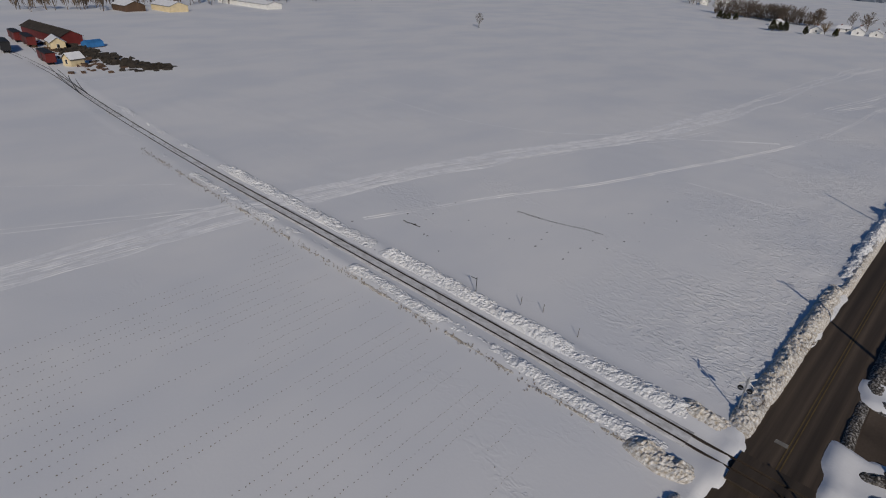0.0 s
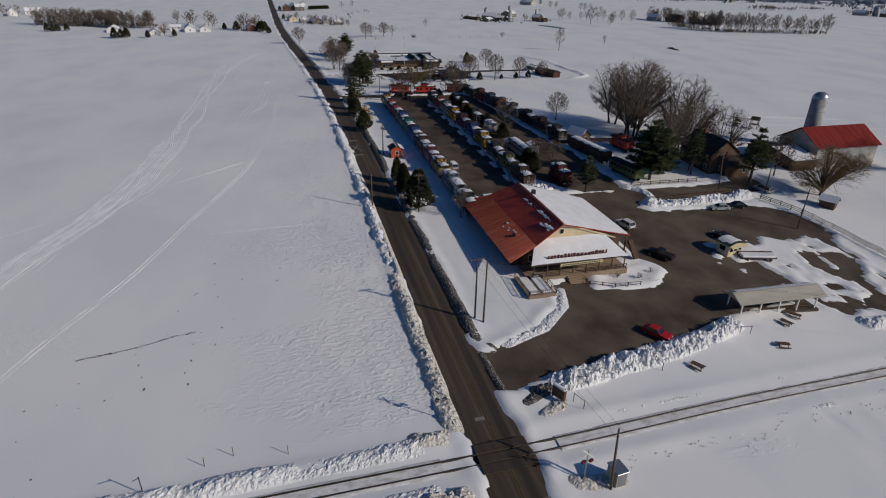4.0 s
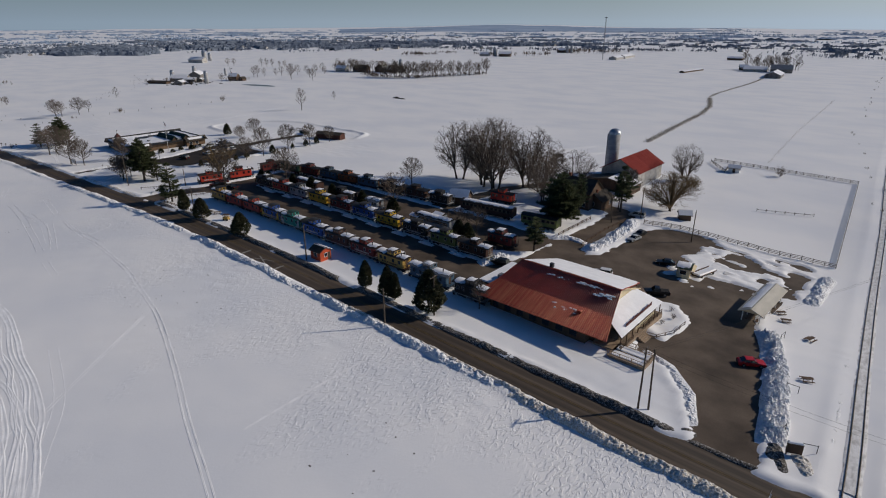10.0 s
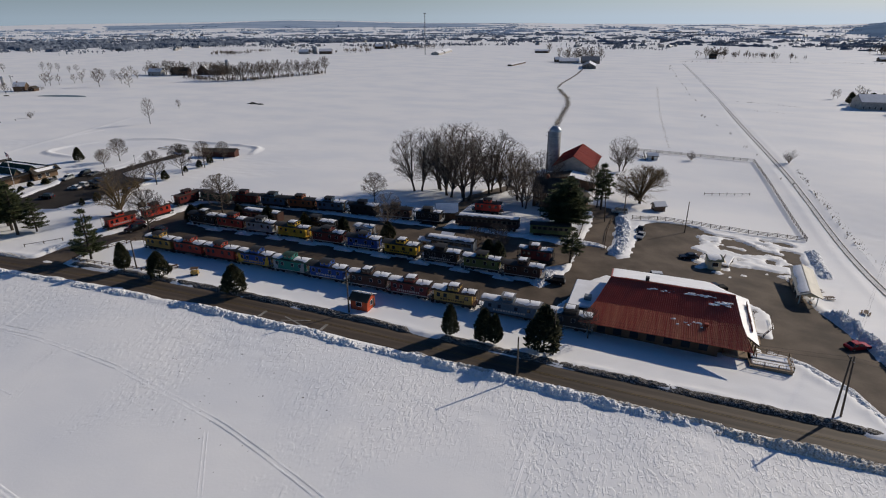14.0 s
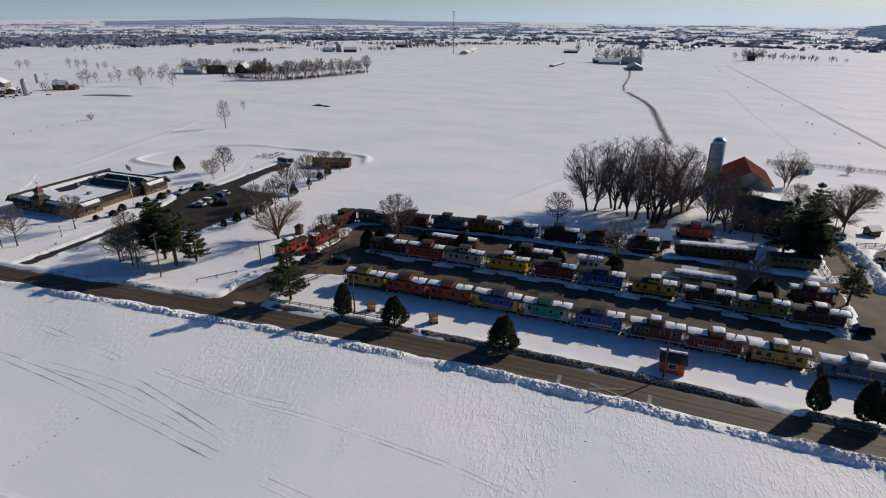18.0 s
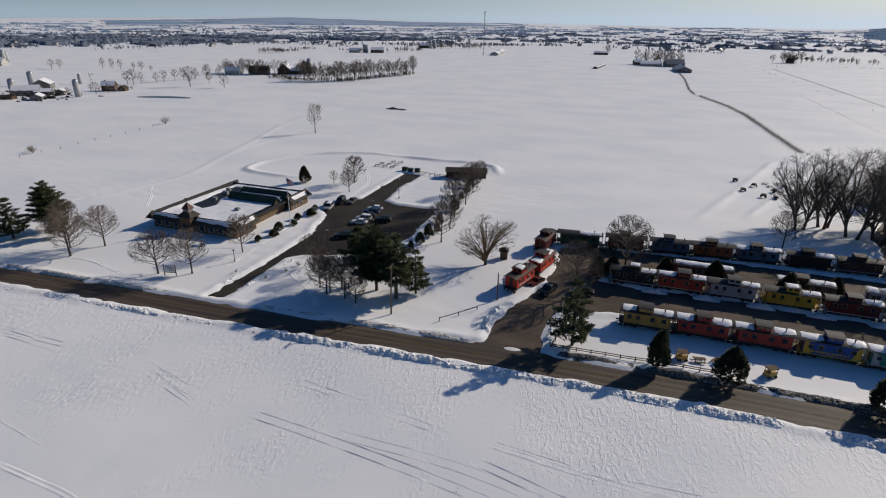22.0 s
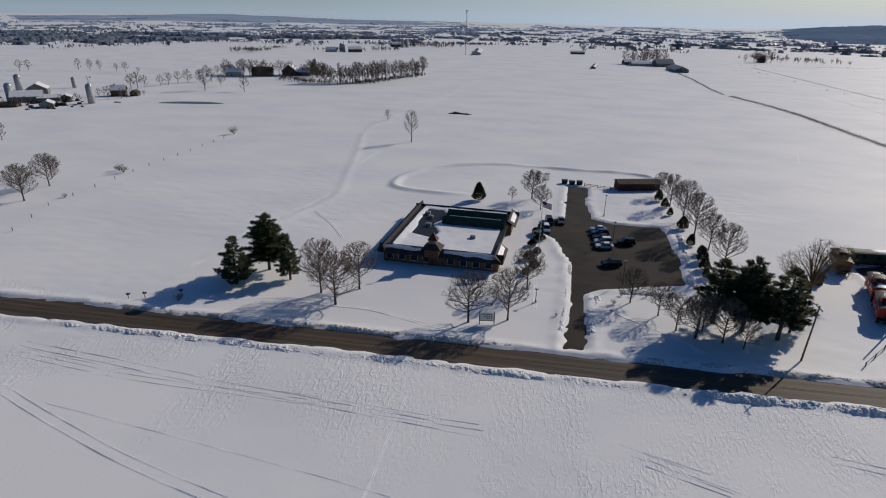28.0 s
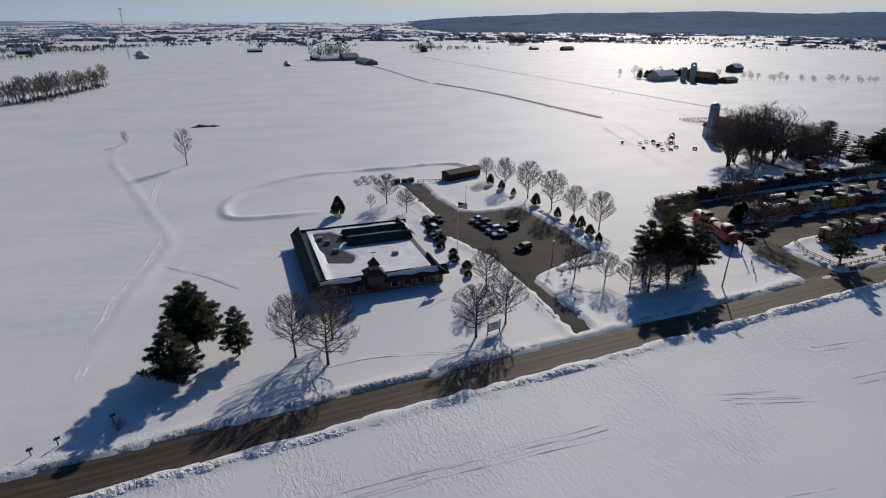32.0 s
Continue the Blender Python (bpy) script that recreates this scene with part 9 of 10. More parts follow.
house(-150, -420, 15, 16, 11, 5, 8.5, BROWN_WOOD, BROWN_ROOF, "dark farmhouse beside a far lane", 0.3)
for x, y, lx in ((-284, -1119, 15), (-376, -1132, 18), (-461, -1157, 22), (-524, -1170, 18), (-360, -1400, 26)):
    house(x, y, 15, lx, 10, 3.6, 6.8, BROWN_WOOD if lx != 15 else STONE, BROWN_ROOF, "dark barn beside a distant lane", 0.2, "barn", chimney=False)
# farmstead on the near side of the road
for x, y, r, lx, wall, ridge, lab in ((540, 148, 5, 13, 2.6, 4.8, "low white house beneath the bare trees"), (516, 114, 12, 14, 2.4, 4.6, "low pale house behind an ochre tree"), (541, 92, 8, 20, 2.8, 5.4, "long white house with a snowy roof"), (552, 104, 95, 9, 2.4, 4.4, "white outbuilding with a snowy roof"), (538, 80, 5, 9, 2.4, 4.6, "small white garage with a snowy roof"), (712, 276, 20, 18, 3.6, 7.4, "white farmhouse beyond the near field"), (726, 262, 110, 14, 3.2, 6.2, "white barn beyond the near field")):
    house(x, y, r, lx, 8, wall, ridge, WHITE, GREY_METAL, lab, 0.95)
house(541, 44, 8, 12, 8, 2.8, 5.4, paint("dull_red_siding", (0.16, 0.06, 0.045), 0.8), GREY_METAL, "low dull red house among evergreens by the road", 0.7)
for x, y, r, lx, m, lab in ((634, 8, 8, 13, CREAM, "pale yellow ranch house beside the far road"), (612, -3, 100, 9, STONE, "low grey house beside the far road"), (603, -12, 10, 14, FARM_GREY, "low grey ranch house beside the far road"), (596, -22, 5, 10, STONE, "small pale house beside the far road"), (590, -33, 95, 8, FARM_GREY, "small grey outbuilding beside the far road"), (620, -14, 15, 8, BROWN_WOOD, "low brown shed beside the far road"), (880, -14, 5, 9, WHITE, "white garage on the far road")):
    house(x, y, r, lx, 7.5, 2.5, 4.6, m, GREY_METAL, lab, 0.7)
for x, y, r in ((772, 10, 5), (777, -5, 95), (786, 2, 20)):
    house(x, y, r, 11, 8.5, 4.6, 7.6, FARM_GREY if r > 5 else BROWN_WOOD, GREY_METAL, "dark two-storey house on the far road", 0.5)
for x, y, r in ((1040, 12, 0), (1048, -2, 90), (1058, 6, 20), (1066, 18, 5)):
    house(x, y, r, 12, 9, 4.4, 7.8, STONE, GREY_METAL, "pale house at the far bend of the road", 0.9)
for k, (x, y) in enumerate(((1040, 393), (1020, 372), (1065, 402), (1000, 400))):
    house(x, y, 20 * k, 20, 11, 4.5, 8, WHITE, GREY_METAL, "white buildings of a far farm", 0.9, "barn", chimney=False)
house(221, 396, 98, 54, 12, 3.0, 4.6, WHITE, GREY_METAL, "long low white shed far over the field", 0.95, "barn", chimney=False, windows=False)
house(160, 381, 98, 20, 12, 3.4, 5.6, CREAM, GREY_METAL, "cream barn far over the field", 0.95, "barn", chimney=False, windows=False)
house(139, 388, 98, 15, 12, 3.4, 5.6, BROWN_WOOD, BROWN_ROOF, "brown barn far over the field", 0.6, "barn", chimney=False, windows=False)

# ---- railway yard at the end of the near field ----
for k, (x, y, r, b, lab) in enumerate(((57.8, 238.3, 88, MR, "dark red boxcar in the railway yard"), (62, 278.4, 88, MR, "rusty red boxcar in the railway yard"), (61, 292.5, 88, MR, "dark red boxcar in the railway yard"), (52, 268.9, 85, BK, "dark boxcar in the railway yard"))):
    o = thing("boxcar", x, y, None, r, lab, "boxcar", "yard rolling stock")
    part("body", Shape().box(-6, 6, -1.5, 1.5, 1.1, 4.0, 0.08), paint(*b), o)
    part("roof", roof_shell(-6.1, 6.1, 1.58, 4.0, 0.3, 0.08), paint("dark_roof", (0.035, 0.033, 0.032)), o)
    part("door", Shape().box(-1.2, 1.2, -1.56, 1.56, 1.3, 3.8), paint(*BN), o)
    for s in (-4.2, 4.2):
        tr = part("truck", SHARED["truck"], DARK_METAL, o)
        tr.location = (s, 0, 0)
        for wx in (-0.75, 0.75):
            for wy in (-0.82, 0.82):
                part("wheel", SHARED["wheel"], STEEL, tr).location = (wx, wy, 0.42)
house(73.4, 292.2, 96, 40, 8, 3.6, 5.6, paint(*MR), BROWN_ROOF, "long dark red station shed in the railway yard", 0.1, "shed", chimney=False, windows=False)
house(63.3, 229.3, 20, 5, 4, 2.6, 4.2, CREAM, BROWN_ROOF, "small cream yard hut", 0.8, "hut", chimney=False)
house(68.2, 266.8, 85, 9, 5, 3, 4.6, CREAM, BROWN_ROOF, "cream yard building with a snowy roof", 0.8, "shed", chimney=False)
o = thing("tarpaulin_stack", 80.2, 264.4, None, 20, "stack covered with a blue tarpaulin", "stack")
part("cover", Shape().prism_x([(-2.2, 0), (-1.8, 2.2), (0, 3.0), (1.8, 2.2), (2.2, 0)], -3.5, 3.5), paint("tarp_blue", (0.04, 0.18, 0.42)), o)
part("load", Shape().box(-3.6, 3.6, -2.3, 2.3, -0.2, 0.4), BROWN_WOOD, o)
rng = random.Random(9)
junk = Shape()
for k in range(260):
    t = rng.random()
    x, y = 72.4 + 12 * t * t + rng.gauss(0, 2.6), 267 - 60 * t + rng.gauss(0, 2.6)
    junk.lump((x, y, 0.05), rng.uniform(0.5, 2.2), rng.uniform(0.4, 1.4), rng.uniform(0.4, 1.5), rng, 0.4, 2, 6)
solid("scrap_piles", junk, SOIL, "rows of dark sleepers and scrap half under snow", "scrap", kind="stuff")
junk = Shape()
for k in range(120):
    t = rng.random()
    x, y = 69 + rng.gauss(0, 4), 286 - 72 * t + rng.gauss(0, 4)
    junk.lump((x, y, 0.05), rng.uniform(0.5, 1.6), rng.uniform(0.4, 1.4), rng.uniform(0.4, 1.2), rng, 0.4, 2, 6)
solid("timber_piles", junk, BROWN_WOOD, "heaps of brown timber in the railway yard", "timber", kind="stuff")

# ---- radio mast ----
o = thing("radio_mast", 486, -803, None, 0, "slender guyed lattice radio mast", "mast")
for k in range(3):
    a = k * 2.094
    s = Shape().tube((math.cos(a) * 0.7, math.sin(a) * 0.7, 0), (math.cos(a) * 0.7, math.sin(a) * 0.7, 62), 0.16, 0.16, 4)
    part("leg", s, GREY_METAL, o)
s = Shape()
for k in range(31):
    for q in range(3):
        a, b = q * 2.094, (q + 1) * 2.094
        s.tube((math.cos(a) * 0.7, math.sin(a) * 0.7, k * 2), (math.cos(b) * 0.7, math.sin(b) * 0.7, k * 2 + 2), 0.07, 0.07, 3)
part("lattice", s, GREY_METAL, o)
part("antenna", Shape().box(-2.0, 2.0, -0.2, 0.2, 60.6, 61.6), GREY_METAL, o)


# ---- woods, hedgerows and villages far off ----
def brush(sh, x, y, h, r, blades=6, width=0.055):
    """A distant bare tree: slim upright boughs that round off to a dome."""
    z = snow_z(x, y) - 0.2
    for k in range(blades):
        a, q = r.uniform(0, 6.283), math.sqrt(r.random())
        c, d = math.cos(a), math.sin(a)
        u, v = x + c * q * h * 0.30, y + d * q * h * 0.30
        w = h * width * r.uniform(0.8, 1.6)
        b, t = h * (0.10 + 0.15 * q), h * (1.0 - 0.45 * q * q) * r.uniform(0.88, 1.05)
        e = r.uniform(0, 3.14)
        ex, ey = math.cos(e) * w, math.sin(e) * w
        lean = 0.10 * h
        sh.add([(u - c * lean * q, v - d * lean * q, z + b), (u + ex, v + ey, z + b + (t - b) * 0.6), (u + c * lean * q, v + d * lean * q, z + t), (u - ex, v - ey, z + b + (t - b) * 0.6)], [(0, 1, 2, 3)])
    w = h * 0.02
    sh.add([(x - w, y, z), (x + w, y, z), (x, y, z + h * 0.7)], [(0, 1, 2)])


def brush_row(name, pts, seed, per, wide, h0, h1, label, mat=None, blades=9, width=0.03):
    r, sh = random.Random(seed), Shape()
    for (ax, ay), (bx, by) in zip(pts, pts[1:]):
        for i in range(max(1, int(math.hypot(bx - ax, by - ay) * per))):
            t = r.random()
            brush(sh, ax + (bx - ax) * t + r.gauss(0, wide), ay + (by - ay) * t + r.gauss(0, wide), r.uniform(h0, h1), r, blades, width)
    return solid(name, sh, mat or TWIG, label, "trees", kind="stuff")


def grove(name, spots, label):
    """Far bare trees that stand too close to be told apart, as one mass."""
    sh = Shape()
    for k, (x, y, h) in enumerate(spots):
        z, a = snow_z(x, y) - 0.05, x * 0.7 + y * 0.3
        m = Matrix.Translation((x, y, z)) @ Matrix.Rotation(a, 4, "Z") @ Matrix.Scale(h / 10, 4)
        for me in FAR_TREE[k % 3]:
            sh.add([m @ v.co for v in me.vertices], [tuple(p.vertices) for p in me.polygons])
    return solid(name, sh, TWIG, label, "trees", kind="stuff")


def far_row(pts, count, h0, h1, label, seed):
    """Bare trees strung along a line."""
    r, spots = random.Random(seed), []
    for k in range(count):
        t = (k + r.random()) / count * (len(pts) - 1)
        i = min(int(t), len(pts) - 2)
        (ax, ay), (bx, by) = pts[i], pts[i + 1]
        spots.append((ax + (bx - ax) * (t - i) + r.gauss(0, 4), ay + (by - ay) * (t - i) + r.gauss(0, 4), r.uniform(h0, h1)))
    return grove("tree_row", spots, label)


def far_tree(x, y, h, m=None):
    tree(m or FAR_TREE[int(abs(x) + abs(y)) % 3], x, y, h, "bare tree standing far across the fields", "tree", "far trees")


r = random.Random(17)
for k in range(64):
    x, y = (np.interp(k / 63, (0, 0.3, 0.55, 0.85, 1), c) for c in ((528, 500, 488, 470, 464), (-366, -378, -400, -445, -474)))
    tree(FAR_TREE[k % 3], float(x) + r.gauss(0, 2.5), float(y) + r.gauss(0, 2.5), r.uniform(12, 18), "tall bare tree in a far field row", "tree", "far row of trees", wide=r.uniform(0.6, 0.9))
brush_row("brushwood", [(575, -392), (535, -364), (490, -378), (466, -472)], 3, 1.3, 4, 2.5, 5, "low brushwood beneath a far tree line")
far_row([(640, -394), (605, -398), (566, -420), (540, -414)], 44, 8, 15, "bare trees round a farm in the far tree line", 2)
brush_row("tree_line", [(802, -686), (767, -699)], 4, 0.8, 6, 7, 10, "clump of bare trees far across the fields")
brush_row("tree_line", [(774, -725), (768, -730)], 21, 1.0, 5, 5, 8, "small clump of bare trees far across the fields")
brush_row("tree_line", [(800, -780), (778, -792)], 22, 0.7, 5, 5, 7, "small clump of bare trees far across the fields")
brush_row("tree_line", [(700, -765), (640, -790), (600, -830)], 23, 0.3, 10, 6, 11, "bare trees round a distant farm")
brush_row("tree_line", [(680, -940), (600, -960), (540, -1000)], 24, 0.35, 12, 7, 12, "bare trees round a distant farm")
far_row([(650, -176), (630, -198), (618, -232), (600, -258)], 20, 2.5, 6, "small bare trees round a dairy farm", 31)
far_row([(78, -850), (48, -860)], 12, 10, 17, "bare trees round a dark far house", 25)
brush_row("tree_line", [(-180, -1040), (-225, -1052)], 26, 0.9, 10, 12, 19, "dense dark clump of far trees")
brush_row("hedge_brush", [(115, -766), (-60, -800), (-219, -831), (-420, -870)], 27, 0.35, 1.2, 0.8, 1.8, "low growth along a far lane", None, 4, 0.08)
far_row([(262, -735), (238, -738), (222, -745), (205, -760)], 16, 13, 19, "bare trees round a far farm", 9)
far_row([(604, 220), (590, 190), (588, 172), (572, 146), (570, 124)], 84, 9, 15, "dense bare trees behind the white houses", 5)
brush_row("brushwood", [(606, 222), (590, 192), (588, 172), (574, 146), (572, 122)], 51, 2.2, 4, 3, 6.5, "dense dark brushwood beneath bare trees")
far_row([(607, 113), (605, 100), (580, 88), (574, 72)], 9, 9, 15, "bare trees behind the white houses", 52)
far_row([(548, 58), (543, 48), (552, 42), (566, 40)], 8, 8, 14, "bare trees beside the far road", 53)
far_row([(648, 14), (622, 4), (600, -8), (576, -30), (568, -40)], 15, 4, 9, "small bare trees among the roadside houses", 54)
far_row([(1034, 20), (1052, 8), (1070, -8)], 12, 9, 15, "bare trees round the white houses at the bend", 55)
far_row([(740, 300), (706, 290), (690, 262)], 10, 8, 14, "bare trees round the white farm", 56)
tree(SPREADING, 506, 106, 9.5, "ochre bare tree before the white house", "tree", wide=0.8)
tree(SPREADING, 560, 42, 9, "ochre bare tree beside the far road", "tree", wide=0.75)
for k in range(12):
    tree(SMALL_CEDAR[k % 2], 796 + 1.2 * k, -18 - 2.1 * k, 4.2, "dark clipped evergreen in a row on the far road", "evergreen", "far row of evergreens", wide=1.3, name="cedar")
brush_row("tree_line", [(640, -28), (700, -60), (760, -90)], 7, 0.10, 8, 3, 6, "garden trees beside the far road")
brush_row("tree_line", [(80, 409), (153, 404), (252, 422), (368, 420), (434, 397)], 8, 0.35, 8, 7, 13, "bare trees along the far edge of the near field")
far_row([(10, -420), (-60, -400), (-120, -330)], 16, 6, 11, "bare trees round the farm beyond the railway", 10)
for k in range(26):
    tree(FAR_TREE[k % 3], -108 - 10.5 * (k // 2) + r.gauss(0, 1.5), -332 + 6 * (k // 2) - 15 * (k % 2) + r.gauss(0, 1.5), r.uniform(5, 7), "small bare orchard tree beyond the railway", "tree", "orchard rows", wide=1.25)
brush_row("tree_line", [(60, -930), (20, -880), (-40, -860)], 13, 0.3, 12, 7, 12, "bare trees by a far lane")
brush_row("hedge_brush", [(480, -10), (560, -95), (640, -160), (760, -215)], 14, 0.16, 5, 0.6, 1.6, "low bushes along a field drain")
brush_row("hedge_brush", [(68, -379), (48, -372), (25, -359)], 61, 0.9, 0.5, 0.4, 0.9, "thin dry growth along a ditch", None, 4, 0.08)
brush_row("hedge_brush", [(63, -335), (50, -333), (37, -327)], 62, 0.7, 0.4, 0.4, 0.8, "thin dry growth along a ditch", None, 4, 0.08)
brush_row("hedge_brush", [(59.6, -175), (57.8, -138), (55.8, -110), (54.6, -92)], 63, 0.9, 0.5, 0.5, 1.4, "low bushes beside the railway", None, 5, 0.05)
grass_tufts("stubble", [(108, -197), (115, -289), (123, -452)], 64, 1.6, 0.35, 0.4, "thin line of stubble poking through the snow", CORN)
brush_row("hedge_brush", [(60, -110), (66, -160), (90, -300), (118, -700)], 15, 0.05, 1, 1, 2.5, "low bushes along the railway")
for x, y, h in ((581.5, -291, 16), (553, -297, 12), (585, -317, 9.5), (636, -374, 10.5), (636, -281, 10.8), (632, -283, 12.5), (633, -292, 9.2), (629, -304, 8.5), (626, -309.5, 10), (629, -325, 9.6), (622, -328, 11), (618, -338, 10), (612, -345, 11.5), (604, -352, 9), (776, -380, 10.8), (762, -379, 10.8), (755, -383, 10.2), (734, -380, 8), (728, -384, 9), (812, -351, 10.3), (812, -360, 9.6), (710, -379, 5.6), (610, -229, 8.6), (606, -236, 7), (415, -213, 6.5), (811, -59, 9), (838, -76, 9), (560, -110, 8)):
    far_tree(x, y, h)
for x, y, h in ((492, 137, 7), (494, 133, 6), (497, 130, 6.5), (492, 115, 5), (500, 98, 5), (546, 196, 6), (547, 189, 5), (548, 183, 5.5), (545, 192, 5), (586, 176, 6), (543, 56, 7), (535, 37, 7.5), (530, 35, 8), (538, 33, 7), (517, 30, 5), (652, 16, 4.5), (774, 18, 5), (552, 66, 5)):
    tree(SMALL_CEDAR[int(x) % 2], x, y, h, "dark evergreen beside the white houses", "evergreen", "far evergreens", name="cedar")
for k in range(14):
    tree(SMALL_CEDAR[k % 2], -5 + k * -4.2, -392 + (k % 3) * 5, 7.5, "dark evergreen sheltering the far farm", "evergreen", "far evergreens", name="cedar")
solid("brush_pile", Shape().lump((383.5, -250, 0.1), 4.5, 1.6, 1.0, rng, 0.4, 3, 10).lump((378, -249.5, 0.1), 3, 1.2, 0.7, rng, 0.4, 3, 8), SOIL, "dark heap of brush in the open field", "brush heap")
solid("frozen_pond", Shape().add([(552 + 20 * math.cos(a / 12 * 6.283), -234 + 5 * math.sin(a / 12 * 6.283) + 5 * math.cos(a / 12 * 6.283) + 1.2 * math.cos(a), 0.2) for a in range(12)], [tuple(range(12))]), POND, "small grey-green frozen pond in the fields", "pond")

r = random.Random(41)
GARDENS = ((640, 8), (612, -6), (590, -22), (600, -20), (778, 2))
grove("garden_trees", [(x + r.gauss(0, 13), y + r.gauss(-4, 9), r.uniform(3, 7)) for x, y in (r.choice(GARDENS) for k in range(26))], "small garden trees beside far houses")
grove("tree_row", [(-350 + r.gauss(0, 30), -1405 + r.gauss(0, 10), r.uniform(9, 16)) for k in range(16)], "bare trees round a distant farm")
grove("tree_row", [(312 + r.gauss(0, 2), -932 + r.gauss(0, 2), h) for h in (17, 13)], "two bare trees beside a lone shed")
r = random.Random(77)
CX, CY = 200.0, 50.0


def polar(ang, rad):
    return CX + rad * math.cos(radians(ang)), CY + rad * math.sin(radians(ang))


BELT_ANGLE, BELT_NEAR, BELT_FAR = [-70, -65, -58, -50, -43, -32, -24, -15, -10, -2, 14], [1430, 1420, 1335, 1310, 1165, 1165, 1030, 1130, 1020, 920, 960], [1480, 1500, 1570, 1640, 1830, 1850, 1700, 1560, 1640, 1690, 1500]


def wood_belt(name, seed, thresh, height, mat, label):
    """A belt of bare woods with clearings: ragged treetops over the ground."""
    A, V = np.meshgrid(np.arange(-70, 14, 0.11), np.linspace(0, 1, 60))
    R0, R1 = np.interp(A, BELT_ANGLE, BELT_NEAR), np.interp(A, BELT_ANGLE, BELT_FAR)
    Rr = R0 + (R1 - R0) * V
    X, Y = CX + Rr * np.cos(np.radians(A)), CY + Rr * np.sin(np.radians(A))
    m = fbm(A * 0.45, Rr / 50, seed, 4) - 0.25 * np.clip(np.abs(2 * V - 1) * 5 - 4, 0, 1)
    top = 0.30 + 0.9 * fbm(X / 9, Y / 9, seed + 3, 2) + 0.25 * fbm(X / 60, Y / 60, seed + 5, 2)
    Z = land(X, Y) + height * top * smoothstep(thresh - 0.02, thresh + 0.04, m) - 0.8
    return tagged(new(name, grid_mesh(name, X, Y, Z, mat, m > thresh, False)), label, "woods", kind="stuff")


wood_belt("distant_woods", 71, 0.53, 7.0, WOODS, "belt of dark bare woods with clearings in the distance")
woods = Shape()
for k in range(3600):
    ang = r.uniform(-62, 14)
    r0, r1 = float(np.interp(ang, BELT_ANGLE, BELT_NEAR)), float(np.interp(ang, BELT_ANGLE, BELT_FAR))
    rad = r0 - 20 + (r1 - r0 + 160) * r.random()
    x, y = polar(ang, rad)
    if float(fbm(np.array(ang * 0.45), np.array(rad / 50), 71, 4)) < 0.46:
        continue
    brush(woods, x, y, r.uniform(5, 9), r, 9, 0.035)
solid("woodland_trees", woods, WOODS, "dark bare trees at the edge of distant woods", "woods", kind="stuff")
hedges, hazy = Shape(), Shape()
for k in range(520):
    ang, rad = r.uniform(-158, 16), 1100 + 2500 * r.random() ** 0.9
    x, y = polar(ang, rad)
    dirn = radians(r.choice((0, 0, 90, 20, -25)) + ang + 90 + r.uniform(-12, 12))
    ln = r.uniform(30, 260)
    clumpy = r.random()
    for i in range(int(ln * (0.2 if clumpy < 0.4 else 0.45))):
        t = r.uniform(-0.5, 0.5) * ln
        q = 12 if clumpy < 0.3 else 3
        brush(hedges if rad < 1650 else hazy, x + math.cos(dirn) * t + r.gauss(0, q), y + math.sin(dirn) * t + r.gauss(0, q), r.uniform(3.5, 9), r, 4, 0.085)
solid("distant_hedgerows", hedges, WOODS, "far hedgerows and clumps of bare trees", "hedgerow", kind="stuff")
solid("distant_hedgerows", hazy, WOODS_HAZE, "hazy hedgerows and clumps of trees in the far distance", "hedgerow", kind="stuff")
far_houses, far_roofs = Shape(), Shape()
for k in range(150):
    ang, rad = r.uniform(-158, 16), 1150 + 1700 * r.random()
    if r.random() < 0.6:
        ang, rad = r.choice((-8, -20, -33, -47, -62, -83, -92, -104, -125)) + r.gauss(0, 2.2), r.choice((1250, 1450, 1700, 2100)) + r.gauss(0, 60)
    x, y = polar(ang, rad)
    z, a, lx, ly, h = snow_z(x, y), r.uniform(0, 3.14), r.uniform(3, 6), r.uniform(2.5, 4), r.uniform(2, 3.5)
    c, s = math.cos(a), math.sin(a)
    P = lambda u, v, w: (x + c * u - s * v, y + s * u + c * v, z + w)
    far_houses.add([P(-lx, -ly, -1), P(lx, -ly, -1), P(lx, ly, -1), P(-lx, ly, -1), P(-lx, -ly, h), P(lx, -ly, h), P(lx, ly, h), P(-lx, ly, h), P(-lx, 0, h + 2.6), P(lx, 0, h + 2.6)],
                   [(0, 1, 5, 4), (2, 3, 7, 6), (3, 0, 4, 8, 7), (1, 2, 6, 9, 5)])
    far_roofs.add([P(-lx, -ly - 0.4, h), P(lx, -ly - 0.4, h), P(lx, 0, h + 2.8), P(-lx, 0, h + 2.8), P(lx, ly + 0.4, h), P(-lx, ly + 0.4, h)], [(0, 1, 2, 3), (3, 2, 4, 5)])
solid("distant_houses", far_houses, STONE, "scattered pale farm buildings in the far distance", "houses", kind="stuff")
solid("distant_roofs", far_roofs, GREY_METAL, "grey roofs of far farm buildings", "roofs", kind="stuff")


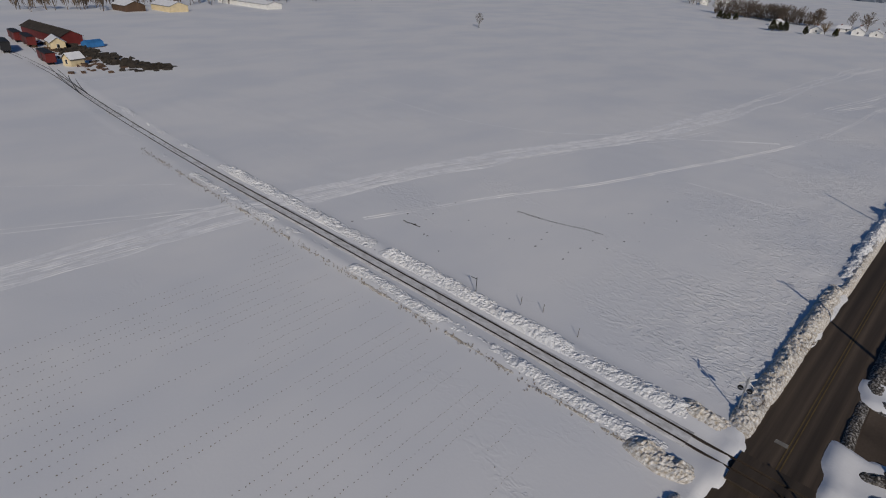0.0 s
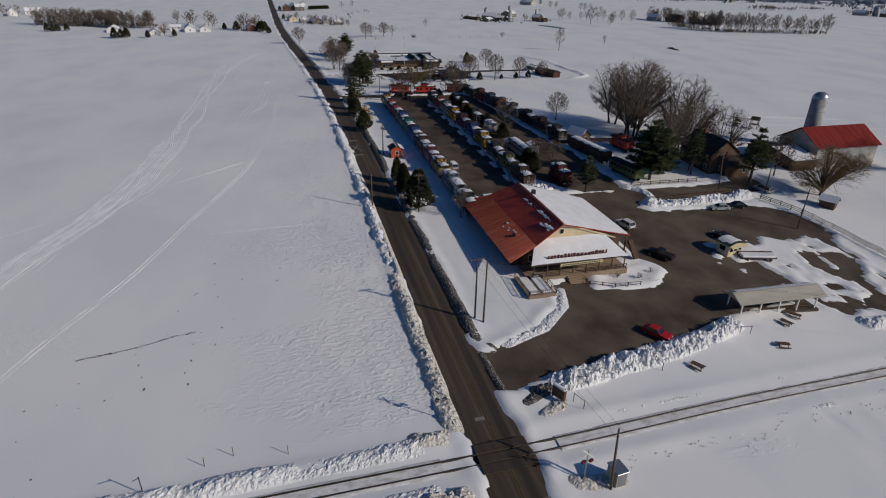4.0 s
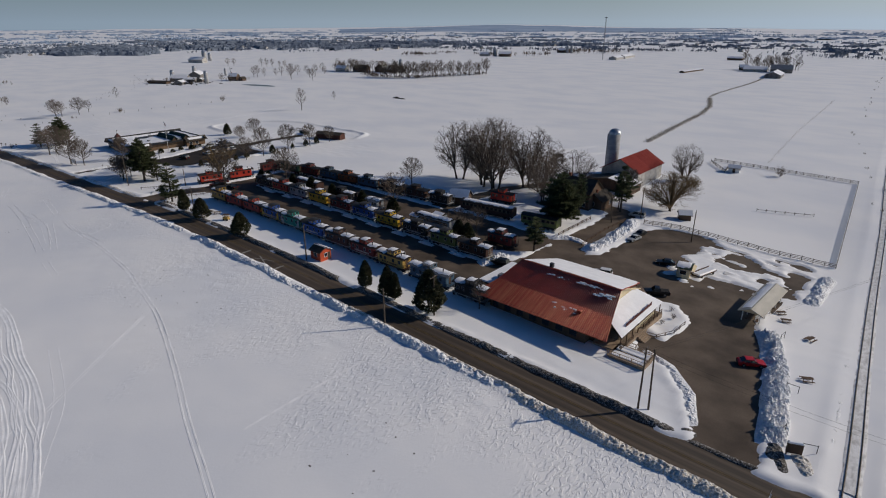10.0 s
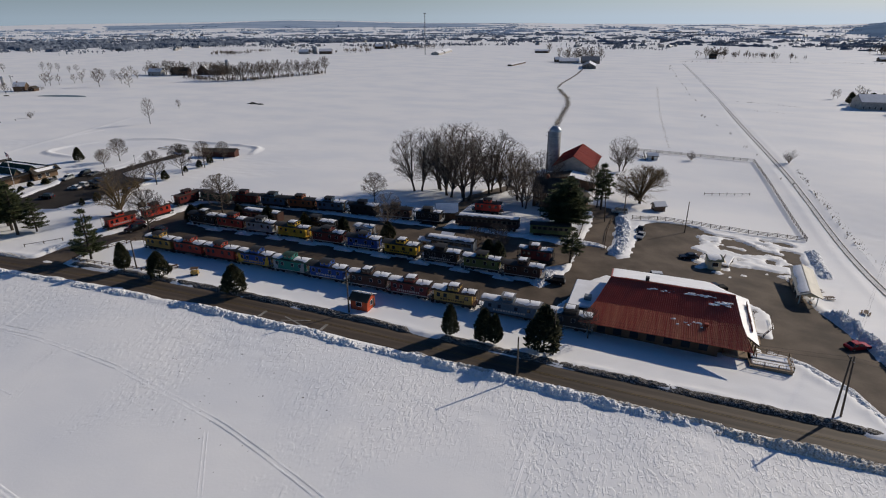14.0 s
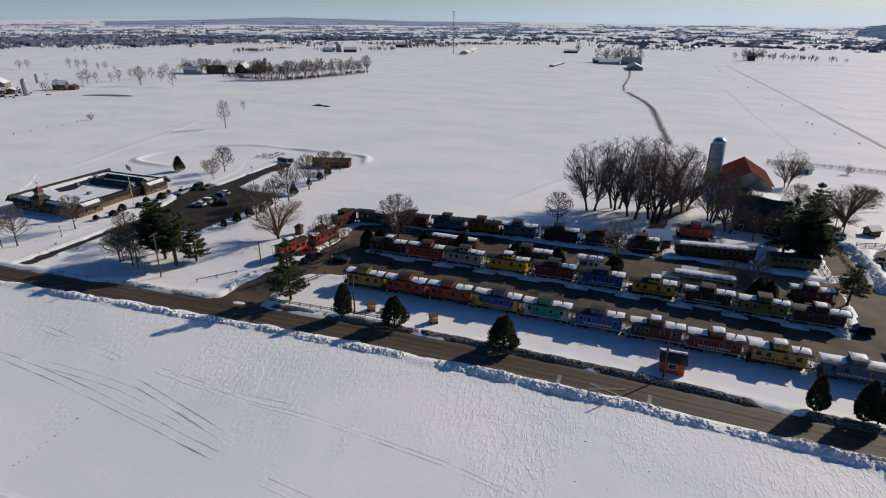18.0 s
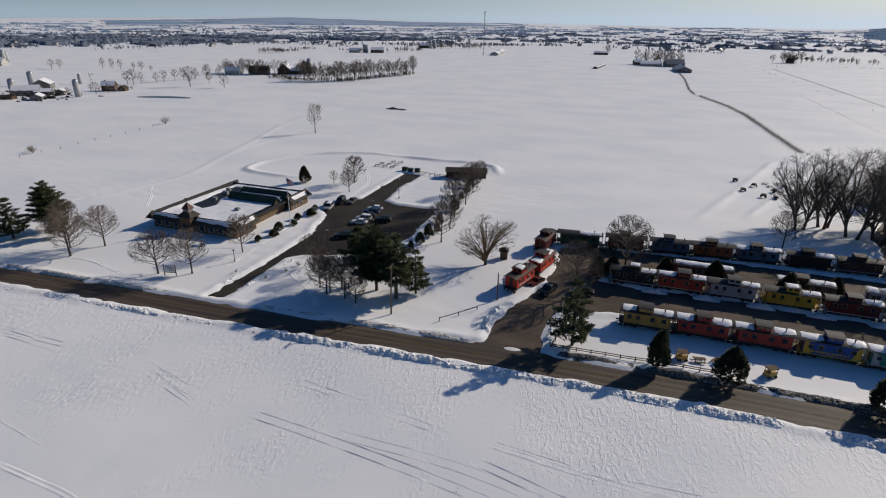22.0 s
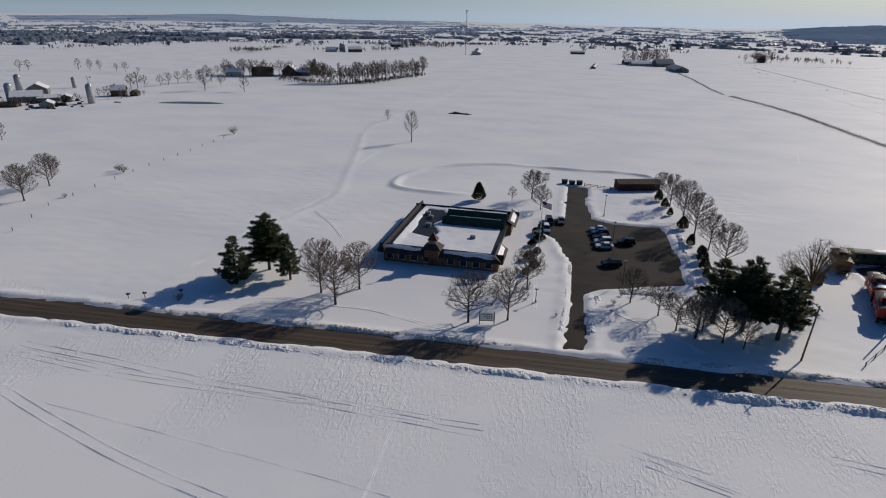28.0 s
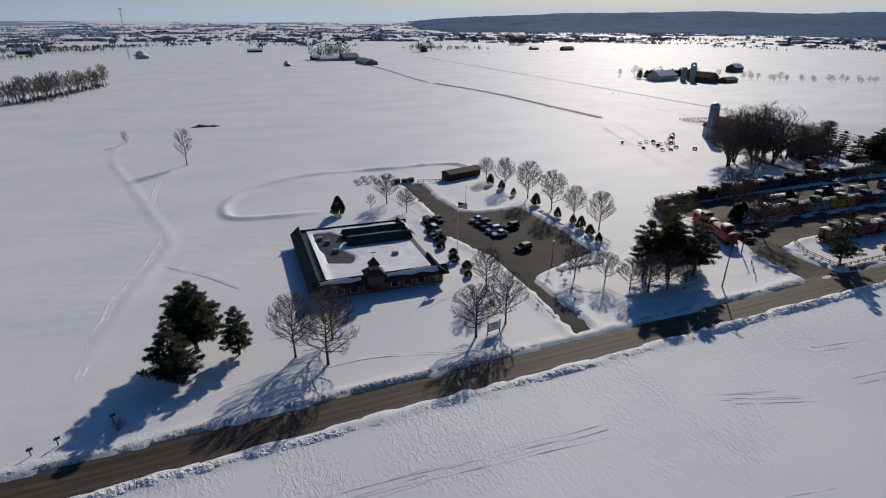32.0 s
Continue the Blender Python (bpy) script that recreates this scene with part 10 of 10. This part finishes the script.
def canopy(name, a0, a1, r0, r1, height, seed, mat, label, thresh, da=0.28, dr=26.0, soft=1.0):
    """Wooded slope: one sheet of ragged treetops over the ground, open where fields break it."""
    A, Rr = np.meshgrid(np.radians(np.arange(a0, a1, da)), np.arange(r0, r1, dr))
    X, Y = CX + Rr * np.cos(A), CY + Rr * np.sin(A)
    m = fbm(X / (420 * soft), Y / (420 * soft), seed, 3)
    rag = fbm(X / 24, Y / 24, seed + 4, 3)
    edge = np.minimum(np.minimum(A - A.min(), A.max() - A) / np.radians(3), np.minimum(Rr - r0, r1 - Rr) / 160)
    fade = np.clip(edge, 0, 1)
    m = m - 0.25 * (1 - fade)
    Z = land(X, Y) + height * (0.45 + 0.9 * rag) * smoothstep(thresh - 0.03, thresh + 0.05, m) * (0.1 + 0.9 * fade) - 0.6
    return tagged(new(name, grid_mesh(name, X, Y, Z, mat, m > thresh)), label, "woods", kind="stuff")


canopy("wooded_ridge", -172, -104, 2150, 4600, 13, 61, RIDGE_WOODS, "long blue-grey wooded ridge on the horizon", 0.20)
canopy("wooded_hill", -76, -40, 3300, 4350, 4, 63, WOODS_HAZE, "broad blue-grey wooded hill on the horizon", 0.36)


def wood_strips(name, a0, a1, r0, r1, rows, height, seed, share, mat, label):
    """Thin ragged strips of bare woods and hedges that lie across the view, wide fields between them."""
    A, K = np.meshgrid(np.arange(a0, a1, 0.10), np.linspace(0, 1, rows))
    Rr = r0 * (r1 / r0) ** K
    X, Y = CX + Rr * np.cos(np.radians(A)), CY + Rr * np.sin(np.radians(A))
    drift_by = 0.5 * (fbm(A * 0.10, K * 3, seed + 9, 2) - 0.5)
    m = 0.5 * fbm(A * 0.16, (K + drift_by * 0.2) * rows / 3.0, seed, 2) + 0.5 * fbm(A * 0.9, K * rows / 2.0, seed + 2, 3)
    thresh = float(np.quantile(m, 1 - share))
    rag = 0.25 + 1.1 * fbm(X / 11, Y / 11, seed + 4, 2)
    Z = land(X, Y) + height * rag * smoothstep(thresh, thresh + 0.03, m) - 0.8
    return tagged(new(name, grid_mesh(name, X, Y, Z, mat, m > thresh, False)), label, "woods", kind="stuff")


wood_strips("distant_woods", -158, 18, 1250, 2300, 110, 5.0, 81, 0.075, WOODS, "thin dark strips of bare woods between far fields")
wood_strips("distant_woods", -158, 18, 2300, 4200, 110, 6.0, 85, 0.06, WOODS_HAZE, "strips of woods coloured pale blue for haze in the far distance")
